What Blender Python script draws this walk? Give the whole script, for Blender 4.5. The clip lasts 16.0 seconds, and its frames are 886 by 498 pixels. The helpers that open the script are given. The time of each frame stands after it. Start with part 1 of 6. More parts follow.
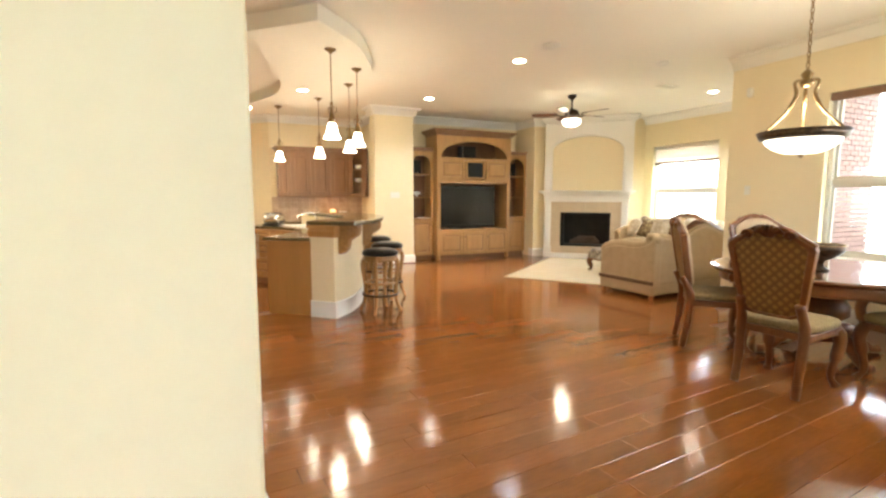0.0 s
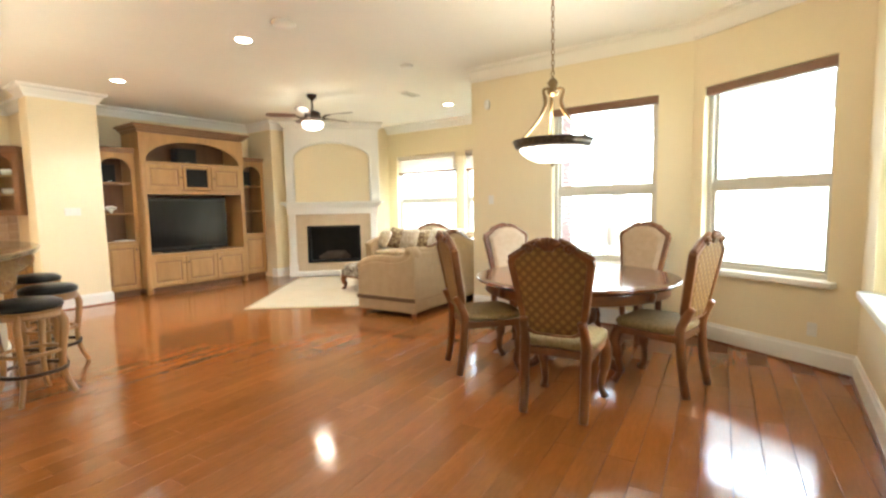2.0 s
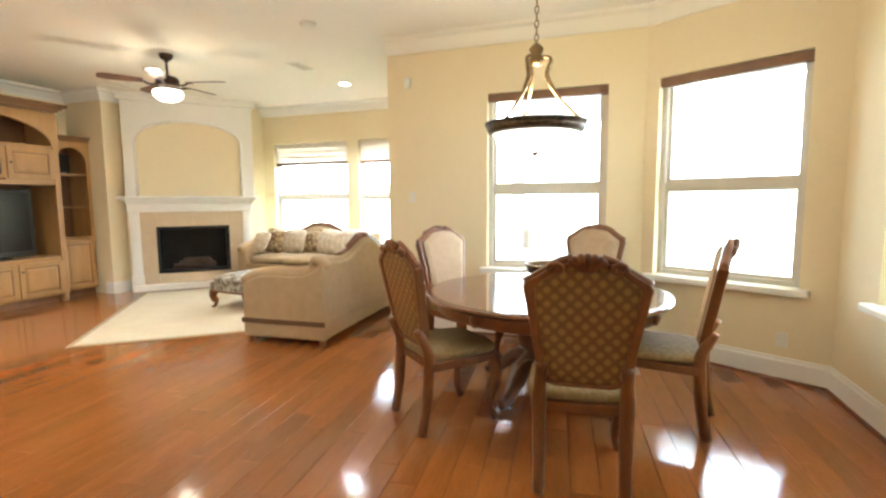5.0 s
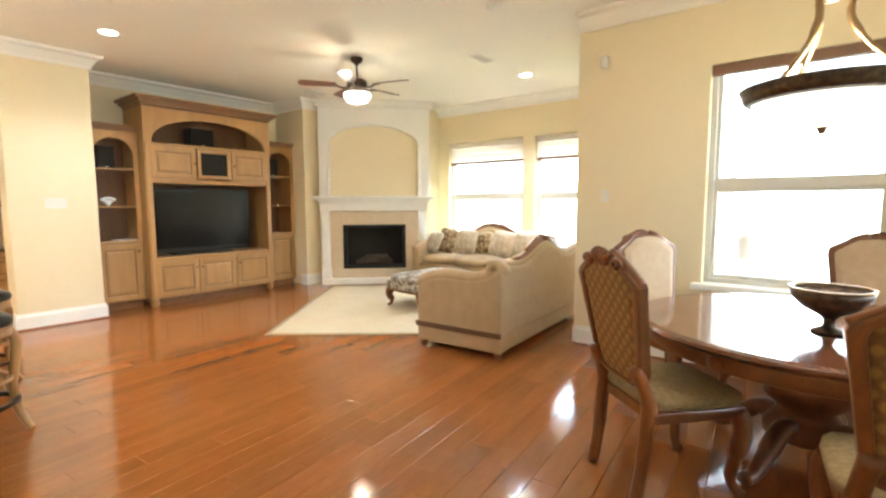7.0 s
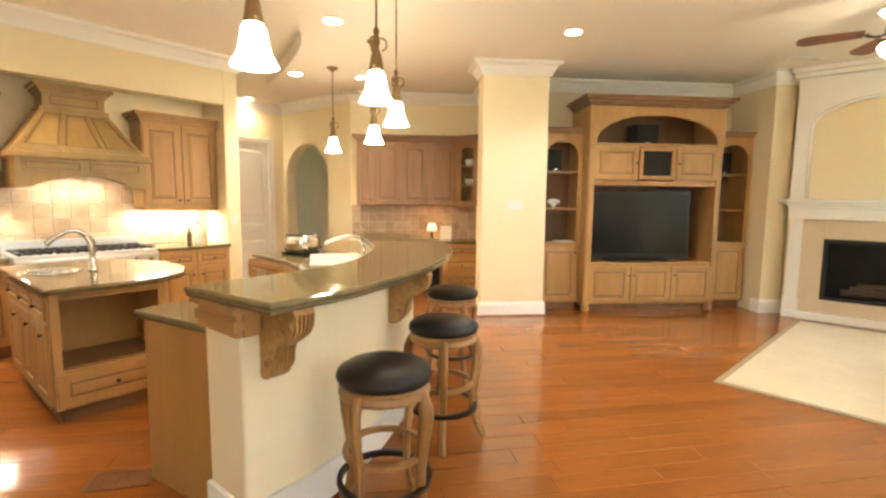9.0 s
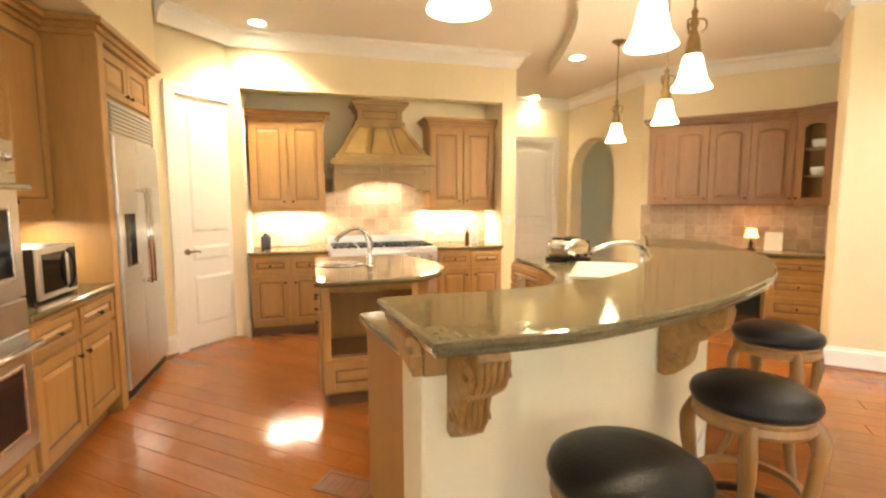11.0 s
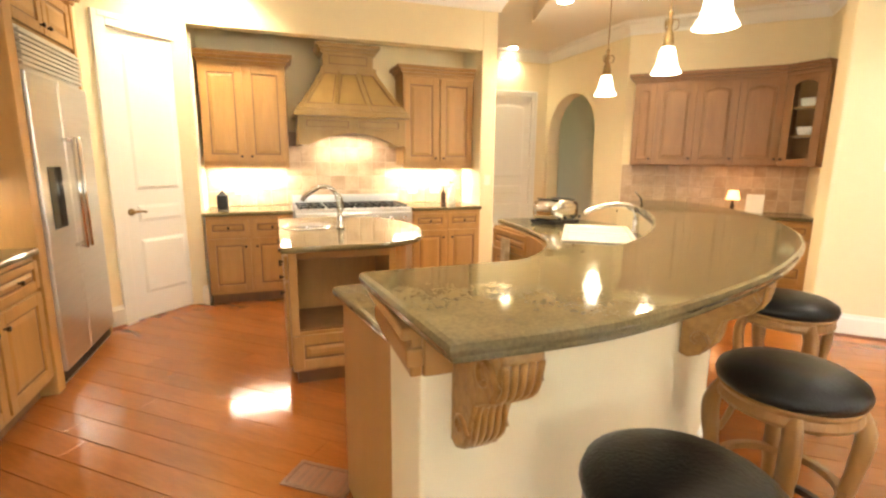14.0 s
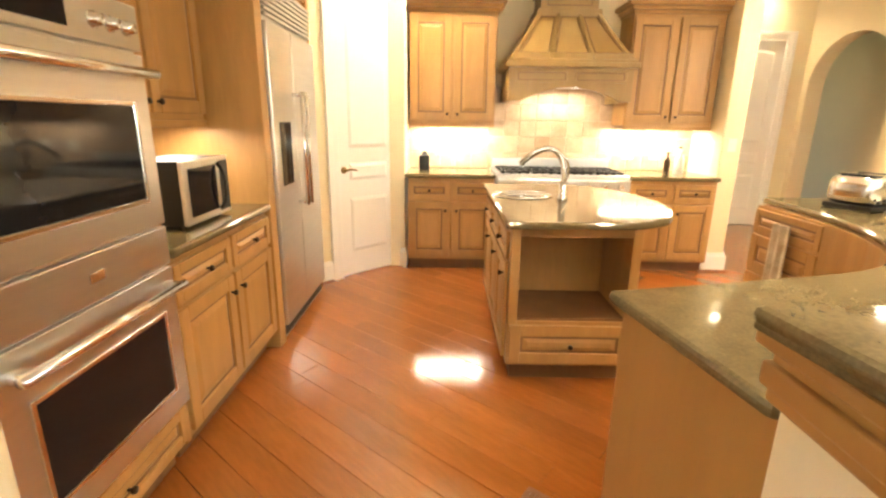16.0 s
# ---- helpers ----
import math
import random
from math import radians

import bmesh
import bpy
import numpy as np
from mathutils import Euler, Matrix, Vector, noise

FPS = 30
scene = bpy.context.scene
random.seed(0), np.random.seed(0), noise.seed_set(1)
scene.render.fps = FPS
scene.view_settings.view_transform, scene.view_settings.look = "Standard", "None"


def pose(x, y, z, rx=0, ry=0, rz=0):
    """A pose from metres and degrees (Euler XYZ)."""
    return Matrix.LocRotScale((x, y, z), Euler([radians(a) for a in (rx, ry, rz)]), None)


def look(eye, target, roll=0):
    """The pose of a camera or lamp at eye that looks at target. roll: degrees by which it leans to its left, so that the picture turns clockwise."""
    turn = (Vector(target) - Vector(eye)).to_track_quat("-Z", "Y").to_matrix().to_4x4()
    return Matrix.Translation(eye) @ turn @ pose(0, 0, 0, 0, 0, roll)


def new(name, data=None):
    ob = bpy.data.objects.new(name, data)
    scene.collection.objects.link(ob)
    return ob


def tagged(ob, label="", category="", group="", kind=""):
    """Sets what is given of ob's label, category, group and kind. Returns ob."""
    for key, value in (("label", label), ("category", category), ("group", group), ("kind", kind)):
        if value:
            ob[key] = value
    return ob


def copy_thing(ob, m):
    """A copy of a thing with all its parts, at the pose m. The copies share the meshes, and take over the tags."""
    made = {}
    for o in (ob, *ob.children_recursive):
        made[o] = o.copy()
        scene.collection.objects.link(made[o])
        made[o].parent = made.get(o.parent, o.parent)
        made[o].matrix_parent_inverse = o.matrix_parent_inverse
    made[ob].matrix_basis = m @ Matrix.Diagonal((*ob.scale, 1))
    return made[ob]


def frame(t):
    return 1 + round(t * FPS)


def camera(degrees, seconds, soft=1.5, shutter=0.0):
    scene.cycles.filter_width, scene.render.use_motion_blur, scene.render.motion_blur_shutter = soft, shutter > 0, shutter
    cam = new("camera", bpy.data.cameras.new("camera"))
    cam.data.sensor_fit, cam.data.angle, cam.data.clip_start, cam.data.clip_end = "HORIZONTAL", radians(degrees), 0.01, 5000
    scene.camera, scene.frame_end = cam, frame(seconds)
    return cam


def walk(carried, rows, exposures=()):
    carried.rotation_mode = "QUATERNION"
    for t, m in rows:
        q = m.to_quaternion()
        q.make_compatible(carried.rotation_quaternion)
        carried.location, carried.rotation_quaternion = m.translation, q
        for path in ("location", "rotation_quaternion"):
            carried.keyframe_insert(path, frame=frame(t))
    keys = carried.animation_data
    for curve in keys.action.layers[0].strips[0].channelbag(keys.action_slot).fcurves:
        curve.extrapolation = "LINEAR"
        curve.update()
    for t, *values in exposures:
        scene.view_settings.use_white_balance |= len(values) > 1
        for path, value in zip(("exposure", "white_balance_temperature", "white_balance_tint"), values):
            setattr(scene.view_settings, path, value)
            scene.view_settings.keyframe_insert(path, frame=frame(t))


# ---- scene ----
cam = camera(85.9, 16.0, soft=2.5)
PATH = [
    (0, (-2.765, -9.285, 1.371), (-1.935, -7.478, 1.156), 0.1),
    (0.5, (-2.63, -9.153, 1.387), (-1.516, -7.506, 1.177), -0.2),
    (1, (-2.393, -8.874, 1.392), (-1.07, -7.388, 1.188), -0.8),
    (1.5, (-2.264, -8.628, 1.381), (-0.764, -7.318, 1.192), -0.8),
    (2, (-2.162, -8.428, 1.397), (-0.535, -7.278, 1.218), -1.1),
    (2.5, (-1.963, -8.279, 1.406), (-0.267, -7.234, 1.235), -1.3),
    (3, (-1.742, -8.114, 1.399), (0.012, -7.167, 1.236), -1.5),
    (3.5, (-1.587, -7.896, 1.408), (0.232, -7.083, 1.24), -1.7),
    (6, (-1.528, -7.115, 1.425), (0.361, -6.492, 1.218), -0.2),
    (6.5, (-1.4, -7.041, 1.422), (0.377, -6.146, 1.223), -0.4),
    (7, (-1.163, -6.914, 1.402), (0.403, -5.685, 1.212), -0.2),
    (7.5, (-1.159, -6.677, 1.468), (0.14, -5.169, 1.268), 0.0),
    (8, (-1.008, -6.447, 1.451), (-0.065, -4.694, 1.259), 0.5),
    (8.5, (-1.03, -6.169, 1.478), (-0.446, -4.267, 1.277), 1.0),
    (9, (-1.021, -5.912, 1.489), (-0.838, -3.932, 1.28), 0.6),
    (9.5, (-0.922, -5.691, 1.486), (-1.18, -3.719, 1.272), 0.2),
    (10, (-0.934, -5.461, 1.462), (-1.531, -3.563, 1.254), -0.0),
    (12.5, (-0.873, -4.924, 1.438), (-2.003, -3.292, 1.197), -0.6),
    (13, (-0.888, -4.878, 1.425), (-1.984, -3.228, 1.146), -1.1),
    (13.5, (-0.963, -4.89, 1.431), (-1.963, -3.189, 1.102), -0.9),
    (14, (-1.158, -4.9, 1.422), (-2.005, -3.126, 1.054), 0.5),
    (14.5, (-1.311, -4.912, 1.412), (-2.09, -3.114, 1.008), 1.0),
    (15, (-1.475, -4.85, 1.395), (-2.356, -3.107, 0.965), 1.5),
    (15.5, (-1.595, -4.79, 1.406), (-2.693, -3.19, 0.923), 1.2),
    (16, (-1.782, -4.679, 1.386), (-3.152, -3.32, 0.863), 0.8),
]
walk(cam, [(t, look(eye, target, roll)) for t, eye, target, roll in PATH], exposures=[(0.0, 0.32, 6050, 10), (2.5, 0.42, 5650, 8), (6.5, 0.36, 5650, 8), (8.5, 0.38, 6000, 8), (10.0, 0.34, 6700, 10), (13.5, 0.42, 6600, 10), (16.0, 0.66, 6700, 10)])

# ---- light ----
world = bpy.data.worlds.new("sky")
scene.world = world
world.use_nodes = True
sky = world.node_tree.nodes.new("ShaderNodeTexSky")
sky.sky_type, sky.sun_disc, sky.sun_elevation, sky.sun_rotation = "NISHITA", False, radians(46), radians(-31)
world.node_tree.links.new(sky.outputs["Color"], world.node_tree.nodes["Background"].inputs["Color"])
world.node_tree.nodes["Background"].inputs["Strength"].default_value = 0.15


def lamp(name, kind, m, power, col, size=0.1, size_y=None, spot=None):
    d = bpy.data.lights.new(name, kind)
    d.energy, d.color = power, col
    if kind == "AREA":
        d.size = size
        if size_y:
            d.shape, d.size_y = "RECTANGLE", size_y
        else:
            d.shape = "DISK"
    elif kind == "SUN":
        d.angle = size
    else:
        d.shadow_soft_size = size
    if spot:
        d.spot_size, d.spot_blend = radians(spot), 0.6
    ob = new(name, d)
    ob.matrix_world = m
    return ob


WARM = (1.0, 0.81, 0.53)
STRIP = (1.0, 0.87, 0.66)
MILD = (0.97, 0.95, 0.90)
DAY = (0.76, 0.91, 1.0)
lamp("sun", "SUN", look((-15, 25, 30), (0, 0, 0)), 3.0, (1.0, 0.95, 0.86), radians(0.5))
# daylight falling through the windows from under the eaves
for (x, y), (tx, ty), w in (((6.45, -2.23), (4.4, -2.3), 1.5), ((6.45, -4.0), (4.4, -3.9), 1.5)):
    lamp("window_light", "AREA", look((x, y, 2.85), (tx, ty, 1.0)), 125, DAY, w, 0.45)
lamp("window_light", "AREA", look((-3.2, -11.27, 1.85), (-3.0, -8.0, 1.5)), 6, DAY, 2.0, 1.9)
SKY_GLOW = 11.0
# recessed cans, pendants, bowls, under-cabinet strips
CANS = [(0.85, -3.81), (0.71, -1.10), (-3.86, -0.30), (-4.82, -1.87), (-1.59, -1.58), (4.85, -3.65), (4.9, -0.95), (-1.57, 1.0), (-2.29, 0.27), (-3.6, 2.7)]
CEIL = 3.16
LOW = ((-1.59, -1.58), (-2.29, 0.27))
for x, y in CANS:
    lamp("can_light", "SPOT", pose(x, y, (3.0 if (x, y) in LOW else CEIL) - 0.02), 190 if x > 4 else 90 if x > 0 else 50 if y > 0.5 else 210 if x < -3.8 else 130, MILD if x > 0 else WARM, 0.06, spot=125)
H2 = math.sqrt(0.5)
PENDANTS = [(-1.62, -3.80), (-1.15, -3.12), (-1.045, -2.26), (-1.27, -1.08), (-1.80, -0.07)]
for x, y in PENDANTS:
    lamp("pendant_light", "POINT", pose(x, y, 1.99), 14, WARM, 0.05)
lamp("bowl_light", "POINT", pose(1.55, -6.91, 1.98), 34, WARM, 0.12)
lamp("fan_light", "POINT", pose(2.85, -2.42, 2.50), 20, WARM, 0.08)
K = pose(0, 0, 0, 0, 0, 45)
for u, w in ((-4.50, 0.7), (-2.58, 0.8)):
    lamp("under_cabinet_light", "AREA", K @ pose(u, 2.80, 1.33), 20, STRIP, w, 0.08)
lamp("under_cabinet_light", "AREA", K @ pose(-5.95, 0.2, 1.33), 9, STRIP, 0.1, 0.7)
lamp("hood_light", "AREA", K @ pose(-3.48, 2.74, 1.68), 8, STRIP, 0.6, 0.12)
lamp("desk_light", "POINT", pose(-0.50, 1.70, 1.06), 4, (1.0, 0.55, 0.28), 0.05)

# ---- helpers of this scene ----
def bx(bm, x0, x1, y0, y1, z0, z1, m=None):
    v = [bm.verts.new((x, y, z)) for z in (z0, z1) for x, y in ((x0, y0), (x1, y0), (x1, y1), (x0, y1))]
    for f in ((3, 2, 1, 0), (4, 5, 6, 7), (0, 1, 5, 4), (1, 2, 6, 5), (2, 3, 7, 6), (3, 0, 4, 7)):
        bm.faces.new([v[i] for i in f])
    if m is not None:
        bmesh.ops.transform(bm, matrix=m, verts=v)
    return v


def prism(bm, pts, z0, z1, m=None):
    """A polygon of the plan, raised from z0 to z1."""
    lo, hi = [bm.verts.new((x, y, z0)) for x, y in pts], [bm.verts.new((x, y, z1)) for x, y in pts]
    bm.faces.new(lo[::-1])
    bm.faces.new(hi)
    n = len(pts)
    for i in range(n):
        bm.faces.new((lo[i], lo[(i + 1) % n], hi[(i + 1) % n], hi[i]))
    if m is not None:
        bmesh.ops.transform(bm, matrix=m, verts=lo + hi)


def slab_xz(bm, pts, y0, y1, m=None):
    """A polygon of the front view (x, z), from y0 to y1."""
    a, b = [bm.verts.new((x, y0, z)) for x, z in pts], [bm.verts.new((x, y1, z)) for x, z in pts]
    bm.faces.new(a)
    bm.faces.new(b[::-1])
    n = len(pts)
    for i in range(n):
        bm.faces.new((a[(i + 1) % n], a[i], b[i], b[(i + 1) % n]))
    if m is not None:
        bmesh.ops.transform(bm, matrix=m, verts=a + b)


def arch_holed(bm, x0, x1, z0, z1, ax0, ax1, az0, spring, rise, y0, y1, n=14):
    """A flat front with one arched opening, made of strips round the opening."""
    c, h = (ax0 + ax1) / 2, (ax1 - ax0) / 2
    pts = [(c - h * math.cos(math.pi * i / n), spring + rise * math.sin(math.pi * i / n)) for i in range(n + 1)]
    slab_xz(bm, [(x0, z0), (ax0, z0)] + pts + [(ax1, z0), (x1, z0), (x1, z1), (x0, z1)], y0, y1)


def lathe(bm, prof, n=24, m=None):
    rings = []
    for r, z in prof:
        rings.append([bm.verts.new((r * math.cos(2 * math.pi * i / n), r * math.sin(2 * math.pi * i / n), z)) for i in range(n)])
    for a, b in zip(rings, rings[1:]):
        for i in range(n):
            bm.faces.new((a[i], a[(i + 1) % n], b[(i + 1) % n], b[i]))
    if abs(prof[0][0] - prof[-1][0]) < 0.06 and abs(prof[0][1] - prof[-1][1]) < 0.06 and len(prof) > 3 and prof[0][0] > 1e-4:
        for i in range(n):
            bm.faces.new((rings[-1][i], rings[-1][(i + 1) % n], rings[0][(i + 1) % n], rings[0][i]))
    else:
        if prof[0][0] > 1e-4:
            bm.faces.new(rings[0][::-1])
        if prof[-1][0] > 1e-4:
            bm.faces.new(rings[-1])
    if m is not None:
        bmesh.ops.transform(bm, matrix=m, verts=[v for r in rings for v in r])


def tube(bm, pts, r, n=8, m=None, flat=1.0):
    """A rod along a line of points; r is one radius or one for each point."""
    pts = [Vector(p) for p in pts]
    rr = r if isinstance(r, (list, tuple)) else [r] * len(pts)
    rings, side = [], None
    for i, p in enumerate(pts):
        d = (pts[min(i + 1, len(pts) - 1)] - pts[max(i - 1, 0)]).normalized()
        if side is None:
            side = d.orthogonal().normalized() if abs(d.z) < 0.9 else Vector((1, 0, 0))
        side = (side - d * side.dot(d)).normalized()
        up = d.cross(side)
        rings.append([bm.verts.new(p + rr[i] * (math.cos(2 * math.pi * k / n) * side + flat * math.sin(2 * math.pi * k / n) * up)) for k in range(n)])
    for a, b in zip(rings, rings[1:]):
        for k in range(n):
            bm.faces.new((a[k], a[(k + 1) % n], b[(k + 1) % n], b[k]))
    bm.faces.new(rings[0][::-1])
    bm.faces.new(rings[-1])
    if m is not None:
        bmesh.ops.transform(bm, matrix=m, verts=[v for q in rings for v in q])


def smooth_line(pts, k=6):
    """A Catmull-Rom line through the points."""
    pts = [Vector(p) for p in pts]
    out = []
    for i in range(len(pts) - 1):
        a, b, c, d = pts[max(i - 1, 0)], pts[i], pts[i + 1], pts[min(i + 2, len(pts) - 1)]
        for j in range(k):
            t = j / k
            out.append(0.5 * ((2 * b) + (c - a) * t + (2 * a - 5 * b + 4 * c - d) * t * t + (3 * b - a - 3 * c + d) * t ** 3))
    return out + [pts[-1]]


def cushion(bm, x0, x1, y0, y1, z0, z1, puff=0.3, n=6, m=None):
    """A soft box: sides rounded and faces swollen."""
    grid = {}
    cx, cy, cz = (x0 + x1) / 2, (y0 + y1) / 2, (z0 + z1) / 2
    hx, hy, hz = (x1 - x0) / 2, (y1 - y0) / 2, (z1 - z0) / 2
    def vert(i, j, k):
        if (i, j, k) not in grid:
            a, b, c = 2 * i / n - 1, 2 * j / n - 1, 2 * k / n - 1
            p = 4.5
            s = (abs(a) ** p + abs(b) ** p + abs(c) ** p) ** (1 / p)
            a, b, c = a / s, b / s, c / s
            c *= 1 - puff * max(abs(a), abs(b)) ** 3
            grid[(i, j, k)] = bm.verts.new((cx + a * hx, cy + b * hy, cz + c * hz))
        return grid[(i, j, k)]
    for i in range(n):
        for j in range(n):
            for k, flip in ((0, True), (n, False)):
                for f in (((i, j, k), (i + 1, j, k), (i + 1, j + 1, k), (i, j + 1, k)), ((i, k, j), (i, k, j + 1), (i + 1, k, j + 1), (i + 1, k, j)), ((k, i, j), (k, i + 1, j), (k, i + 1, j + 1), (k, i, j + 1))):
                    q = [vert(*c) for c in f]
                    bm.faces.new(q[::-1] if flip else q)
    if m is not None:
        bmesh.ops.transform(bm, matrix=m, verts=list(grid.values()))


def part(name, bm, material, parent=None, label="", bevel=0.0, soft=False):
    bmesh.ops.recalc_face_normals(bm, faces=bm.faces)
    me = bpy.data.meshes.new(name)
    bm.to_mesh(me)
    bm.free()
    me.materials.append(material)
    if soft:
        for p in me.polygons:
            p.use_smooth = True
    ob = new(name, me)
    if parent:
        ob.parent = parent
    if label:
        ob["label"] = label
    if bevel:
        b = ob.modifiers.new("edge", "BEVEL")
        b.width, b.segments, b.limit_method, b.angle_limit = bevel, 2, "ANGLE", radians(40)
        b.harden_normals = False
    return ob


def thing(name, m, label, category, group=""):
    ob = new(name)
    ob.empty_display_size = 0.1
    ob.matrix_world = m
    return tagged(ob, label, category, group)


def B():
    return bmesh.new()


# ---- materials ----
def surf(name, c1, c2=None, rough=0.5, scale=8.0, bump=0.0, bump_scale=60.0, metal=0.0, stretch=(1, 1, 1), fine=0.3, coat=0.0, vary=0.0, spread=0.5, island=False):
    """Two colours mixed by a broad and a fine noise, a bump, and a roughness that wanders a little."""
    mt = bpy.data.materials.new(name)
    mt.use_nodes = True
    nt = mt.node_tree
    N, L = nt.nodes, nt.links
    p = N["Principled BSDF"]
    c2 = c2 or tuple(v * 0.85 for v in c1)
    tc = N.new("ShaderNodeTexCoord")
    mp = N.new("ShaderNodeMapping")
    mp.inputs["Scale"].default_value = stretch
    L.new(tc.outputs["Object"], mp.inputs["Vector"])
    if vary:
        oi = N.new("ShaderNodeNewGeometry" if island else "ShaderNodeObjectInfo")
        rk = "Random Per Island" if island else "Random"
        sh = N.new("ShaderNodeVectorMath")
        sh.operation = "MULTIPLY_ADD"
        sh.inputs[1].default_value = (17.0, 9.0, 5.0)
        L.new(oi.outputs[rk], sh.inputs[0])
        L.new(mp.outputs["Vector"], sh.inputs[2])
        vec = sh.outputs["Vector"]
    else:
        vec = mp.outputs["Vector"]
    n1, n2 = N.new("ShaderNodeTexNoise"), N.new("ShaderNodeTexNoise")
    n1.inputs["Scale"].default_value, n2.inputs["Scale"].default_value = scale, scale * 7
    n1.inputs["Detail"].default_value, n2.inputs["Detail"].default_value = 3, 4
    L.new(vec, n1.inputs["Vector"])
    L.new(vec, n2.inputs["Vector"])
    mx = N.new("ShaderNodeMix")
    mx.inputs["Factor"].default_value = fine
    L.new(n1.outputs["Fac"], mx.inputs["A"])
    L.new(n2.outputs["Fac"], mx.inputs["B"])
    rp = N.new("ShaderNodeValToRGB")
    rp.color_ramp.elements[0].position, rp.color_ramp.elements[1].position = 0.5 - spread / 2, 0.5 + spread / 2
    rp.color_ramp.elements[0].color, rp.color_ramp.elements[1].color = (*c2, 1), (*c1, 1)
    L.new(mx.outputs["Result"], rp.inputs["Fac"])
    col = rp.outputs["Color"]
    if vary:
        hs = N.new("ShaderNodeHueSaturation")
        mr = N.new("ShaderNodeMapRange")
        mr.inputs["To Min"].default_value, mr.inputs["To Max"].default_value = 1 - vary, 1 + vary
        L.new(oi.outputs[rk], mr.inputs["Value"])
        L.new(mr.outputs["Result"], hs.inputs["Value"])
        L.new(col, hs.inputs["Color"])
        col = hs.outputs["Color"]
    L.new(col, p.inputs["Base Color"])
    rr = N.new("ShaderNodeMapRange")
    rr.inputs["To Min"].default_value, rr.inputs["To Max"].default_value = max(0.02, rough * 0.85), min(1, rough * 1.15)
    L.new(n2.outputs["Fac"], rr.inputs["Value"])
    L.new(rr.outputs["Result"], p.inputs["Roughness"])
    p.inputs["Metallic"].default_value = metal
    p.inputs["Coat Weight"].default_value = coat
    p.inputs["Coat Roughness"].default_value = 0.08
    if bump:
        nb, bp = N.new("ShaderNodeTexNoise"), N.new("ShaderNodeBump")
        nb.inputs["Scale"].default_value = bump_scale
        nb.inputs["Detail"].default_value = 3
        L.new(vec, nb.inputs["Vector"])
        bp.inputs["Strength"].default_value, bp.inputs["Distance"].default_value = bump, 0.01
        L.new(nb.outputs["Fac"], bp.inputs["Height"])
        L.new(bp.outputs["Normal"], p.inputs["Normal"])
    return mt


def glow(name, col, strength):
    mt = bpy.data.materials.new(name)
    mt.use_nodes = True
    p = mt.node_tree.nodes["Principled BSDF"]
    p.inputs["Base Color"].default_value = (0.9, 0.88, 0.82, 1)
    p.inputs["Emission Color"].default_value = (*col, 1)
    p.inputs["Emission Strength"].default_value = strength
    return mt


wall_paint = surf("wall_paint", (0.79, 0.68, 0.45), (0.755, 0.645, 0.42), 0.75, 1.5, 0.05, 180, fine=0.5)
ceiling_paint = surf("ceiling_paint", (0.82, 0.78, 0.68), (0.79, 0.75, 0.65), 0.85, 1.2, 0.05, 160, fine=0.5)
trim_white = surf("trim_white", (0.82, 0.80, 0.74), (0.79, 0.77, 0.71), 0.4, 3.0, 0.02, 90)
floor_wood = surf("floor_wood", (0.345, 0.118, 0.026), (0.230, 0.075, 0.016), 0.105, 2.2, 0.04, 26, stretch=(0.7, 4.0, 1), vary=0.10, fine=0.45, coat=0.25)
floor_wood_far = surf("floor_wood_far", (0.345, 0.118, 0.026), (0.230, 0.075, 0.016), 0.105, 2.2, 0.04, 26, stretch=(0.7, 4.0, 1), vary=0.10, fine=0.45, coat=0.25, island=True)
floor_gap = surf("floor_gap", (0.20, 0.066, 0.018), None, 0.4)
shoe_wood = surf("shoe_wood", (0.20, 0.066, 0.017), (0.13, 0.042, 0.011), 0.3, 5.0)
maple = surf("maple", (0.475, 0.262, 0.086), (0.33, 0.176, 0.055), 0.42, 3.0, 0.04, 50, stretch=(3.0, 3.0, 0.5), vary=0.06)
maple_dark = surf("maple_dark", (0.30, 0.155, 0.066), (0.19, 0.095, 0.038), 0.42, 3.0, 0.04, 50, stretch=(3.0, 3.0, 0.5), vary=0.06)
# maple darkened for recesses, toe kicks and plinths: shade put into the colour
maple_shaded = surf("maple_shaded", (0.22, 0.105, 0.040), (0.14, 0.065, 0.024), 0.5, 3.0, 0.03, 50, stretch=(3.0, 3.0, 0.5))
glaze = surf("glaze", (0.25, 0.135, 0.055), (0.18, 0.095, 0.038), 0.5, 8)
granite = surf("granite", (0.200, 0.155, 0.078), (0.085, 0.066, 0.034), 0.07, 16, fine=0.55, spread=0.5)
steel = surf("brushed_steel", (0.74, 0.74, 0.73), (0.66, 0.66, 0.65), 0.32, 3, 0, 30, 1.0, stretch=(1, 1, 12))
chrome = surf("satin_chrome", (0.78, 0.77, 0.75), (0.68, 0.67, 0.65), 0.18, 6, 0, 60, 1.0)
bronze = surf("dark_bronze", (0.07, 0.045, 0.03), (0.04, 0.028, 0.02), 0.4, 12, 0.05, 60, 0.8)
brass = surf("antique_brass", (0.36, 0.25, 0.12), (0.22, 0.14, 0.06), 0.35, 14, 0.05, 60, 0.9)
black_glass = surf("black_glass", (0.012, 0.012, 0.014), (0.008, 0.008, 0.009), 0.06, 5)
black_plastic = surf("black_plastic", (0.02, 0.02, 0.02), (0.012, 0.012, 0.012), 0.45, 8)
black_leather = surf("black_leather", (0.012, 0.010, 0.009), (0.007, 0.006, 0.005), 0.30, 9, 0.25, 120)
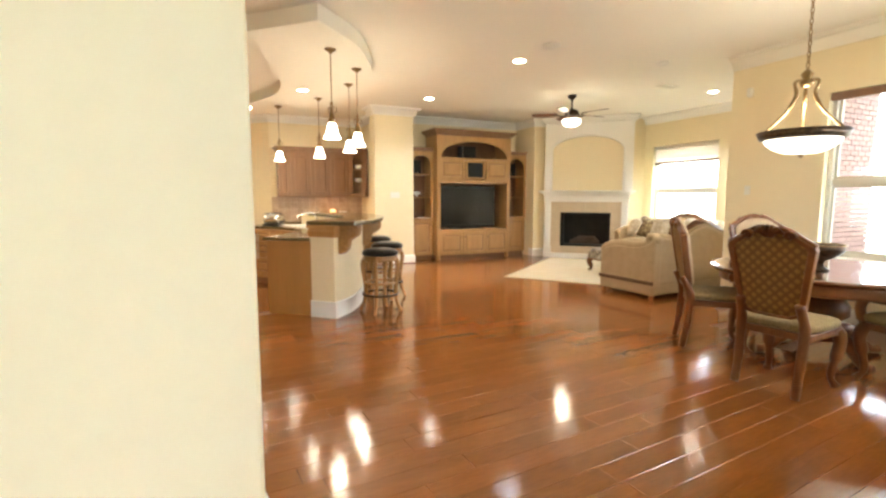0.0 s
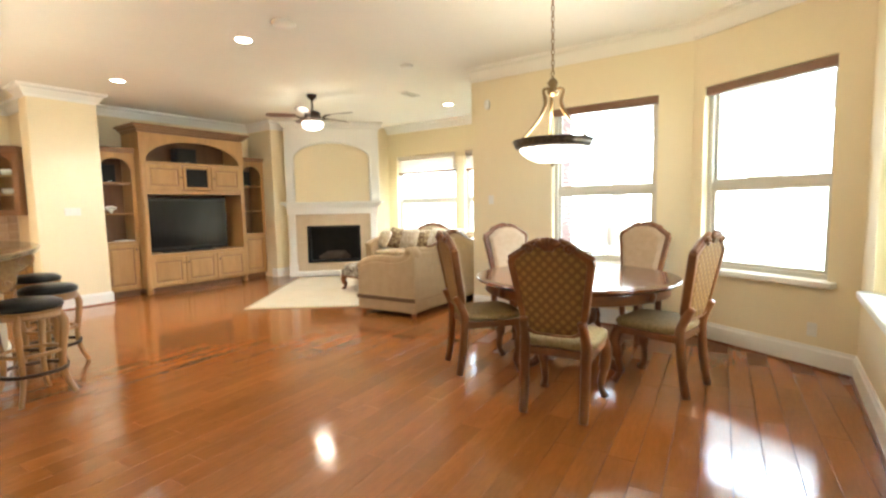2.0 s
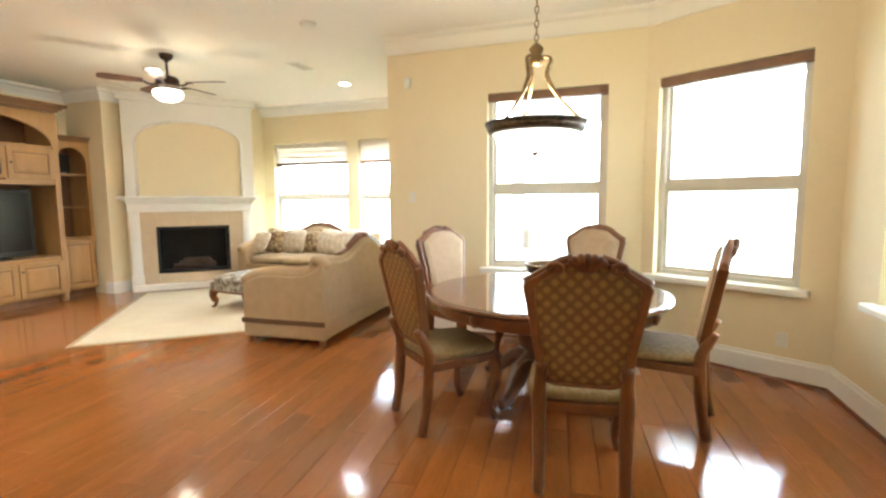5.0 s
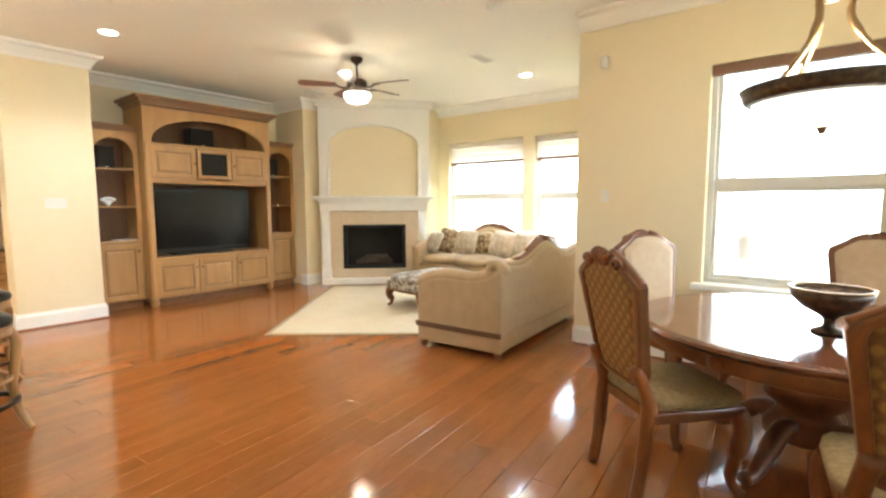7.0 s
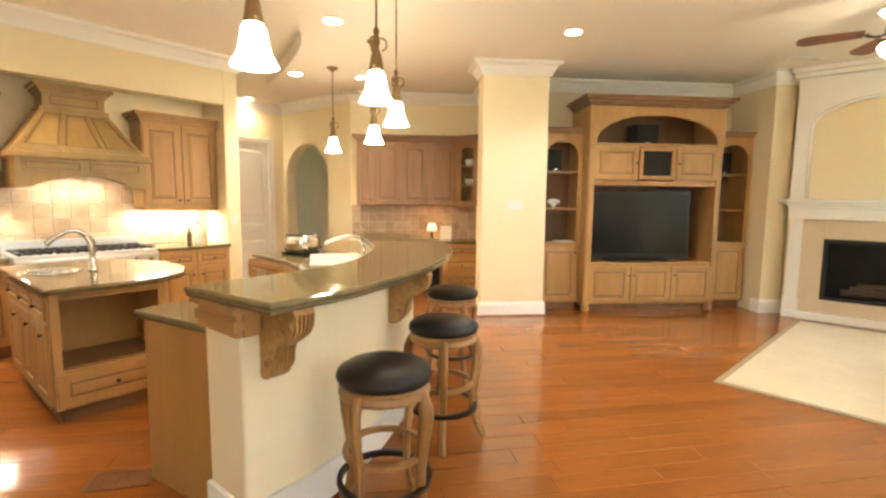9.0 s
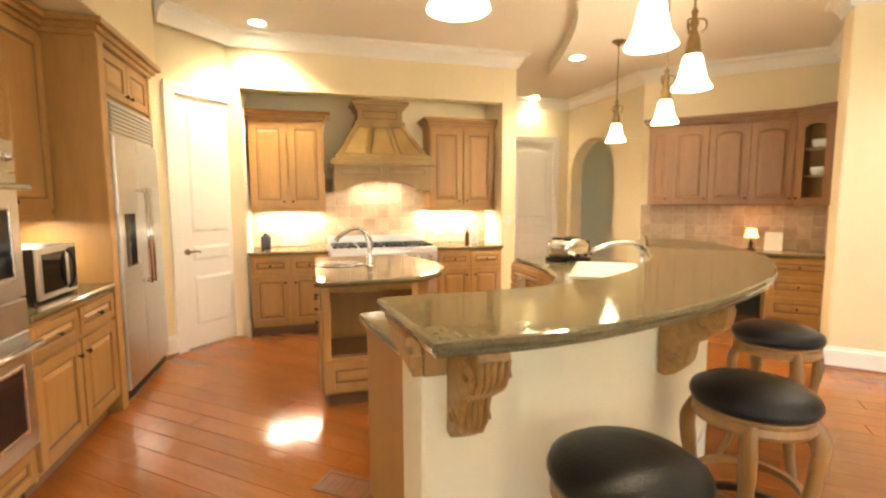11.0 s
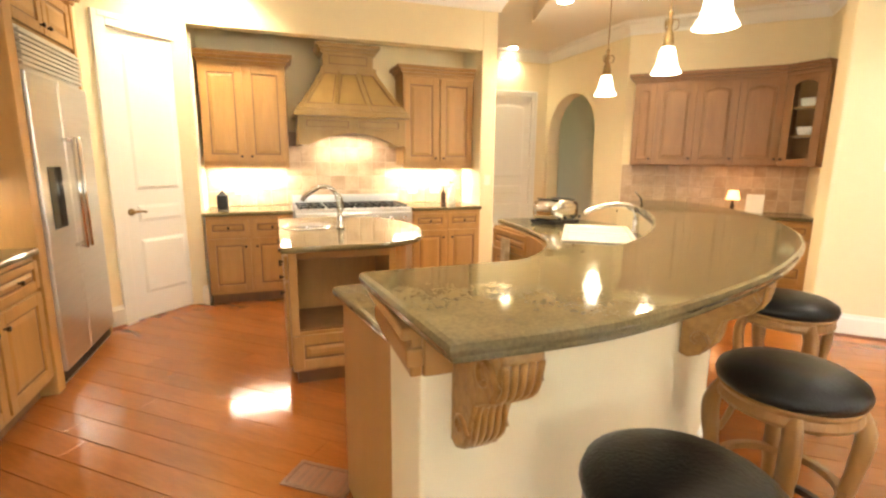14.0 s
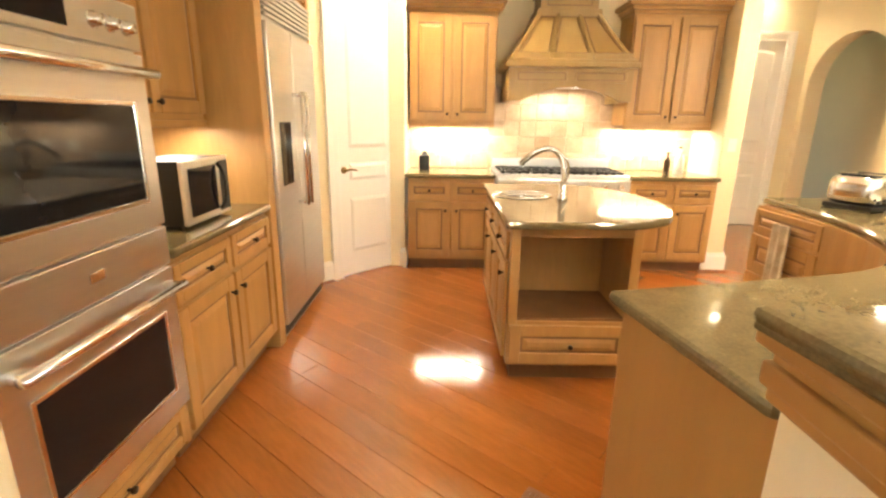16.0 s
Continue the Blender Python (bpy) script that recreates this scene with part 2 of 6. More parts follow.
stool_wood = surf("stool_wood", (0.36, 0.18, 0.052), (0.23, 0.11, 0.03), 0.4, 4, 0.04, 50, stretch=(3, 3, 0.6), vary=0.08)
walnut = surf("carved_walnut", (0.23, 0.080, 0.017), (0.10, 0.032, 0.007), 0.34, 6, 0.06, 50, stretch=(2, 2, 1), vary=0.1, coat=0.1)
table_wood = surf("table_wood", (0.15, 0.050, 0.018), (0.08, 0.027, 0.010), 0.14, 3, 0.02, 40, stretch=(1, 4, 1), coat=0.4)
corbel_wood = surf("corbel_wood", (0.43, 0.225, 0.062), (0.22, 0.100, 0.026), 0.38, 34, 0.2, 60, spread=0.5)
sofa_cloth = surf("sofa_cloth", (0.42, 0.295, 0.155), (0.34, 0.230, 0.115), 0.9, 10, 0.2, 260)
sofa_band = surf("sofa_band", (0.13, 0.065, 0.025), (0.09, 0.045, 0.018), 0.7, 12, 0.15, 200)
chair_seat = surf("chair_seat", (0.31, 0.225, 0.105), (0.20, 0.140, 0.055), 0.85, 40, 0.2, 240, spread=0.3)
chair_front = surf("chair_front_cloth", (0.50, 0.37, 0.24), (0.42, 0.30, 0.18), 0.8, 20, 0.2, 240)
rug_wool = surf("rug_wool", (0.66, 0.57, 0.40), (0.56, 0.46, 0.29), 0.95, 2.5, 0.4, 200, fine=0.4)
rug_edge = surf("rug_edge", (0.36, 0.27, 0.15), None, 0.9, 30, 0.3, 200)
pillow_pattern = surf("pillow_pattern", (0.42, 0.31, 0.16), (0.13, 0.065, 0.025), 0.9, 16, 0.15, 200, spread=0.18)
pillow_light = surf("pillow_light", (0.55, 0.46, 0.33), (0.38, 0.29, 0.18), 0.9, 14, 0.15, 200, spread=0.25)
limestone = surf("limestone", (0.62, 0.50, 0.34), (0.54, 0.42, 0.27), 0.45, 4, 0.05, 60)
backsplash = surf("travertine", (0.54, 0.40, 0.27), (0.36, 0.24, 0.14), 0.5, 5, 0.08, 40, vary=0.07, spread=0.35)
firebox = surf("firebox", (0.018, 0.016, 0.014), (0.010, 0.009, 0.008), 0.6, 6, 0.2, 40)
blind_cloth = surf("blind_cloth", (0.60, 0.50, 0.40), (0.52, 0.42, 0.32), 0.8, 12, 0.1, 120)
blind_wood = surf("blind_rail", (0.24, 0.13, 0.07), (0.17, 0.09, 0.05), 0.5, 8, stretch=(1, 6, 1))
window_vinyl = surf("window_frame_paint", (0.62, 0.58, 0.50), (0.58, 0.54, 0.46), 0.45, 5)
white_plastic = surf("white_plastic", (0.80, 0.77, 0.68), None, 0.4, 8)
porcelain = surf("porcelain", (0.85, 0.84, 0.80), None, 0.12, 5)
brick_red = surf("brick_red", (0.26, 0.16, 0.13), (0.18, 0.10, 0.085), 0.85, 9, 0.3, 60, vary=0.15)
patio_stone = surf("patio_stone", (0.55, 0.50, 0.44), (0.45, 0.41, 0.36), 0.8, 1.5, 0.1, 30)
grass_green = surf("grass_green", (0.12, 0.20, 0.06), (0.08, 0.14, 0.04), 0.9, 0.8, 0.3, 30)
leaf_green = surf("leaf_green", (0.11, 0.19, 0.06), (0.05, 0.10, 0.03), 0.7, 6, spread=0.4)
frost = glow("frosted_shade", (1.0, 0.86, 0.62), 9.0)
bowl_glow = glow("alabaster_bowl", (1.0, 0.88, 0.68), 4.0)
can_glow = glow("can_lamp", (1.0, 0.88, 0.68), 14.0)
small_shade = glow("small_lamp_shade", (1.0, 0.42, 0.15), 3.0)
maple_end = surf("maple_end_panel", (0.44, 0.225, 0.062), (0.35, 0.17, 0.045), 0.45, 2.0, 0.03, 50, stretch=(3, 3, 0.5))
blade_wood = surf("fan_blade_wood", (0.13, 0.05, 0.025), (0.08, 0.03, 0.015), 0.35, 5, stretch=(1, 6, 1))
ottoman_cloth = surf("ottoman_cloth", (0.52, 0.48, 0.40), (0.12, 0.09, 0.06), 0.85, 14, 0.15, 200, spread=0.22)
firelog = surf("fire_log", (0.10, 0.07, 0.05), (0.05, 0.035, 0.025), 0.9, 14, 0.4, 40)
bowl_metal = surf("mottled_bronze", (0.13, 0.085, 0.05), (0.035, 0.022, 0.015), 0.35, 30, 0.2, 60, 0.6, spread=0.3)


def weave(name, c1, c2, scale):
    """A basket weave: two crossed waves that raise and colour the strands."""
    mt = bpy.data.materials.new(name)
    mt.use_nodes = True
    N, L = mt.node_tree.nodes, mt.node_tree.links
    p = N["Principled BSDF"]
    tc, ck = N.new("ShaderNodeTexCoord"), N.new("ShaderNodeMapping")
    ck.inputs["Rotation"].default_value = (0, radians(45), 0)
    L.new(tc.outputs["Object"], ck.inputs["Vector"])
    wv = []
    for d in ("X", "Z"):
        w = N.new("ShaderNodeTexWave")
        w.bands_direction = d
        w.inputs["Scale"].default_value, w.inputs["Distortion"].default_value = scale, 0.6
        L.new(ck.outputs["Vector"], w.inputs["Vector"])
        wv.append(w)
    mx = N.new("ShaderNodeMath")
    mx.operation = "MULTIPLY"
    L.new(wv[0].outputs["Fac"], mx.inputs[0])
    L.new(wv[1].outputs["Fac"], mx.inputs[1])
    rp = N.new("ShaderNodeValToRGB")
    rp.color_ramp.elements[0].color, rp.color_ramp.elements[1].color = (*c2, 1), (*c1, 1)
    rp.color_ramp.elements[1].position = 0.55
    L.new(mx.outputs["Value"], rp.inputs["Fac"])
    L.new(rp.outputs["Color"], p.inputs["Base Color"])
    bp = N.new("ShaderNodeBump")
    bp.inputs["Strength"].default_value, bp.inputs["Distance"].default_value = 0.5, 0.004
    L.new(mx.outputs["Value"], bp.inputs["Height"])
    L.new(bp.outputs["Normal"], p.inputs["Normal"])
    p.inputs["Roughness"].default_value = 0.6
    return mt


for mt_, ior_ in ((black_glass, 1.32), (black_leather, 1.36), (black_plastic, 1.36), (firebox, 1.3)):
    mt_.node_tree.nodes["Principled BSDF"].inputs["IOR"].default_value = ior_
chair_weave = weave("chair_weave", (0.29, 0.155, 0.036), (0.17, 0.080, 0.017), 6.5)


def thin_cloth(name, col):
    """Thin window shade cloth that lets daylight through."""
    mt = bpy.data.materials.new(name)
    mt.use_nodes = True
    N, L = mt.node_tree.nodes, mt.node_tree.links
    d, t, x = N["Principled BSDF"], N.new("ShaderNodeBsdfTranslucent"), N.new("ShaderNodeMixShader")
    ns, rp = N.new("ShaderNodeTexNoise"), N.new("ShaderNodeValToRGB")
    ns.inputs["Scale"].default_value = 60
    rp.color_ramp.elements[0].color, rp.color_ramp.elements[1].color = (*[v * 0.9 for v in col], 1), (*col, 1)
    L.new(ns.outputs["Fac"], rp.inputs["Fac"])
    L.new(rp.outputs["Color"], d.inputs["Base Color"])
    L.new(rp.outputs["Color"], t.inputs["Color"])
    d.inputs["Roughness"].default_value = 0.9
    x.inputs["Fac"].default_value = 0.5
    L.new(d.outputs["BSDF"], x.inputs[1])
    L.new(t.outputs["BSDF"], x.inputs[2])
    L.new(x.outputs["Shader"], N["Material Output"].inputs["Surface"])
    return mt


shade_cloth = thin_cloth("shade_cloth", (0.80, 0.72, 0.62))
hood_maple = surf("hood_maple", (0.40, 0.255, 0.09), (0.29, 0.175, 0.055), 0.42, 3.0, 0.04, 50, stretch=(3.0, 3.0, 0.5))

# ---- setting ----
def structure(name, bm, material, label="", bevel=0.0):
    return tagged(part(name, bm, material, None, label, bevel), kind="structure")


def run(name, p0, p1, material=None, openings=(), z0=0.0, z1=3.16, thick=0.18, out=1, label=""):
    """A straight wall from p0 to p1 with rectangular openings (start, end, bottom, top); it thickens to the left of the way for out=1."""
    d = Vector((p1[0] - p0[0], p1[1] - p0[1], 0))
    ln = d.length
    m = Matrix.Translation((p0[0], p0[1], 0)) @ pose(0, 0, 0, 0, 0, math.degrees(math.atan2(d.y, d.x)))
    ya, yb = (0, thick) if out > 0 else (-thick, 0)
    bm = B()
    x = 0.0
    for a, b, lo, hi in sorted(openings):
        if a > x:
            bx(bm, x, a, ya, yb, z0, z1)
        if lo > z0:
            bx(bm, a, b, ya, yb, z0, lo)
        if hi < z1:
            bx(bm, a, b, ya, yb, hi, z1)
        x = b
    if x < ln:
        bx(bm, x, ln, ya, yb, z0, z1)
    ob = structure(name, bm, material or wall_paint, label)
    ob.matrix_world = m
    return ob


def moulding(name, line, prof, material, z=0.0, out=1):
    """A profile (depth, height) drawn along a line of the plan."""
    bm = B()
    pts = [Vector((p[0], p[1], 0)) for p in line]
    rings = []
    for i, p in enumerate(pts):
        d0 = (p - pts[i - 1]).normalized() if i else (pts[1] - p).normalized()
        d1 = (pts[i + 1] - p).normalized() if i < len(pts) - 1 else d0
        n0, n1 = Vector((d0.y, -d0.x, 0)) * out, Vector((d1.y, -d1.x, 0)) * out
        b = (n0 + n1).normalized()
        b = b / max(0.3, b.dot(n0))
        rings.append([bm.verts.new(p + b * a + Vector((0, 0, z + h))) for a, h in prof])
    for a, b in zip(rings, rings[1:]):
        for k in range(len(prof)):
            bm.faces.new((a[k], a[(k + 1) % len(prof)], b[(k + 1) % len(prof)], b[k]))
    bm.faces.new(rings[0])
    bm.faces.new(rings[-1][::-1])
    return structure(name, bm, material)


BASE = [(-0.01, 0.0), (0.022, 0.0), (0.022, 0.15), (0.014, 0.165), (0.010, 0.185), (-0.01, 0.185)]
CROWN = [(-0.01, -0.16), (0.02, -0.16), (0.03, -0.125), (0.075, -0.05), (0.12, -0.03), (0.125, 0.0), (-0.01, 0.0)]
def un(u, n):
    return ((u - n) * H2, (u + n) * H2)


# floor and ceiling
bm = B()
prism(bm, [(-9.2, -11.2), (-0.5, -11.2), (-0.5, -9.1), (2.66, -9.1), (3.5, -7.7), (3.5, -5.2), (6.3, -5.2), (6.3, 7.0), (-9.2, 7.0)], -0.2, -0.006)
structure("floor", bm, floor_gap, "reddish brown hardwood floor, glossy, in long planks")
bm = B()
bx(bm, -9.2, 6.3, -11.2, 7.0, CEIL, CEIL + 0.2)
structure("ceiling", bm, ceiling_paint, "cream painted plaster ceiling")

# dining side
run("wall_dining_east", (3.34, -5.05), (3.34, -7.68), openings=[(1.12, 2.30, 0.72, 2.52)], out=1)
run("wall_bay_diagonal", (3.34, -7.68), (2.60, -8.96), openings=[(0.12, 1.25, 0.73, 2.52)], out=1)
run("wall_bay_south", (2.60, -8.96), (-0.6, -8.96), openings=[(0.55, 1.70, 0.76, 2.52)], out=1)
run("wall_hall_side", (-0.6, -9.14), (-0.6, -11.0), out=1)
run("wall_hall_end", (-0.6, -11.0), (-6.5, -11.0), openings=[(1.5, 3.7, 0.8, 2.9)], out=1)
run("wall_hall_west", (-6.5, -11.0), (-6.5, -7.4), out=1)
bm = B()
prism(bm, [(-2.66, -7.40), (-3.13, -4.72), (-3.66, -5.25), (-4.6, -6.2), (-6.5, -7.4)], 0, CEIL)
structure("wall_kitchen_end", bm, wall_paint, "cream painted wall end with a rounded corner", 0.02)
# living side
run("wall_living_south", (6.0, -5.05), (3.52, -5.05), out=1)
run("wall_living_east", (6.0, -0.6), (6.0, -5.05), openings=[(0.85, 2.40, 0.70, 2.50), (2.62, 4.17, 0.70, 2.50)], out=1)
run("wall_fireplace_back", (3.9, 0.9), (6.1, -1.3), out=1)
bm = B()
bx(bm, 3.83, 4.12, 0.0, 1.0, 0, CEIL)
structure("wall_pier_east", bm, wall_paint, "cream painted pier beside the built-in cabinet")
run("wall_media_back", (0.83, 0.80), (3.9, 0.80), out=1)
bm = B()
prism(bm, [(0.0, 0.0), (0.83, 0.0), (0.83, 1.98), (0.26, 1.98), (0.26, 0.34), (0.0, 0.34)], 0, CEIL)
structure("wall_column", bm, wall_paint, "cream painted wall pier between kitchen and living room", 0.012)
run("wall_desk_back", (-1.80, 1.96), (0.26, 1.96), out=1)
# kitchen side, laid out on the diagonal
run("wall_arch_side", un(0.12, 2.66), un(0.12, 3.21), out=-1)
bm = B()
arch_holed(bm, 0.55, 1.98, 0, CEIL, 0.62, 1.86, 0, 1.86, 0.58, 0, 0.2, 18)
arch = structure("wall_arch", bm, wall_paint, "cream wall with a round-headed archway")
arch.matrix_world = K @ pose(0.12, 2.66, 0, 0, 0, 90) @ Matrix.Diagonal((1, -1, 1, 1))
bm = B()
bx(bm, 1.0, 1.15, 2.0, 8.0, 0, CEIL, K)
bx(bm, 0.33, 1.0, 7.8, 8.0, 0, CEIL, K)
bx(bm, 0.33, 1.0, 2.6, 2.75, 0, CEIL, K)
structure("wall_behind_arch", bm, wall_paint, "cream wall of the passage behind the arch")
run("wall_hall_door", un(-1.7, 4.62), un(0.4, 4.62), openings=[(0.72, 1.52, 0, 2.44)], out=1)
bm = B()
bx(bm, -2.06, -1.88, 2.40, 4.7, 0, CEIL, K)
structure("wall_pier_range", bm, wall_paint, "cream pier closing the range alcove", 0.01)
bm = B()
bx(bm, -4.96, -2.06, 2.40, 2.55, 2.60, CEIL, K)
structure("wall_header", bm, wall_paint, "cream header over the range alcove")
bm = B()
bx(bm, -5.6, -2.06, 2.97, 3.15, 0, CEIL, K)
bx(bm, -5.10, -4.955, 2.42, 2.97, 0, CEIL, K)
structure("wall_range_back", bm, wall_paint)
run("wall_pantry", (-5.30, -2.78), (-5.30, -1.72), openings=[(0.33, 0.97, 0, 2.44)], out=1)
bm = B()
bx(bm, -6.45, -6.27, -1.2, 1.95, 0, CEIL, K)
bx(bm, -6.27, -5.62, 1.76, 1.86, 0, CEIL, K)
structure("wall_fridge_back", bm, wall_paint)
# soffit over the tall cabinets
bm = B()
bx(bm, -6.27, -5.55, -1.12, 1.80, 2.62, CEIL, K)
structure("wall_soffit", bm, wall_paint, "cream soffit above the tall kitchen cabinets")

# mouldings
moulding("trim", [(3.34, -5.05), (3.34, -7.68), (2.60, -8.96), (-0.6, -8.96)], CROWN, ceiling_paint, CEIL, 1)
moulding("baseboard", [(3.34, -5.05), (3.34, -7.68), (2.60, -8.96), (-0.6, -8.96), (-0.6, -11.0)], BASE, trim_white, 0, 1)
SHOE = [(0.02, 0.0), (0.040, 0.0), (0.038, 0.010), (0.031, 0.018), (0.02, 0.021)]
for line in ([(3.34, -5.05), (3.34, -7.68), (2.60, -8.96), (-0.6, -8.96), (-0.6, -11.0)], [(-5.30, -2.78), (-5.30, -2.56)], [un(-2.06, 2.5), un(-2.06, 2.40), un(-1.88, 2.40), un(-1.88, 4.62)], [(0.26, 1.3), (0.26, 0.34), (0.0, 0.34), (0.0, 0.0), (0.83, 0.0), (0.83, 0.2)]):
    moulding("trim", line, SHOE, shoe_wood, 0, 1)
moulding("baseboard", [(6.0, -0.9), (6.0, -5.05), (3.36, -5.05)], BASE, trim_white, 0, 1)
moulding("trim", [(6.0, -1.2), (6.0, -5.05)], CROWN, trim_white, CEIL, 1)
moulding("trim", [(0.26, 1.9), (0.26, 0.34), (0.0, 0.34), (0.0, 0.0), (0.83, 0.0), (0.83, 0.80), (3.83, 0.80), (3.83, 0.0), (4.12, 0.0), (4.12, 0.3)], CROWN, trim_white, CEIL, 1)
moulding("baseboard", [(0.26, 1.3), (0.26, 0.34), (0.0, 0.34), (0.0, 0.0), (0.83, 0.0), (0.83, 0.2)], BASE, trim_white, 0, 1)
moulding("baseboard", [(3.83, 0.15), (3.83, 0.0), (4.12, 0.0), (4.12, 0.3)], BASE, trim_white, 0, 1)
moulding("trim", [un(-5.53, 1.8), un(-5.03, 2.40), un(-1.88, 2.40), un(-1.88, 4.62), un(0.12, 4.62), un(0.12, 2.66), (0.26, 1.96)], CROWN, trim_white, CEIL, 1)
moulding("baseboard", [(-5.30, -2.78), (-5.30, -2.53)], BASE, trim_white, 0, 1)
moulding("baseboard", [(-5.30, -1.80), un(-4.96, 2.40), un(-4.96, 2.5)], BASE, trim_white, 0, 1)
moulding("baseboard", [un(-2.06, 2.5), un(-2.06, 2.40), un(-1.88, 2.40), un(-1.88, 4.62)], BASE, trim_white, 0, 1)
moulding("baseboard", [un(0.12, 3.28), un(0.12, 2.66)], BASE, trim_white, 0, 1)
moulding("baseboard", [(-6.5, -7.4), (-2.66, -7.4), (-3.13, -4.72)], BASE, trim_white, 0, 1)

# ---- windows and doors ----
def window(name, m, w, h, blind=0.12, label="", rail_z=None):
    """A sash window: x along the wall, front to -y, z from the sill; it fills an opening w wide and h high."""
    win = thing(name, m, label, "window")
    win["kind"] = "structure"
    bm = B()
    f = 0.045
    bx(bm, 0, f, 0.02, 0.10, 0, h)
    bx(bm, w - f, w, 0.02, 0.10, 0, h)
    bx(bm, f, w - f, 0.02, 0.10, 0, f)
    bx(bm, f, w - f, 0.02, 0.10, h - f, h)
    part("window_frame", bm, window_vinyl, win, bevel=0.004)
    mid = h * 0.46
    bm = B()
    bx(bm, f, w - f, 0.03, 0.085, mid - 0.03, mid + 0.03)
    part("meeting_rail", bm, window_vinyl, win, bevel=0.004)
    for nm, z0, z1, y in (("lower_sash", f, mid - 0.03, 0.04), ("upper_sash", mid + 0.03, h - f, 0.06)):
        bm = B()
        s = 0.03
        bx(bm, f, f + s, y, y + 0.03, z0, z1)
        bx(bm, w - f - s, w - f, y, y + 0.03, z0, z1)
        bx(bm, f + s, w - f - s, y, y + 0.03, z0, z0 + s)
        bx(bm, f + s, w - f - s, y, y + 0.03, z1 - s, z1)
        sash = part(nm, bm, window_vinyl, win, bevel=0.003)
        bm = B()
        bx(bm, f + s, w - f - s, y + 0.012, y + 0.017, z0 + s, z1 - s)
        g = part("pane", bm, pane_glass, sash)
        g.visible_shadow = False
    bm = B()
    bx(bm, -0.07, w + 0.07, -0.14, 0.025, -0.05, 0.006)
    part("window_sill", bm, trim_white, win, "white painted sill", 0.012)
    bm = B()
    bx(bm, -0.05, w + 0.05, -0.02, 0.012, -0.15, -0.05)
    bx(bm, -0.06, w + 0.06, -0.035, 0.0, -0.075, -0.05)
    part("apron", bm, trim_white, win, bevel=0.006)
    # roller blind
    bl = thing("window_blind", m, "roller blind rolled up under the window head, brown rail" if blind < 0.1 else "pale fabric shade half raised, brown bottom rail", "blind", "window blinds")
    bm = B()
    bx(bm, 0.005, w - 0.005, -0.045, 0.015, h - 0.085, h - 0.004)
    part("valance", bm, blind_wood if blind < 0.1 else shade_cloth, bl, "brown wooden valance" if blind < 0.1 else "pale fabric valance", 0.006)
    if blind > 0.1:
        bm = B()
        for k in range(3):
            bx(bm, 0.02, w - 0.02, -0.01 - 0.004 * k, 0.006 - 0.004 * k, h - 0.10 - blind * (k + 1) / 3, h - 0.06 - blind * k / 3)
        part("fabric", bm, shade_cloth, bl, "pale fabric in soft folds", 0.003)
        bm = B()
        bx(bm, 0.015, w - 0.015, -0.03, 0.01, h - 0.14 - blind, h - 0.09 - blind)
        part("bottom_rail", bm, blind_wood, bl, bevel=0.004)
    return win


pane_glass = bpy.data.materials.new("pane_glass")
pane_glass.use_nodes = True
_p = pane_glass.node_tree.nodes["Principled BSDF"]
_p.inputs["Transmission Weight"].default_value, _p.inputs["Roughness"].default_value, _p.inputs["IOR"].default_value = 1.0, 0.0, 1.0
_p.inputs["Base Color"].default_value = (1, 1, 1, 1)
clear_glass = bpy.data.materials.new("clear_glass")
clear_glass.use_nodes = True
_p = clear_glass.node_tree.nodes["Principled BSDF"]
_p.inputs["Transmission Weight"].default_value, _p.inputs["Roughness"].default_value, _p.inputs["IOR"].default_value = 1.0, 0.02, 1.15
_p.inputs["Base Color"].default_value = (0.95, 0.97, 0.95, 1)

window("window_1", pose(3.34, -6.17, 0.72, 0, 0, -90) @ pose(0, 0.06, 0), 1.18, 1.80, 0.0, "white double-hung window in the dining wall")
window("window_2", pose(3.34, -7.68, 0.73, 0, 0, -120) @ pose(0.12, 0.06, 0), 1.13, 1.79, 0.0, "white double-hung window in the diagonal bay wall")
window("window_3", pose(2.60, -8.96, 0.76, 0, 0, 180) @ pose(0.55, 0.06, 0), 1.15, 1.76, 0.0, "white double-hung window in the bay")
window("window_6", pose(-0.6, -11.0, 0.80, 0, 0, 180) @ pose(1.5, 0.06, 0), 1.09, 2.10, 0.0, "white double-hung window at the end of the hall")
window("window_7", pose(-0.6, -11.0, 0.80, 0, 0, 180) @ pose(2.61, 0.06, 0), 1.09, 2.10, 0.0, "white double-hung window at the end of the hall")
window("window_4", pose(6.0, -0.6, 0.70, 0, 0, -90) @ pose(0.85, 0.06, 0), 1.55, 1.80, 0.26, "white window behind the sofa with a half-raised shade")
window("window_5", pose(6.0, -0.6, 0.70, 0, 0, -90) @ pose(2.62, 0.06, 0), 1.55, 1.80, 0.26, "white window behind the sofa with a half-raised shade")


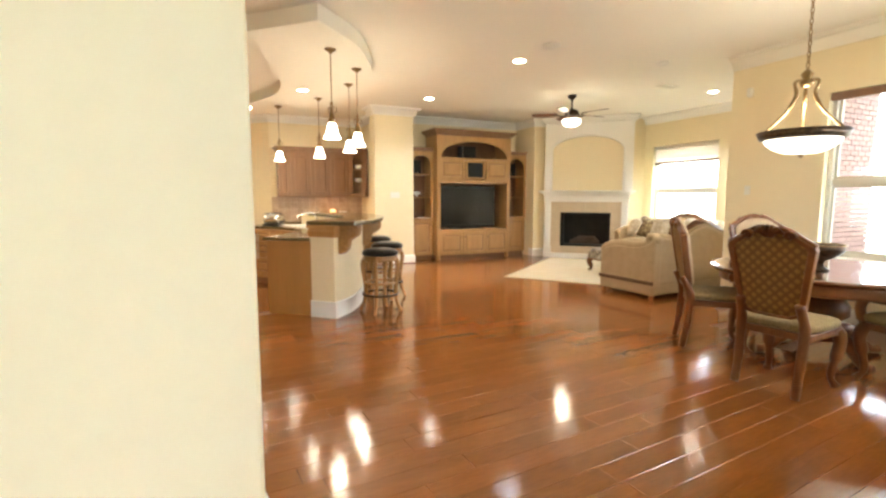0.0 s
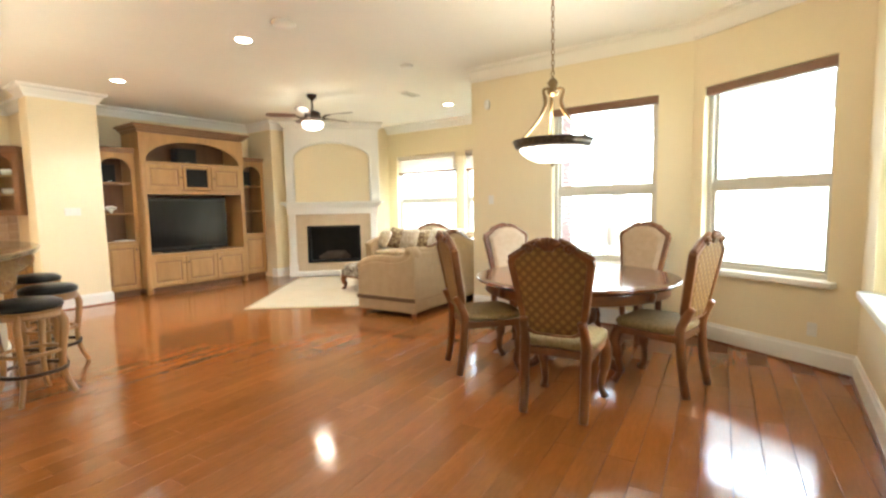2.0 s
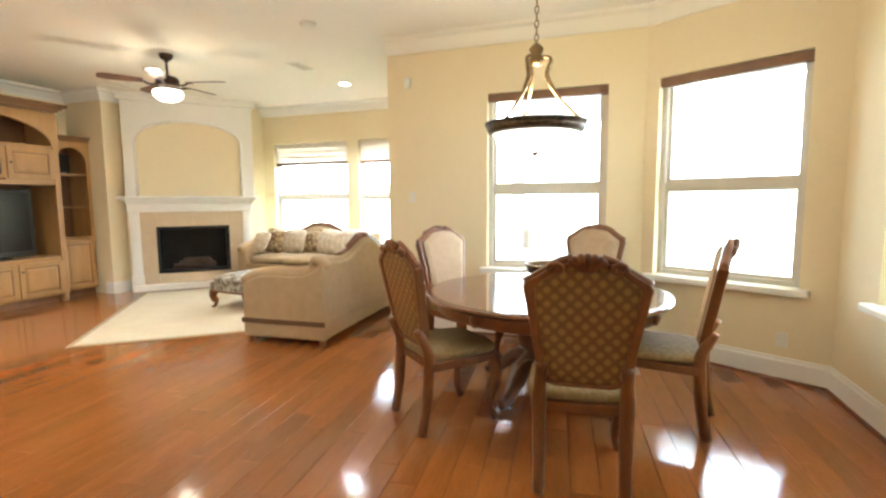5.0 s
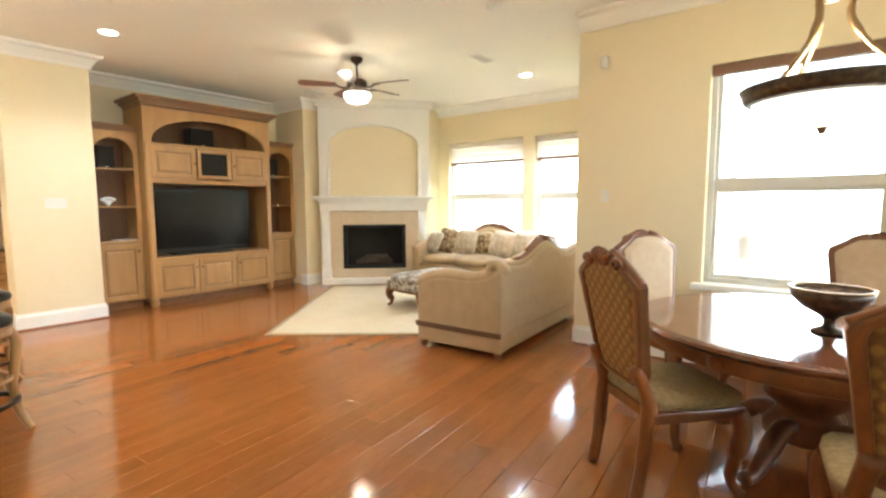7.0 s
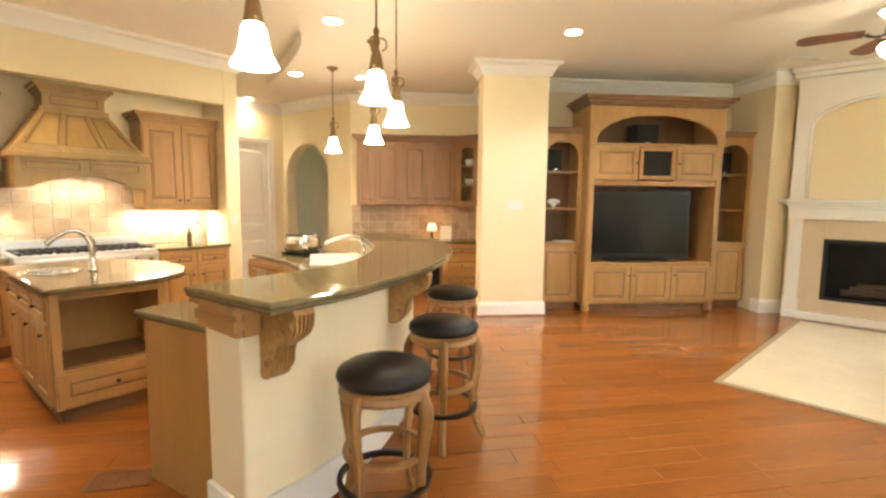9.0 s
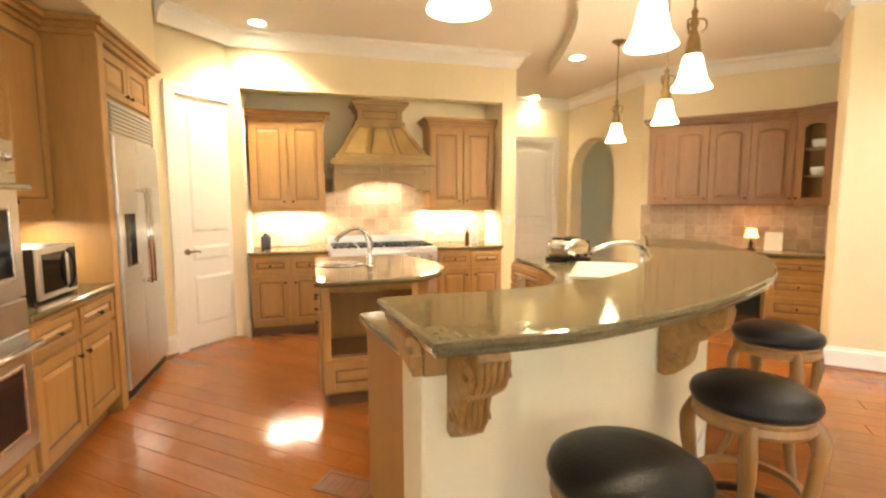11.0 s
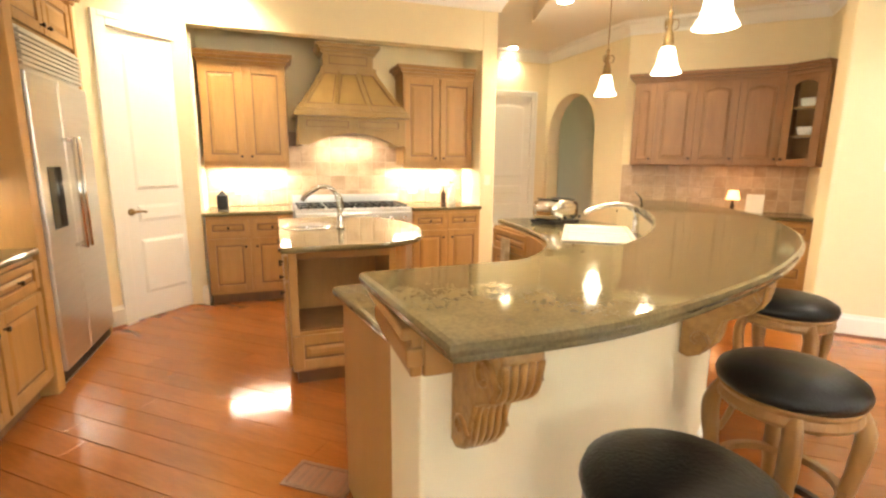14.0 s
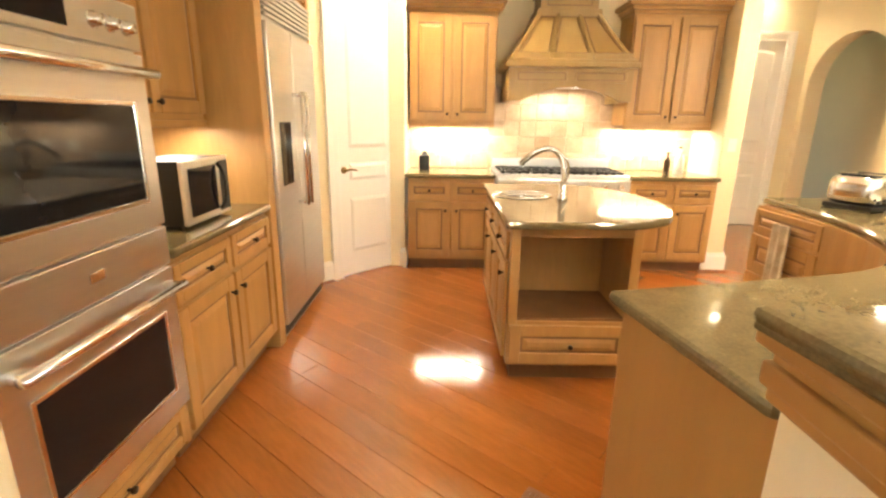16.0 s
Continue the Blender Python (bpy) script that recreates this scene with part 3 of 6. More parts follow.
def panel_door(name, m, w, h, label, lever=True, hinge_right=True, vent=False):
    d = thing(name, m, label, "door")
    d["kind"] = "structure"
    bm = B()
    bx(bm, 0, w, 0.0, 0.04, 0.008, h)
    leaf = part("door_leaf", bm, trim_white, d, bevel=0.003)
    s = 0.11
    for z0, z1, top in ((0.22, 0.72, 0), (0.86, 1.02, 0), (1.14, h - 0.16, 1)):
        bm = B()
        pts = [(s, z0), (w - s, z0), (w - s, z1)] + ([((w / 2 + (w / 2 - s) * math.cos(math.pi * k / 10)), z1 + 0.05 * math.sin(math.pi * k / 10)) for k in range(1, 10)] if top else []) + [(s, z1)]
        ins = [(w / 2 + (x - w / 2) * 0.86, (z0 + z1) / 2 + (z - (z0 + z1) / 2) * (1 - 0.07 / (z1 - z0))) for x, z in pts]
        a = [bm.verts.new((x, 0.002, z)) for x, z in pts]
        b = [bm.verts.new((x, -0.010, z)) for x, z in ins]
        for i in range(len(pts)):
            j = (i + 1) % len(pts)
            bm.faces.new((a[i], a[j], b[j], b[i]))
        bm.faces.new(b)
        part("panel", bm, trim_white, leaf)
    bm = B()
    c = 0.09
    bx(bm, -c, 0.002, -0.03, 0.02, 0, h + c)
    bx(bm, w - 0.002, w + c, -0.03, 0.02, 0, h + c)
    bx(bm, 0.002, w - 0.002, -0.03, 0.02, h + 0.002, h + c)
    bx(bm, -c - 0.015, -c + 0.03, -0.038, 0.02, 0, h + c + 0.015)
    bx(bm, w + c - 0.03, w + c + 0.015, -0.038, 0.02, 0, h + c + 0.015)
    bx(bm, -c + 0.03, w + c - 0.03, -0.038, 0.02, h + c - 0.03, h + c + 0.015)
    part("casing", bm, trim_white, d, "white moulded door casing", 0.004)
    if lever:
        bm = B()
        x = 0.06 if hinge_right else w - 0.06
        lathe(bm, [(0.03, 0), (0.03, 0.008), (0.012, 0.014), (0.012, 0.05), (0.0, 0.05)], 16, pose(x, 0, 0.96, 90))
        tube(bm, smooth_line([(x, -0.045, 0.96), (x + 0.05, -0.05, 0.966), (x + 0.11, -0.045, 0.955)], 4), [0.011] * 4 + [0.009] * 4 + [0.007], 8)
        part("door_handle", bm, brass, leaf, "antique brass lever handle", soft=True)
        for z in (0.25, 1.2, h - 0.2):
            bm = B()
            xx = w - 0.012 if hinge_right else 0.012
            tube(bm, [(xx, -0.006, z - 0.05), (xx, -0.006, z + 0.05)], 0.008, 8)
            part("hinge", bm, chrome, leaf)
    if vent:
        bm = B()
        bx(bm, 0.1, w - 0.1, -0.012, 0.0, h + 0.16, h + 0.26)
        part("vent", bm, window_vinyl, d, "small grille over the door", 0.003)
    return d


panel_door("door_1", pose(-5.30, -2.45, 0, 0, 0, 90) @ pose(0, 0.012, 0), 0.64, 2.44, "tall white two-panel pantry door, closed", True, True)
panel_door("door_2", K @ pose(-0.98, 4.632, 0), 0.80, 2.44, "tall white panel door at the end of the passage", False, True)

# ---- cabinet pieces ----
def raised_door(name, x0, x1, z0, z1, y, mat_, parent, knob=None, arch_top=False, glassed=False, flat=False):
    """A framed door with a raised panel, its back at y and its face to -y; knob: its place (x, z)."""
    bm = B()
    s, t = min(0.065, (x1 - x0) * 0.22, (z1 - z0) * 0.28), 0.022
    bx(bm, x0, x0 + s, y - t, y, z0, z1)
    bx(bm, x1 - s, x1, y - t, y, z0, z1)
    bx(bm, x0 + s, x1 - s, y - t, y, z0, z0 + s)
    if arch_top:
        n, c, hw = 8, (x0 + x1) / 2, (x1 - x0) / 2 - s
        r = 0.045
        pts = [(c - hw + 2 * hw * k / n, z1 - s - r + r * math.sin(math.pi * k / n)) for k in range(n + 1)]
        for p, q in zip(pts, pts[1:]):
            slab_xz(bm, [p, q, (q[0], z1), (p[0], z1)], y - t, y)
    else:
        bx(bm, x0 + s, x1 - s, y - t, y, z1 - s, z1)
    ob = part(name, bm, mat_, parent, bevel=0.004)
    if not glassed:
        bm = B()
        bx(bm, x0 + s - 0.004, x1 - s + 0.004, y - 0.010, y - 0.002, z0 + s - 0.004, z1 - s + 0.004)
        part("glazed_groove", bm, glaze, ob)
        bm = B()
        g = 0.012
        a = [(x0 + s + g, z0 + s + g), (x1 - s - g, z0 + s + g), (x1 - s - g, z1 - s - g), (x0 + s + g, z1 - s - g)]
        if arch_top:
            a = a[:2] + [((x1 + x0) / 2 + ((x1 - x0) / 2 - s - g) * math.cos(math.pi * k / 8), z1 - s - 0.055 + 0.042 * math.sin(math.pi * k / 8)) for k in range(0, 9)]
        cx, cz = (x0 + x1) / 2, (z0 + z1) / 2
        i_ = min(0.03, (x1 - x0) * 0.12)
        fx, fz = 1 - i_ / max(0.02, (x1 - x0) / 2 - s), 1 - i_ / max(0.02, (z1 - z0) / 2 - s)
        va = [bm.verts.new((x, y - 0.009, z)) for x, z in a]
        vb = [bm.verts.new((cx + (x - cx) * fx, y - 0.019, cz + (z - cz) * fz)) for x, z in a]
        for i in range(len(a)):
            j = (i + 1) % len(a)
            bm.faces.new((va[i], va[j], vb[j], vb[i]))
        bm.faces.new(vb)
        part("raised_panel", bm, mat_, ob)
    else:
        bm = B()
        bx(bm, x0 + s - 0.004, x1 - s + 0.004, y - 0.012, y - 0.008, z0 + s - 0.004, z1 - s + 0.004)
        g_ = part("pane", bm, clear_glass, ob)
        g_.visible_shadow = False
    if knob:
        bm = B()
        lathe(bm, [(0.006, 0), (0.006, 0.012), (0.014, 0.018), (0.013, 0.028), (0.0, 0.031)], 12, pose(knob[0], y - t, knob[1], 90))
        part("knob", bm, bronze, ob, "dark bronze knob", soft=True)
    return ob


def crown_box(bm, x0, x1, y0, y1, z0, h=0.09, out=0.07, left=True, right=True):
    """A cabinet's crown: three growing steps."""
    for k, (a, b) in enumerate(((0.2, 0.3), (0.55, 0.62), (1.0, 1.0))):
        zz0 = z0 + h * (0, 0.3, 0.62)[k]
        bx(bm, x0 - out * a * left, x1 + out * a * right, y0 - out * a, y1, zz0, z0 + h * b)


def base_unit(m, w, d, label, cols=2, drawers=True, h=0.87, mat_=None, group="kitchen base cabinets"):
    mat_ = mat_ or maple
    c = thing("base_cabinet", m, label, "cabinet", group)
    bm = B()
    bx(bm, 0, w, 0, d, 0.10, h)
    part("body", bm, mat_, c, bevel=0.003)
    bm = B()
    bx(bm, 0.01, w - 0.01, 0.06, d, 0.0, 0.10)
    part("toe_kick", bm, maple_shaded, c)
    cw = w / cols
    for i in range(cols):
        a, b = i * cw + 0.012, (i + 1) * cw - 0.012
        top = h - 0.03
        if drawers:
            raised_door("drawer_front", a, b, h - 0.19, h - 0.03, -0.001, mat_, c, ((a + b) / 2, h - 0.11))
            top = h - 0.215
        kx = b - 0.04 if i % 2 == 0 and cols > 1 else a + 0.04
        raised_door("door", a, b, 0.13, top, -0.001, mat_, c, (kx, top - 0.08))
    return c


def wall_unit(m, w, d, z0, z1, label, cols=2, mat_=None, arch_top=False, crown_=True, group="kitchen wall cabinets", l=True, r=True):
    mat_ = mat_ or maple
    c = thing("wall_cabinet", m, label, "cabinet", group)
    bm = B()
    bx(bm, 0, w, 0, d, z0, z1)
    part("body", bm, mat_, c, bevel=0.003)
    cw = w / cols
    for i in range(cols):
        a, b = i * cw + 0.012, (i + 1) * cw - 0.012
        kx = b - 0.035 if i % 2 == 0 else a + 0.035
        raised_door("door", a, b, z0 + 0.03, z1 - 0.03, -0.001, mat_, c, (kx, z0 + 0.08), arch_top)
    if crown_:
        bm = B()
        crown_box(bm, 0, w, 0, d, z1, 0.10, 0.07, l, r)
        part("crown", bm, mat_, c, bevel=0.006)
    bm = B()
    bx(bm, 0, w, -0.012, 0.02, z0 - 0.035, z0)
    part("light_rail", bm, mat_, c, bevel=0.004)
    return c


# ---- range alcove ----
base_unit(K @ pose(-4.92, 2.335, 0), 0.80, 0.63, "light maple base cabinet beside the range, drawers over doors", 2)
base_unit(K @ pose(-2.88, 2.335, 0), 0.80, 0.63, "light maple base cabinet beside the steel range, drawers over doors", 2)
for u0, u1 in ((-4.945, -4.115), (-2.885, -2.065)):
    ct = thing("countertop", K, "dark olive granite countertop beside the range", "countertop", "granite countertops")
    bm = B()
    bx(bm, u0, u1, 2.305, 2.965, 0.872, 0.91)
    part("slab", bm, granite, ct, bevel=0.012)
wall_unit(K @ pose(-4.92, 2.62, 0), 0.80, 0.345, 1.36, 2.33, "light maple wall cabinet with two raised-panel doors")
wall_unit(K @ pose(-2.90, 2.62, 0), 0.83, 0.345, 1.36, 2.33, "light maple wall cabinet with two raised-panel doors")

hood = thing("range_hood", K @ pose(-4.07, 2.34, 0), "wooden chimney hood in honey maple with recessed panels", "range hood")
bm = B()
W, D = 1.17, 0.62
slab_xz(bm, [(0.04, 1.56), (0.14, 1.56)] + [(0.14 + (W - 0.28) * k / 12, 1.56 + 0.12 * math.sin(math.pi * k / 12)) for k in range(1, 12)] + [(W - 0.14, 1.56), (W - 0.04, 1.56), (W - 0.04, 1.84), (0.04, 1.84)], 0.03, 0.07)
bx(bm, 0.04, 0.09, 0.07, D, 1.56, 1.84)
bx(bm, W - 0.09, W - 0.04, 0.07, D, 1.56, 1.84)
bx(bm, 0.09, W - 0.09, 0.07, D, 1.75, 1.84)
part("apron", bm, hood_maple, hood, bevel=0.005)
for a, b in ((0.10, W / 2 - 0.03), (W / 2 + 0.03, W - 0.10)):
    bm = B()
    bx(bm, a, b, 0.016, 0.031, 1.715, 1.735)
    bx(bm, a, b, 0.016, 0.031, 1.80, 1.82)
    bx(bm, a, a + 0.02, 0.016, 0.031, 1.735, 1.80)
    bx(bm, b - 0.02, b, 0.016, 0.031, 1.735, 1.80)
    part("panel_frame", bm, hood_maple, hood, bevel=0.004)
bm = B()
bx(bm, 0.0, W, -0.01, D, 1.84, 1.885)
bx(bm, 0.015, W - 0.015, 0.005, D, 1.885, 1.91)
part("ledge", bm, hood_maple, hood, bevel=0.008)
def hood_body(k):
    """Half width, front depth at the height share k of the sloping part."""
    return 0.555 - 0.275 * k ** 0.9, 0.03 + 0.27 * k ** 0.9
bm = B()
steps = 8
rows_ = []
for i in range(steps + 1):
    hw, fd = hood_body(i / steps)
    z = 1.91 + 0.43 * i / steps
    rows_.append([bm.verts.new(v) for v in ((W / 2 - hw, fd, z), (W / 2 + hw, fd, z), (W / 2 + hw, D, z), (W / 2 - hw, D, z))])
for a, b in zip(rows_, rows_[1:]):
    for k in range(4):
        bm.faces.new((a[k], a[(k + 1) % 4], b[(k + 1) % 4], b[k]))
bm.faces.new(rows_[-1])
part("flare", bm, hood_maple, hood, "sloping wooden hood body")
bm = B()
for fx in (-1.0, -0.36, 0.36, 1.0):
    line = []
    for i in range(steps + 1):
        hw, fd = hood_body(i / steps)
        line.append((W / 2 + fx * (hw - 0.03), fd - 0.004, 1.91 + 0.43 * i / steps))
    tube(bm, line, 0.026, 4, flat=0.5)
for k in (0.06, 0.95):
    hw, fd = hood_body(k)
    bx(bm, W / 2 - hw, W / 2 + hw, fd - 0.016, fd + 0.01, 1.91 + 0.43 * k - 0.025, 1.91 + 0.43 * k + 0.025)
part("batten_frame", bm, hood_maple, hood, bevel=0.003)
for fa, fb in ((-1.0, -0.36), (-0.36, 0.36), (0.36, 1.0)):
    line = []
    for k in [0.13 + 0.76 * i / 6 for i in range(7)]:
        hw, fd = hood_body(k)
        line.append((hw - 0.03, fd, 1.91 + 0.43 * k))
    rim_ = [(W / 2 + fa * h + 0.032, d - 0.003, z) for h, d, z in line] + [(W / 2 + fb * h - 0.032, d - 0.003, z) for h, d, z in line[::-1]]
    bm = B()
    tube(bm, rim_ + rim_[:1], 0.006, 6)
    part("glaze_line", bm, glaze, hood, "dark glazed line round a hood panel")
bm = B()
for a in ((-0.20, 0.20, 2.385, 2.395), (-0.20, 0.20, 2.465, 2.475), (-0.20, -0.19, 2.395, 2.465), (0.19, 0.20, 2.395, 2.465)):
    bx(bm, W / 2 + a[0], W / 2 + a[1], 0.284, 0.291, a[2], a[3])
part("neck_panel", bm, glaze, hood, "dark glazed frame on the hood neck")
for a, b in ((0.12, W / 2 - 0.05), (W / 2 + 0.05, W - 0.12)):
    bm = B()
    for q in ((a, b, 1.733, 1.741), (a, b, 1.794, 1.802), (a, a + 0.008, 1.741, 1.794), (b - 0.008, b, 1.741, 1.794)):
        bx(bm, q[0], q[1], 0.026, 0.0305, q[2], q[3])
    part("glaze_line", bm, glaze, hood)
bm = B()
bx(bm, W / 2 - 0.26, W / 2 + 0.26, 0.29, D, 2.34, 2.52)
part("neck", bm, hood_maple, hood, bevel=0.003)
bm = B()
bx(bm, W / 2 - 0.29, W / 2 + 0.29, 0.27, D, 2.33, 2.36)
crown_box(bm, W / 2 - 0.27, W / 2 + 0.27, 0.285, D, 2.49, 0.095, 0.06)
part("neck_crown", bm, hood_maple, hood, bevel=0.005)
bm = B()
bx(bm, 0.12, W - 0.12, 0.1, D - 0.03, 1.70, 1.72)
part("liner", bm, steel, hood)
for x in (W / 2 - 0.12, W / 2 + 0.12):
    bm = B()
    lathe(bm, [(0.03, 1.692), (0.03, 1.70)], 12, pose(x, 0.3, 0))
    part("hood_bulb", bm, can_glow, hood)

rng = thing("range", K @ pose(-4.10, 2.29, 0), "stainless steel professional gas range", "range")
W = 1.20
bm = B()
bx(bm, 0, W, 0.0, 0.66, 0.12, 0.90)
part("body", bm, steel, rng, bevel=0.004)
bm = B()
slab_xz(bm, [(0, 0.76), (W, 0.76), (W, 0.88), (0, 0.88)], -0.035, 0.0)
part("control_panel", bm, steel, rng, bevel=0.012)
for i in range(8):
    bm = B()
    lathe(bm, [(0.026, 0), (0.024, 0.03), (0.018, 0.034), (0.0, 0.034)], 16, pose(0.09 + i * 0.146, -0.035, 0.82, 90))
    part("knob", bm, chrome, rng, soft=True)
for x0, x1 in ((0.02, 0.42), (0.44, W - 0.02)):
    bm = B()
    bx(bm, x0, x1, -0.03, 0.0, 0.20, 0.74)
    dr = part("oven_door", bm, steel, rng, bevel=0.006)
    bm = B()
    tube(bm, [(x0 + 0.03, -0.075, 0.70), (x1 - 0.03, -0.075, 0.70)], 0.013, 10)
    for x in (x0 + 0.05, x1 - 0.05):
        tube(bm, [(x, -0.075, 0.70), (x, -0.02, 0.70)], 0.008, 8)
    part("handle", bm, chrome, dr, soft=True)
bm = B()
bx(bm, 0.0, W, 0.0, 0.62, 0.90, 0.915)
part("cooktop", bm, steel, rng, bevel=0.004)
for i in range(4):
    bm = B()
    x0 = 0.03 + i * 0.29
    for k in range(4):
        bx(bm, x0 + 0.02 + k * 0.075, x0 + 0.035 + k * 0.075, 0.06, 0.56, 0.917, 0.945)
    for y in (0.06, 0.30, 0.545):
        bx(bm, x0, x0 + 0.27, y, y + 0.015, 0.925, 0.943)
    part("grate", bm, black_plastic, rng, "black cast-iron grate")
bm = B()
bx(bm, 0.0, W, 0.62, 0.66, 0.90, 1.02)
part("backguard", bm, steel, rng, bevel=0.004)
for x in (0.05, W - 0.05):
    for y in (0.06, 0.6):
        bm = B()
        lathe(bm, [(0.02, 0), (0.02, 0.12)], 10, pose(x, y, 0))
        part("foot", bm, steel, rng)

# ---- tall run with ovens and refrigerator: x along the wall, front to -y ----
KF = K @ pose(-5.6, 0, 0, 0, 0, 90)
tower = thing("oven_cabinet", KF @ pose(-1.155, 0, 0), "tall light maple cabinet holding the double oven", "cabinet")
bm = B()
bx(bm, 0, 0.03, 0, 0.65, 0.10, 2.50)
bx(bm, 0.76, 0.79, 0, 0.65, 0.10, 2.50)
bx(bm, 0.03, 0.76, 0.02, 0.65, 0.10, 0.29)
bx(bm, 0.03, 0.76, 0.02, 0.65, 1.73, 2.50)
bx(bm, 0.03, 0.76, 0.60, 0.65, 0.29, 1.73)
part("body", bm, maple, tower, bevel=0.003)
bm = B()
bx(bm, 0.02, 0.77, 0.07, 0.65, 0.0, 0.10)
part("toe_kick", bm, maple_shaded, tower)
raised_door("drawer_front", 0.02, 0.77, 0.12, 0.275, 0.018, maple, tower, (0.40, 0.2))
raised_door("door", 0.02, 0.39, 1.76, 2.48, 0.018, maple, tower, (0.355, 1.84))
raised_door("door", 0.40, 0.77, 1.76, 2.48, 0.018, maple, tower, (0.435, 1.84))
bm = B()
crown_box(bm, 0, 0.79, 0, 0.65, 2.50, 0.11, 0.08, True, False)
part("crown", bm, maple, tower, bevel=0.006)

ov = thing("double_oven", KF @ pose(-1.125, 0, 0), "stainless steel double wall oven with black glass windows", "oven")
bm = B()
bx(bm, 0.003, 0.727, -0.012, 0.55, 0.30, 1.72)
part("body", bm, steel, ov, bevel=0.003)
bm = B()
bx(bm, 0.0, 0.73, -0.035, -0.012, 1.585, 1.72)
cp = part("control_panel", bm, steel, ov, bevel=0.004)
for x in (0.52, 0.59, 0.66):
    bm = B()
    lathe(bm, [(0.024, 0), (0.024, 0.006), (0.018, 0.01), (0.016, 0.03), (0.0, 0.032)], 16, pose(x, -0.035, 1.645, 90))
    part("knob", bm, chrome, cp, soft=True)
bm = B()
bx(bm, 0.10, 0.42, -0.038, -0.035, 1.61, 1.69)
part("display", bm, black_glass, cp)
for z0, z1, hz in ((1.02, 1.575, 1.515), (0.31, 0.86, 0.80)):
    bm = B()
    bx(bm, 0.0, 0.73, -0.035, -0.012, z0, z1)
    dr = part("oven_door", bm, steel, ov, bevel=0.005)
    bm = B()
    bx(bm, 0.09, 0.64, -0.038, -0.034, z0 + 0.10, z1 - 0.16)
    part("window_glass", bm, black_glass, dr, "black oven glass", 0.003)
    bm = B()
    for a, b, c, d_ in ((0.075, 0.09, z0 + 0.085, z1 - 0.145), (0.64, 0.655, z0 + 0.085, z1 - 0.145), (0.09, 0.64, z0 + 0.085, z0 + 0.10), (0.09, 0.64, z1 - 0.16, z1 - 0.145)):
        bx(bm, a, b, -0.042, -0.034, c, d_)
    part("window_bezel", bm, chrome, dr, bevel=0.003)
    bm = B()
    tube(bm, [(0.02, -0.085, hz), (0.71, -0.085, hz)], 0.016, 12)
    part("handle", bm, chrome, dr, "round steel bar handle", soft=True)
    for x in (0.05, 0.68):
        bm = B()
        bx(bm, x - 0.018, x + 0.018, -0.085, -0.034, hz - 0.016, hz + 0.016)
        part("handle_bracket", bm, chrome, dr, bevel=0.006)
bm = B()
bx(bm, 0.0, 0.73, -0.035, -0.012, 0.87, 1.01)
part("vent_panel", bm, steel, ov, bevel=0.006)
bm = B()
bx(bm, 0.335, 0.395, -0.04, -0.034, 0.925, 0.955)
part("badge", bm, chrome, ov, bevel=0.002)

base_unit(KF @ pose(-0.36, 0.01, 0), 1.01, 0.64, "light maple base cabinet under the microwave, two drawers over two doors", 2)
ct = thing("countertop", KF, "dark olive granite countertop under the microwave", "countertop", "granite countertops")
bm = B()
bx(bm, -0.36, 0.65, -0.03, 0.65, 0.872, 0.91)
part("slab", bm, granite, ct, bevel=0.012)
bm = B()
bx(bm, -0.36, 0.65, 0.63, 0.65, 0.91, 1.32)
part("backsplash", bm, backsplash, ct, "warm travertine backsplash")
wall_unit(KF @ pose(-0.36, 0.30, 0), 1.01, 0.35, 1.37, 2.50, "light maple wall cabinet above the microwave", 2, crown_=False)
bm = B()
cr = thing("cabinet_crown", KF, "light maple crown moulding over the tall cabinets", "moulding")
crown_box(bm, -0.36, 0.65, 0.30, 0.65, 2.50, 0.11, 0.08, False, False)
part("crown", bm, maple, cr, bevel=0.006)

fs = thing("refrigerator_cabinet", KF @ pose(0.655, 0, 0), "light maple surround with cabinets over the refrigerator", "cabinet")
bm = B()
bx(bm, 0, 0.10, -0.02, 0.65, 0.0, 2.50)
bx(bm, 1.055, 1.10, 0.0, 0.65, 0.0, 2.50)
part("side_panel", bm, maple, fs, bevel=0.004)
bm = B()
bx(bm, 0.10, 1.055, 0.03, 0.65, 2.16, 2.50)
part("upper_box", bm, maple, fs)
raised_door("door", 0.11, 0.575, 2.18, 2.48, 0.028, maple, fs, (0.53, 2.23))
raised_door("door", 0.585, 1.045, 2.18, 2.48, 0.028, maple, fs, (0.63, 2.23))
bm = B()
crown_box(bm, 0, 1.10, 0.0, 0.65, 2.50, 0.11, 0.08, True, True)
part("crown", bm, maple, fs, bevel=0.006)
fr = thing("refrigerator", KF @ pose(0.76, 0, 0), "built-in stainless steel refrigerator with a water dispenser", "refrigerator")
bm = B()
bx(bm, 0, 0.94, 0.0, 0.63, 0.0, 2.15)
part("body", bm, steel, fr, bevel=0.003)
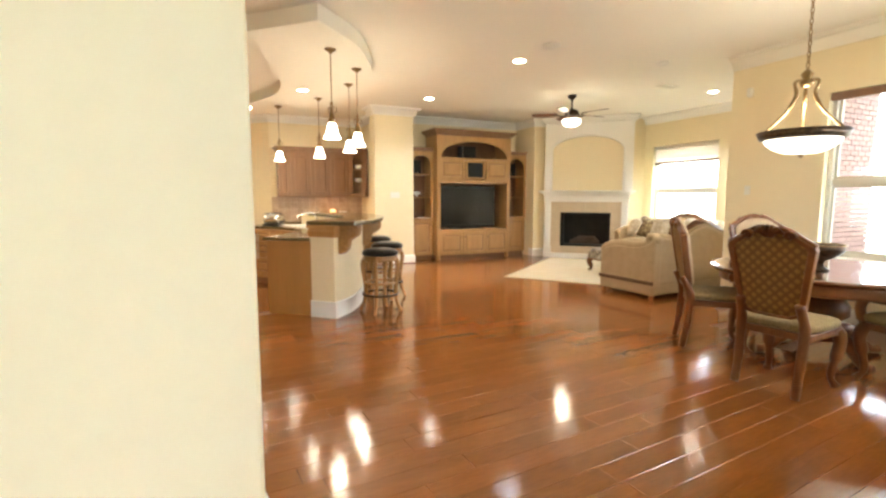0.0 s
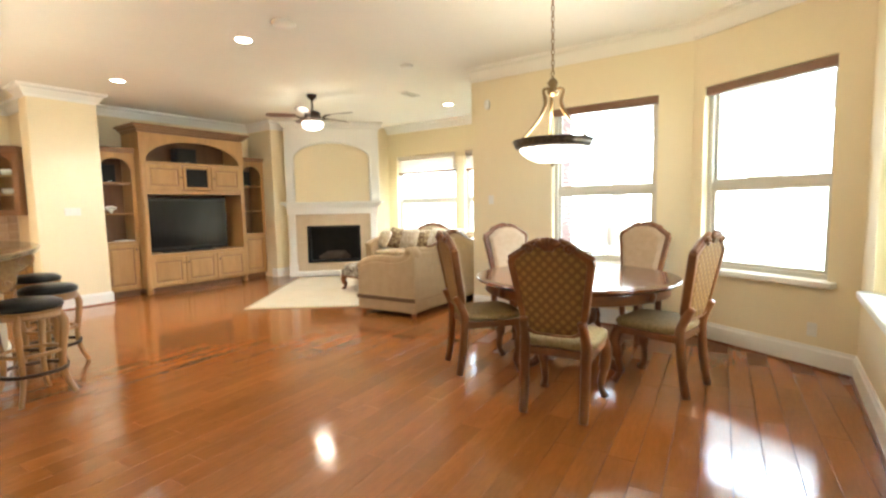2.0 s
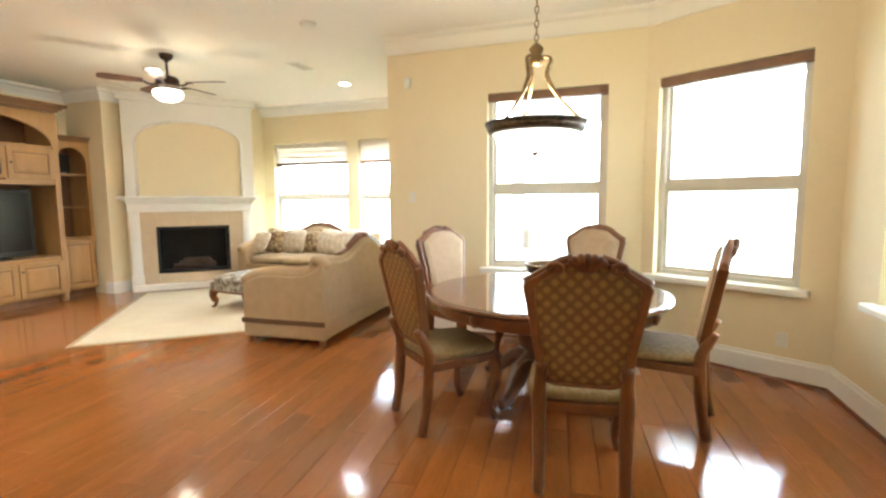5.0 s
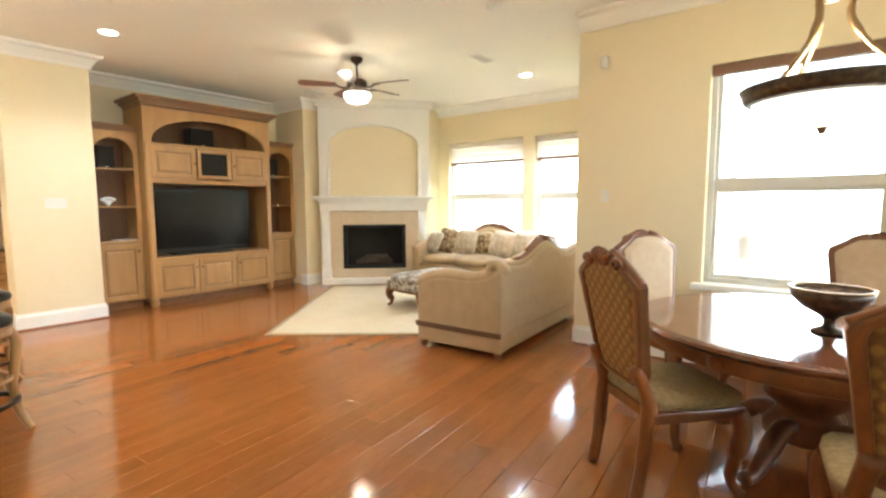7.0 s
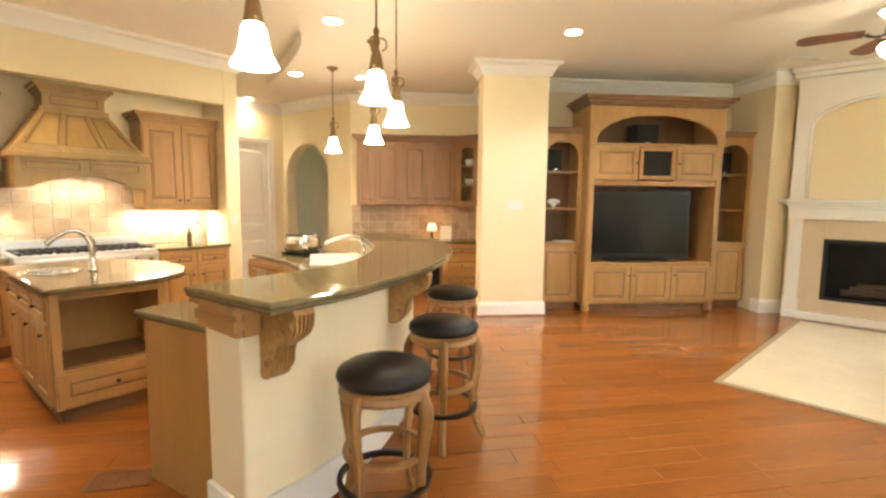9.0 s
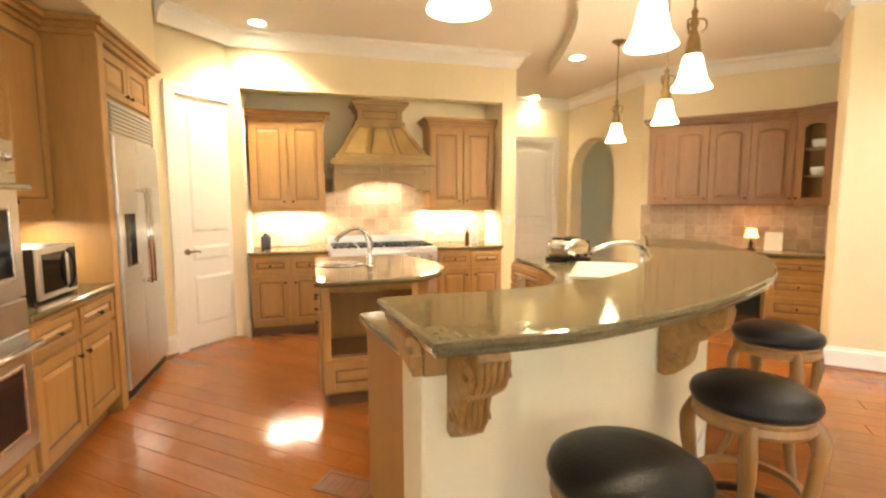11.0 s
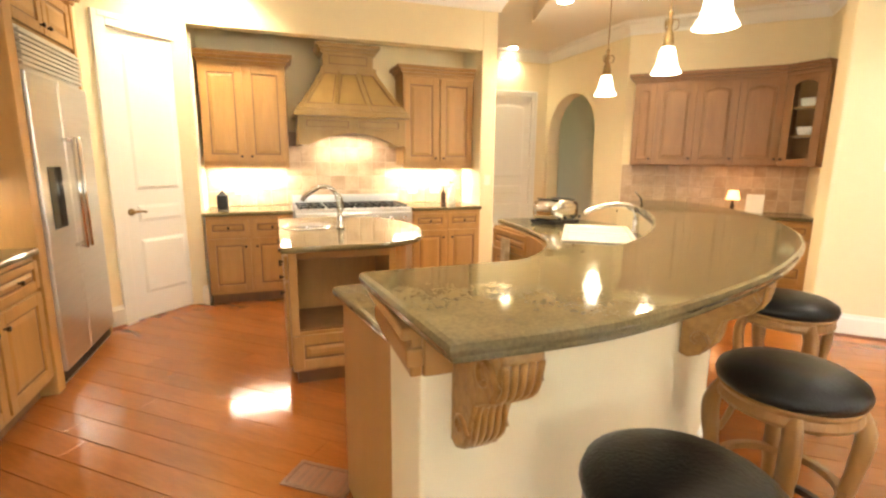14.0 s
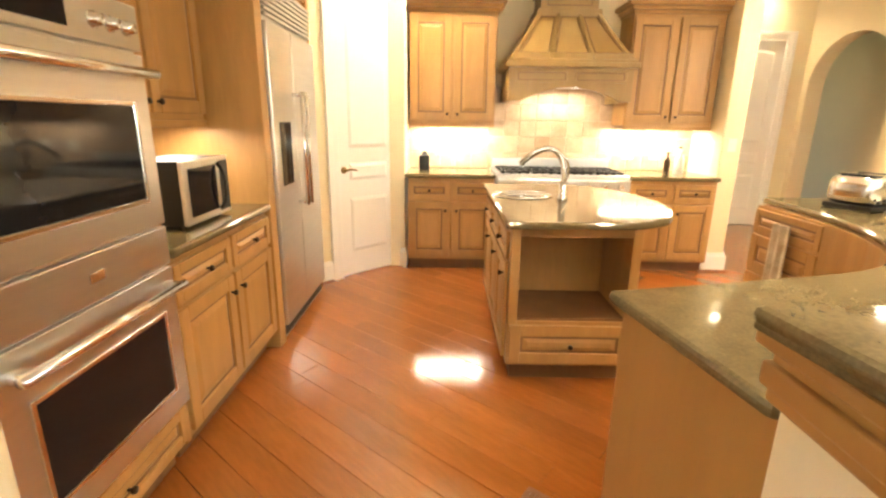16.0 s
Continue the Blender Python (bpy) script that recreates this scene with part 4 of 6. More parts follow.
for x0, x1 in ((0.004, 0.42), (0.428, 0.936)):
    bm = B()
    bx(bm, x0, x1, -0.04, -0.002, 0.10, 1.90)
    dr = part("refrigerator_door", bm, steel, fr, bevel=0.008)
    hx = x1 - 0.035 if x0 < 0.1 else x0 + 0.045
    bm = B()
    tube(bm, [(hx, -0.10, 0.82), (hx, -0.10, 1.55)], 0.014, 10)
    for z in (0.84, 1.53):
        tube(bm, [(hx, -0.10, z), (hx, -0.035, z)], 0.012, 8)
    part("handle", bm, chrome, dr, "long vertical bar handle", soft=True)
    if x0 < 0.1:
        bm = B()
        bx(bm, 0.10, 0.30, -0.044, -0.038, 0.98, 1.36)
        part("dispenser", bm, black_glass, dr, "black water dispenser", 0.004)
bm = B()
for k in range(7):
    bx(bm, 0.02, 0.92, -0.03, -0.004, 1.93 + k * 0.029, 1.948 + k * 0.029)
part("grille", bm, steel, fr, "louvred steel grille", 0.003)
bm = B()
bx(bm, 0.01, 0.93, -0.01, 0.0, 0.02, 0.09)
part("kick_plate", bm, black_plastic, fr)

mw = thing("microwave", KF @ pose(-0.05, 0.08, 0.912) @ Matrix.Diagonal((0.84, 0.70, 1, 1)), "stainless steel countertop microwave with a black door", "microwave")
bm = B()
bx(bm, 0, 0.50, 0.02, 0.40, 0.012, 0.29)
part("body", bm, black_plastic, mw, bevel=0.006)
bm = B()
bx(bm, 0.0, 0.50, -0.01, 0.02, 0.012, 0.29)
part("front", bm, steel, mw, bevel=0.008)
bm = B()
bx(bm, 0.045, 0.345, -0.014, -0.009, 0.045, 0.258)
part("door_glass", bm, black_glass, mw, bevel=0.004)
bm = B()
bx(bm, 0.39, 0.49, -0.014, -0.009, 0.03, 0.27)
part("keypad", bm, black_plastic, mw, bevel=0.003)
bm = B()
tube(bm, smooth_line([(0.365, -0.012, 0.04), (0.365, -0.05, 0.08), (0.365, -0.06, 0.15), (0.365, -0.05, 0.22), (0.365, -0.012, 0.26)], 5), 0.011, 8)
part("handle", bm, black_plastic, mw, soft=True)
for x in (0.04, 0.46):
    for y in (0.06, 0.36):
        bm = B()
        lathe(bm, [(0.012, 0), (0.014, 0.014)], 8, pose(x, y, -0.002))
        part("foot", bm, black_plastic, mw)

# ---- island ----
isl = thing("kitchen_island", K, "light maple kitchen island with an open shelf and a drawer", "island")
IX0, IX1, IY0, IY1 = -4.23, -3.56, 0.30, 1.60
for nm, a in (("side_panel", (IX0, IX0 + 0.05, IY0, IY1, 0.10, 0.87)), ("side_panel", (IX1 - 0.05, IX1, IY0, IY1, 0.10, 0.87)), ("rear_box", (IX0 + 0.05, IX1 - 0.05, IY0 + 0.45, IY1, 0.10, 0.87)), ("drawer_box", (IX0 + 0.05, IX1 - 0.05, IY0, IY0 + 0.45, 0.10, 0.36)), ("top_rail", (IX0 + 0.05, IX1 - 0.05, IY0, IY0 + 0.45, 0.82, 0.87))):
    bm = B()
    bx(bm, *a)
    part(nm, bm, maple, isl, bevel=0.004)
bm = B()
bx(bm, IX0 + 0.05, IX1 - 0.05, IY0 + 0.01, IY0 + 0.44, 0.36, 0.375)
part("shelf", bm, maple_shaded, isl)
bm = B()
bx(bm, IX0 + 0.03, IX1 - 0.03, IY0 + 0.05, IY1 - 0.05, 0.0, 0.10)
part("plinth", bm, maple_shaded, isl)
raised_door("drawer_front", IX0 + 0.01, IX1 - 0.01, 0.12, 0.34, IY0 - 0.001, maple, isl, ((IX0 + IX1) / 2, 0.23))
prism_pts = [(IX1, IY0 + 0.10)] + [(IX1 + 0.22 * math.sin(math.pi * k / 10), IY0 + 0.10 + (IY1 - IY0 - 0.2) * k / 10) for k in range(1, 10)] + [(IX1, IY1 - 0.10)]
bm = B()
prism(bm, prism_pts, 0.10, 0.87)
part("bowed_side", bm, maple, isl, "curved maple side")
sidep = thing("island_cabinet_front", K @ pose(IX0, IY1, 0, 0, 0, -90), "row of maple doors and drawers on the island", "cabinet front")
for i in range(3):
    a, b = 0.02 + i * 0.42, 0.42 + i * 0.42
    raised_door("drawer_front", a, b, 0.69, 0.84, -0.001, maple, sidep, ((a + b) / 2, 0.765))
    raised_door("door", a, b, 0.13, 0.67, -0.001, maple, sidep, (b - 0.05, 0.60))
ic = thing("island_countertop", K, "olive granite island countertop with one bowed edge", "countertop", "granite countertops")
top = [(-4.27, 0.22), (-3.62, 0.24), (-3.42, 0.36), (-3.29, 0.60), (-3.23, 0.95), (-3.28, 1.30), (-3.42, 1.58), (-3.62, 1.72), (-4.27, 1.72)]
bm = B()
prism(bm, [tuple(p)[:2] for p in smooth_line([(x, y, 0) for x, y in top[1:8]], 4)] + [top[8], top[0]], 0.872, 0.91)
part("slab", bm, granite, ic, bevel=0.012)
snk = thing("prep_sink", K @ pose(-4.06, 1.12, 0.911), "round steel prep sink in the island", "sink")
bm = B()
lathe(bm, [(0.155, 0.0), (0.20, 0.0), (0.20, 0.004), (0.165, 0.006), (0.155, 0.004)], 28)
part("rim", bm, chrome, snk, soft=True)
bm = B()
lathe(bm, [(0.0, 0.0015), (0.04, 0.0016), (0.12, 0.0024), (0.156, 0.0035)], 28)
part("bowl", bm, chrome, snk, soft=True)


def faucet(m, label, reach=0.26, rise=0.30):
    f = thing("faucet", m, label, "faucet", "kitchen faucets")
    bm = B()
    lathe(bm, [(0.035, 0), (0.033, 0.012), (0.024, 0.03), (0.026, 0.09), (0.022, 0.11), (0.0, 0.112)], 16)
    part("base", bm, chrome, f, soft=True)
    bm = B()
    tube(bm, smooth_line([(0, 0, 0.08), (0.01, 0, rise * 0.7), (0.06, 0, rise), (reach * 0.6, 0, rise * 1.02), (reach, 0, rise * 0.82), (reach + 0.03, 0, rise * 0.70)], 6), [0.017] * 20 + [0.018] * 6 + [0.019] * 5, 10)
    part("spout", bm, chrome, f, soft=True)
    bm = B()
    tube(bm, smooth_line([(0, 0, 0.11), (-0.02, 0.0, 0.16), (-0.01, 0.03, 0.24), (0.05, 0.05, 0.30)], 5), [0.012] * 6 + [0.009] * 6 + [0.007] * 4, 8)
    part("lever", bm, chrome, f, soft=True)
    return f


faucet(K @ pose(-3.83, 0.95, 0.91, 0, 0, 170), "tall arched steel faucet on the island", 0.24, 0.30)

# ---- peninsula and raised bar ----
def curve2(pts, k=5):
    return [(p.x, p.y) for p in smooth_line([(x, y, 0) for x, y in pts], k)]


OUTER = [(-3.97, -1.92), (-3.60, -1.91), (-3.20, -1.81), (-2.75, -1.64), (-2.20, -1.33), (-1.72, -0.90), (-1.36, -0.40), (-1.16, 0.10), (-1.16, 0.42)]
INNER = [(-1.30, 0.55), (-1.62, 0.42), (-1.90, -0.05), (-2.30, -0.60), (-2.80, -1.05), (-3.30, -1.28), (-4.03, -1.33)]
KB = K @ pose(-0.045, 0, 0)
bar = thing("bar_counter", KB, "raised olive granite breakfast bar with a curved edge", "countertop")
bm = B()
prism(bm, curve2(OUTER) + curve2(INNER), 1.078, 1.110)
part("slab", bm, granite, bar, "polished top layer with a rounded edge", 0.014)
CB = (-2.6, -0.7)
bm = B()
prism(bm, [(x + (CB[0] - x) * 0.010, y + (CB[1] - y) * 0.014) for x, y in curve2(OUTER) + curve2(INNER)], 1.062, 1.078)
part("lower_edge", bm, granite, bar, "lower step of the laminated edge", 0.005)
WOUT = [(-3.935, -1.63), (-3.60, -1.615), (-3.27, -1.53), (-2.90, -1.39), (-2.40, -1.11), (-1.96, -0.72), (-1.64, -0.26), (-1.47, 0.15), (-1.44, 0.50)]
WIN = [(-1.60, 0.55), (-1.72, 0.20), (-1.98, -0.25), (-2.40, -0.76), (-2.90, -1.10), (-3.40, -1.29), (-3.935, -1.31)]
pony = thing("bar_wall", KB, "cream plastered half wall under the bar", "half wall")
bm = B()
prism(bm, curve2(WOUT) + curve2(WIN), 0.0, 1.062)
part("wall", bm, wall_paint, pony, bevel=0.012)
bm = B()
prism(bm, [(-3.957, -1.31), (-3.957, -1.652)] + [(x + 0.0, y - 0.022) for x, y in curve2(WOUT)[2:30]] + [(x, y + 0.05) for x, y in curve2(WOUT)[2:30]][::-1] + [(-3.90, -1.5), (-3.90, -1.31)], 0, 0.19)
part("baseboard", bm, trim_white, pony, "tall white baseboard", 0.006)
trimb = thing("bar_trim", KB, "stained wooden band under the bar end", "trim board")
bm = B()
bx(bm, -3.965, -3.936, -1.655, -1.312, 0.925, 1.06)
bx(bm, -3.978, -3.936, -1.668, -1.306, 0.955, 1.0)
bx(bm, -3.995, -3.936, -1.69, -1.302, 1.03, 1.0605)
bx(bm, -3.936, -3.86, -1.662, -1.632, 0.925, 1.06)
part("band", bm, maple_end, trimb, bevel=0.006)


def corbel(m, label):
    """A carved bracket: a scrolled profile with leaf ridges on its face."""
    c = thing("corbel", m, label, "corbel", "carved corbels under the bar")
    prof = [(0.0, 1.06), (0.24, 1.06), (0.25, 1.035), (0.235, 1.0), (0.225, 0.96), (0.20, 0.925), (0.16, 0.905), (0.13, 0.885), (0.115, 0.84), (0.10, 0.79), (0.07, 0.745), (0.03, 0.725), (0.0, 0.735)]
    bm = B()
    a, b = [bm.verts.new((-0.05, -y, z)) for y, z in prof], [bm.verts.new((0.05, -y, z)) for y, z in prof]
    bm.faces.new(a)
    bm.faces.new(b[::-1])
    for i in range(len(prof)):
        j = (i + 1) % len(prof)
        bm.faces.new((a[i], a[j], b[j], b[i]))
    part("bracket", bm, corbel_wood, c, bevel=0.008)
    bm = B()
    for k in range(5):
        x = -0.036 + 0.018 * k
        line = smooth_line([(x * 1.15, -0.246, 1.03), (x, -0.232, 0.96), (x * 0.8, -0.17, 0.912), (x * 0.9, -0.125, 0.88), (x, -0.108, 0.80), (x * 0.5, -0.06, 0.745)], 4)
        tube(bm, line, 0.0085, 6)
    part("carved_leaf", bm, corbel_wood, c, "carved leaf ridges", soft=True)
    for k in range(4):
        bm = B()
        x = -0.027 + 0.018 * k
        tube(bm, smooth_line([(x * 1.15, -0.243, 1.03), (x, -0.229, 0.96), (x * 0.8, -0.167, 0.912), (x * 0.9, -0.122, 0.88), (x, -0.105, 0.80), (x * 0.5, -0.057, 0.745)], 4), 0.005, 5)
        part("groove", bm, glaze, c, "dark glazed groove", soft=True)
    for s in (-1, 1):
        bm = B()
        spiral = [(s * 0.052, -0.175 - (0.055 - 0.006 * k) * math.cos(k * 0.7), 0.975 + (0.055 - 0.006 * k) * math.sin(k * 0.7)) for k in range(9)]
        tube(bm, spiral, 0.008, 6)
        part("scroll", bm, corbel_wood, c, soft=True)
        bm = B()
        spiral = [(s * 0.052, -0.06 - (0.04 - 0.005 * k) * math.cos(k * 0.7), 0.80 + (0.04 - 0.005 * k) * math.sin(k * 0.7)) for k in range(8)]
        tube(bm, spiral, 0.007, 6)
        part("scroll", bm, corbel_wood, c, soft=True)
    return c


corbel(K @ pose(-3.85, -1.625, 0, 0, 0, 3), "carved scroll corbel in stained wood at the bar end")
corbel(KB @ pose(-2.83, -1.36, 0, 0, 0, 26), "carved scroll corbel in stained wood under the curved bar")
corbel(KB @ pose(-1.94, -0.70, 0, 0, 0, 50), "carved scroll corbel in stained wood under the far bar")

pen = thing("peninsula_cabinet", K, "light maple peninsula cabinets with a flat end panel", "cabinet")
PIN = [(-4.015, -0.76), (-3.60, -0.66), (-3.05, -0.47), (-2.68, -0.05), (-2.50, 0.45), (-2.44, 1.12)]
bm = B()
prism(bm, curve2(PIN, 3) + [(-1.85, 1.12), (-1.62, 0.56)] + [(x, y + 0.004) for x, y in curve2(WIN, 3)[1:-1]] + [(-3.935, -1.306)], 0.10, 0.868)
part("body", bm, maple, pen, bevel=0.003)
bm = B()
prism(bm, [(-4.045, -0.752), (-3.958, -1.308), (-3.94, -1.308), (-4.025, -0.752)], 0.0, 0.868)
part("end_panel", bm, maple_end, pen, "honey maple end panel", 0.003)
bm = B()
prism(bm, [(x + 0.05, y - 0.05) for x, y in curve2(PIN, 3)] + [(-1.88, 1.08), (-1.75, 0.3), (-2.6, -0.9), (-3.9, -1.25)], 0.0, 0.10)
part("toe_kick", bm, maple_shaded, pen)
pf = thing("drawer_cabinet", K @ pose(-2.47, 1.115, 0, 0, 0, -90) @ pose(0, -0.006, 0), "maple drawer stack with bronze pulls near the toaster", "cabinet")
bm = B()
bx(bm, 0.0, 0.62, 0.0, 0.012, 0.10, 0.866)
part("face_frame", bm, maple, pf)
for z0, z1 in ((0.70, 0.85), (0.44, 0.68), (0.14, 0.42)):
    raised_door("drawer_front", 0.02, 0.60, z0, z1, -0.001, maple, pf, (0.31, (z0 + z1) / 2))
tw = thing("dish_towel", K @ pose(-2.52, 0.86, 0, 0, 0, -90), "beige dish towel hanging on a drawer", "towel")
wave = [(0.16 * k / 16, -0.016 - 0.006 * math.sin(k * 0.9)) for k in range(17)]
bm = B()
prism(bm, wave + [(x, y + 0.008) for x, y in wave[::-1]], 0.40, 0.80)
part("cloth", bm, pillow_light, tw, bevel=0.003)
pc = thing("peninsula_countertop", K, "olive granite lower counter of the peninsula with a sink", "countertop", "granite countertops")
COUT = [(-4.085, -0.72), (-3.62, -0.61), (-3.02, -0.42), (-2.64, 0.0), (-2.48, 0.50), (-2.42, 1.17)]
bm = B()
prism(bm, curve2(COUT, 4) + [(-1.80, 1.17), (-1.61, 0.56)] + [(x, y + 0.004) for x, y in curve2(WIN, 3)[1:-1]] + [(-3.985, -1.305)], 0.872, 0.91)
part("slab", bm, granite, pc, bevel=0.014)
sk = thing("kitchen_sink", K @ pose(-2.12, 0.16, 0.911, 0, 0, 55), "white undermount sink set in the granite counter", "sink")
bm = B()
for a in ((-0.40, 0.40, -0.24, -0.21), (-0.40, 0.40, 0.21, 0.24), (-0.40, -0.37, -0.21, 0.21), (0.37, 0.40, -0.21, 0.21), (-0.015, 0.015, -0.21, 0.21)):
    bx(bm, *a, 0.0, 0.012)
part("rim", bm, porcelain, sk, bevel=0.004)
bm = B()
bx(bm, -0.37, 0.37, -0.21, 0.21, 0.0, 0.002)
part("basin", bm, porcelain, sk)
faucet(K @ pose(-1.82, 0.12, 0.912, 0, 0, 165), "large brushed steel low-arched faucet at the main sink", 0.36, 0.20)
to = thing("toaster", K @ pose(-2.08, 0.78, 0.912, 0, 0, 20), "brushed steel four-slice toaster", "toaster")
bm = B()
cushion(bm, -0.17, 0.17, -0.14, 0.14, 0.02, 0.20, 0.05)
part("body", bm, chrome, to, soft=True)
bm = B()
bx(bm, -0.16, 0.16, -0.13, 0.13, 0.0, 0.03)
part("base", bm, black_plastic, to, bevel=0.006)
for x in (-0.09, 0.09):
    bm = B()
    bx(bm, x - 0.03, x + 0.03, -0.10, 0.10, 0.196, 0.203)
    part("slot", bm, black_plastic, to)
    for dx in (-0.04, 0.04):
        bm = B()
        lathe(bm, [(0.012, 0), (0.011, 0.015), (0.0, 0.016)], 10, pose(x + dx, -0.138, 0.06, 90))
        part("dial", bm, black_plastic, to, soft=True)

# ---- bar stools ----
def bar_stool(m):
    s = thing("bar_stool", m, "round bar stool, black leather seat on curved honey wood legs", "stool", "stools along the bar")
    bm = B()
    lathe(bm, [(0.0, 0.772), (0.10, 0.770), (0.17, 0.758), (0.208, 0.735), (0.216, 0.712), (0.210, 0.692), (0.19, 0.686)], 32)
    part("seat", bm, black_leather, s, "padded black leather seat", soft=True)
    bm = B()
    lathe(bm, [(0.165, 0.625), (0.20, 0.625), (0.206, 0.64), (0.200, 0.665), (0.206, 0.68), (0.200, 0.688), (0.12, 0.688), (0.12, 0.63)], 32)
    part("apron", bm, stool_wood, s, soft=False, bevel=0.004)
    for k in range(4):
        bm = B()
        tube(bm, smooth_line([(0.178, 0, 0.66), (0.215, 0, 0.58), (0.205, 0, 0.45), (0.185, 0, 0.30), (0.20, 0, 0.14), (0.255, 0, 0.008)], 5), [0.032] * 5 + [0.034] * 5 + [0.030] * 5 + [0.026] * 5 + [0.023] * 5 + [0.024], 8, pose(0, 0, 0, 0, 0, 45 + 90 * k), flat=0.7)
        part("leg", bm, stool_wood, s, soft=True)
    for r, z, mt, nm in ((0.205, 0.22, bronze, "foot_ring"), (0.178, 0.36, stool_wood, "upper_ring")):
        bm = B()
        lathe(bm, [(r - 0.012, z - 0.012), (r + 0.012, z - 0.012), (r + 0.014, z), (r + 0.012, z + 0.012), (r - 0.012, z + 0.012), (r - 0.012, z - 0.011)], 32)
        part(nm, bm, mt, s, "dark metal-capped foot ring" if nm == "foot_ring" else "")
    return s


first = bar_stool(pose(-1.085, -3.83, 0, 0, 0, 12))
copy_thing(first, pose(-0.75, -3.06, 0, 0, 0, 40))
copy_thing(first, pose(-0.58, -2.04, 0, 0, 0, 65))

# ---- pendants ----
def pendant(x, y, ztop):
    p = thing("pendant_lamp", pose(x, y, 0), "antique brass pendant with a frosted bell glass shade, lit", "pendant lamp", "pendants over the bar")
    bm = B()
    lathe(bm, [(0.065, ztop), (0.062, ztop - 0.012), (0.03, ztop - 0.03), (0.012, ztop - 0.05), (0.0, ztop - 0.05)], 20)
    part("canopy", bm, brass, p, soft=True)
    bm = B()
    tube(bm, [(0, 0, ztop - 0.04), (0, 0, 2.42)], 0.006, 6)
    part("stem", bm, brass, p)
    bm = B()
    lathe(bm, [(0.006, 2.44), (0.018, 2.42), (0.012, 2.39), (0.022, 2.36), (0.014, 2.33), (0.03, 2.28), (0.036, 2.24), (0.042, 2.20), (0.03, 2.19)], 16)
    part("socket", bm, brass, p, soft=True)
    for k in range(3):
        bm = B()
        a = 2 * math.pi * k / 3
        c, s = math.cos(a), math.sin(a)
        tube(bm, smooth_line([(0.015 * c, 0.015 * s, 2.38), (0.05 * c, 0.05 * s, 2.37), (0.055 * c, 0.055 * s, 2.33), (0.03 * c, 0.03 * s, 2.31)], 4), 0.005, 6)
        part("scroll_arm", bm, brass, p, soft=True)
    bm = B()
    lathe(bm, [(0.036, 2.205), (0.050, 2.18), (0.058, 2.13), (0.070, 2.08), (0.090, 2.045), (0.098, 2.03), (0.094, 2.03), (0.066, 2.08), (0.052, 2.14), (0.036, 2.19)], 24)
    g = part("shade", bm, frost, p, "frosted white bell glass", soft=True)
    g.visible_shadow = False
    return p


for i, (x, y) in enumerate(PENDANTS):
    pendant(x, y, 3.0)

# ceiling band over the bar
band = B()
BO = [(-4.6, -1.92), (-3.96, -1.90), (-3.49, -1.78), (-2.72, -1.45), (-1.90, -0.88), (-1.25, 0.10), (-0.85, 1.30), (-0.72, 2.60)]
BI = [(-1.35, 2.60), (-1.72, 1.50), (-2.12, 0.65), (-2.70, 0.05), (-3.20, -0.22), (-3.60, -0.50), (-4.20, -0.85), (-4.6, -1.0)]
prism(band, curve2(BO) + curve2(BI), 3.0, CEIL - 0.002, K)
structure("ceiling_soffit", band, ceiling_paint, "curved dropped ceiling band over the bar")

def can_trim(x, y, z):
    c = thing("recessed_light", pose(x, y, z), "white recessed ceiling downlight, lit", "downlight", "recessed ceiling lights")
    bm = B()
    lathe(bm, [(0.075, -0.001), (0.098, -0.001), (0.10, -0.006), (0.095, -0.010), (0.075, -0.006)], 28)
    part("trim_ring", bm, white_plastic, c, soft=True)
    bm = B()
    lathe(bm, [(0.0, -0.004), (0.076, -0.004)], 28)
    g = part("bulb", bm, can_glow, c, "glowing lamp")
    g.visible_shadow = False


for x, y in CANS:
    can_trim(x, y, 3.0 if (x, y) in LOW else CEIL)

# ---- built-in media cabinet ----
ec = thing("media_cabinet", pose(0, 0.15, 0), "glazed maple built-in media cabinet with arched top and television bay", "media cabinet")
X0, X1 = 1.42, 3.27
for nm, a in (("side_panel", (X0, X0 + 0.06, 0.0, 0.62, 0.10, 2.70)), ("side_panel", (X1 - 0.06, X1, 0.0, 0.62, 0.10, 2.70)), ("shelf", (X0 + 0.06, X1 - 0.06, 0.0, 0.62, 0.62, 0.67)), ("shelf", (X0 + 0.06, X1 - 0.06, 0.0, 0.62, 1.69, 1.75)), ("shelf", (X0 + 0.06, X1 - 0.06, 0.0, 0.62, 2.20, 2.24)), ("lower_box", (X0 + 0.06, X1 - 0.06, 0.02, 0.62, 0.10, 0.62)), ("upper_box", (X0 + 0.06, 2.10, 0.02, 0.62, 1.75, 2.20)), ("upper_box", (2.61, X1 - 0.06, 0.02, 0.62, 1.75, 2.20))):
    bm = B()
    bx(bm, *a)
    part(nm, bm, maple, ec, bevel=0.004)
# back panels take the darker maple, so the bay's shade is painted on
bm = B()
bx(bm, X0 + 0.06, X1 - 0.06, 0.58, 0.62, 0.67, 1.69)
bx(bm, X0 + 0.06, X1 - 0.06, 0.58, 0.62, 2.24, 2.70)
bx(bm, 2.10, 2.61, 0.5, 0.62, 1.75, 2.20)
part("back_panel", bm, maple_shaded, ec, "maple back panel, darkened in colour for the recess shade")
bm = B()
arch_holed(bm, X0, X1, 2.24, 2.70, X0 + 0.10, X1 - 0.10, 2.24, 2.26, 0.34, -0.02, 0.02, 20)
part("arched_frieze", bm, maple, ec, "arched maple frieze", 0.003)
bm = B()
bx(bm, X0, X1, 0.02, 0.62, 2.70, 2.74)
crown_box(bm, X0, X1, -0.02, 0.62, 2.72, 0.11, 0.10)
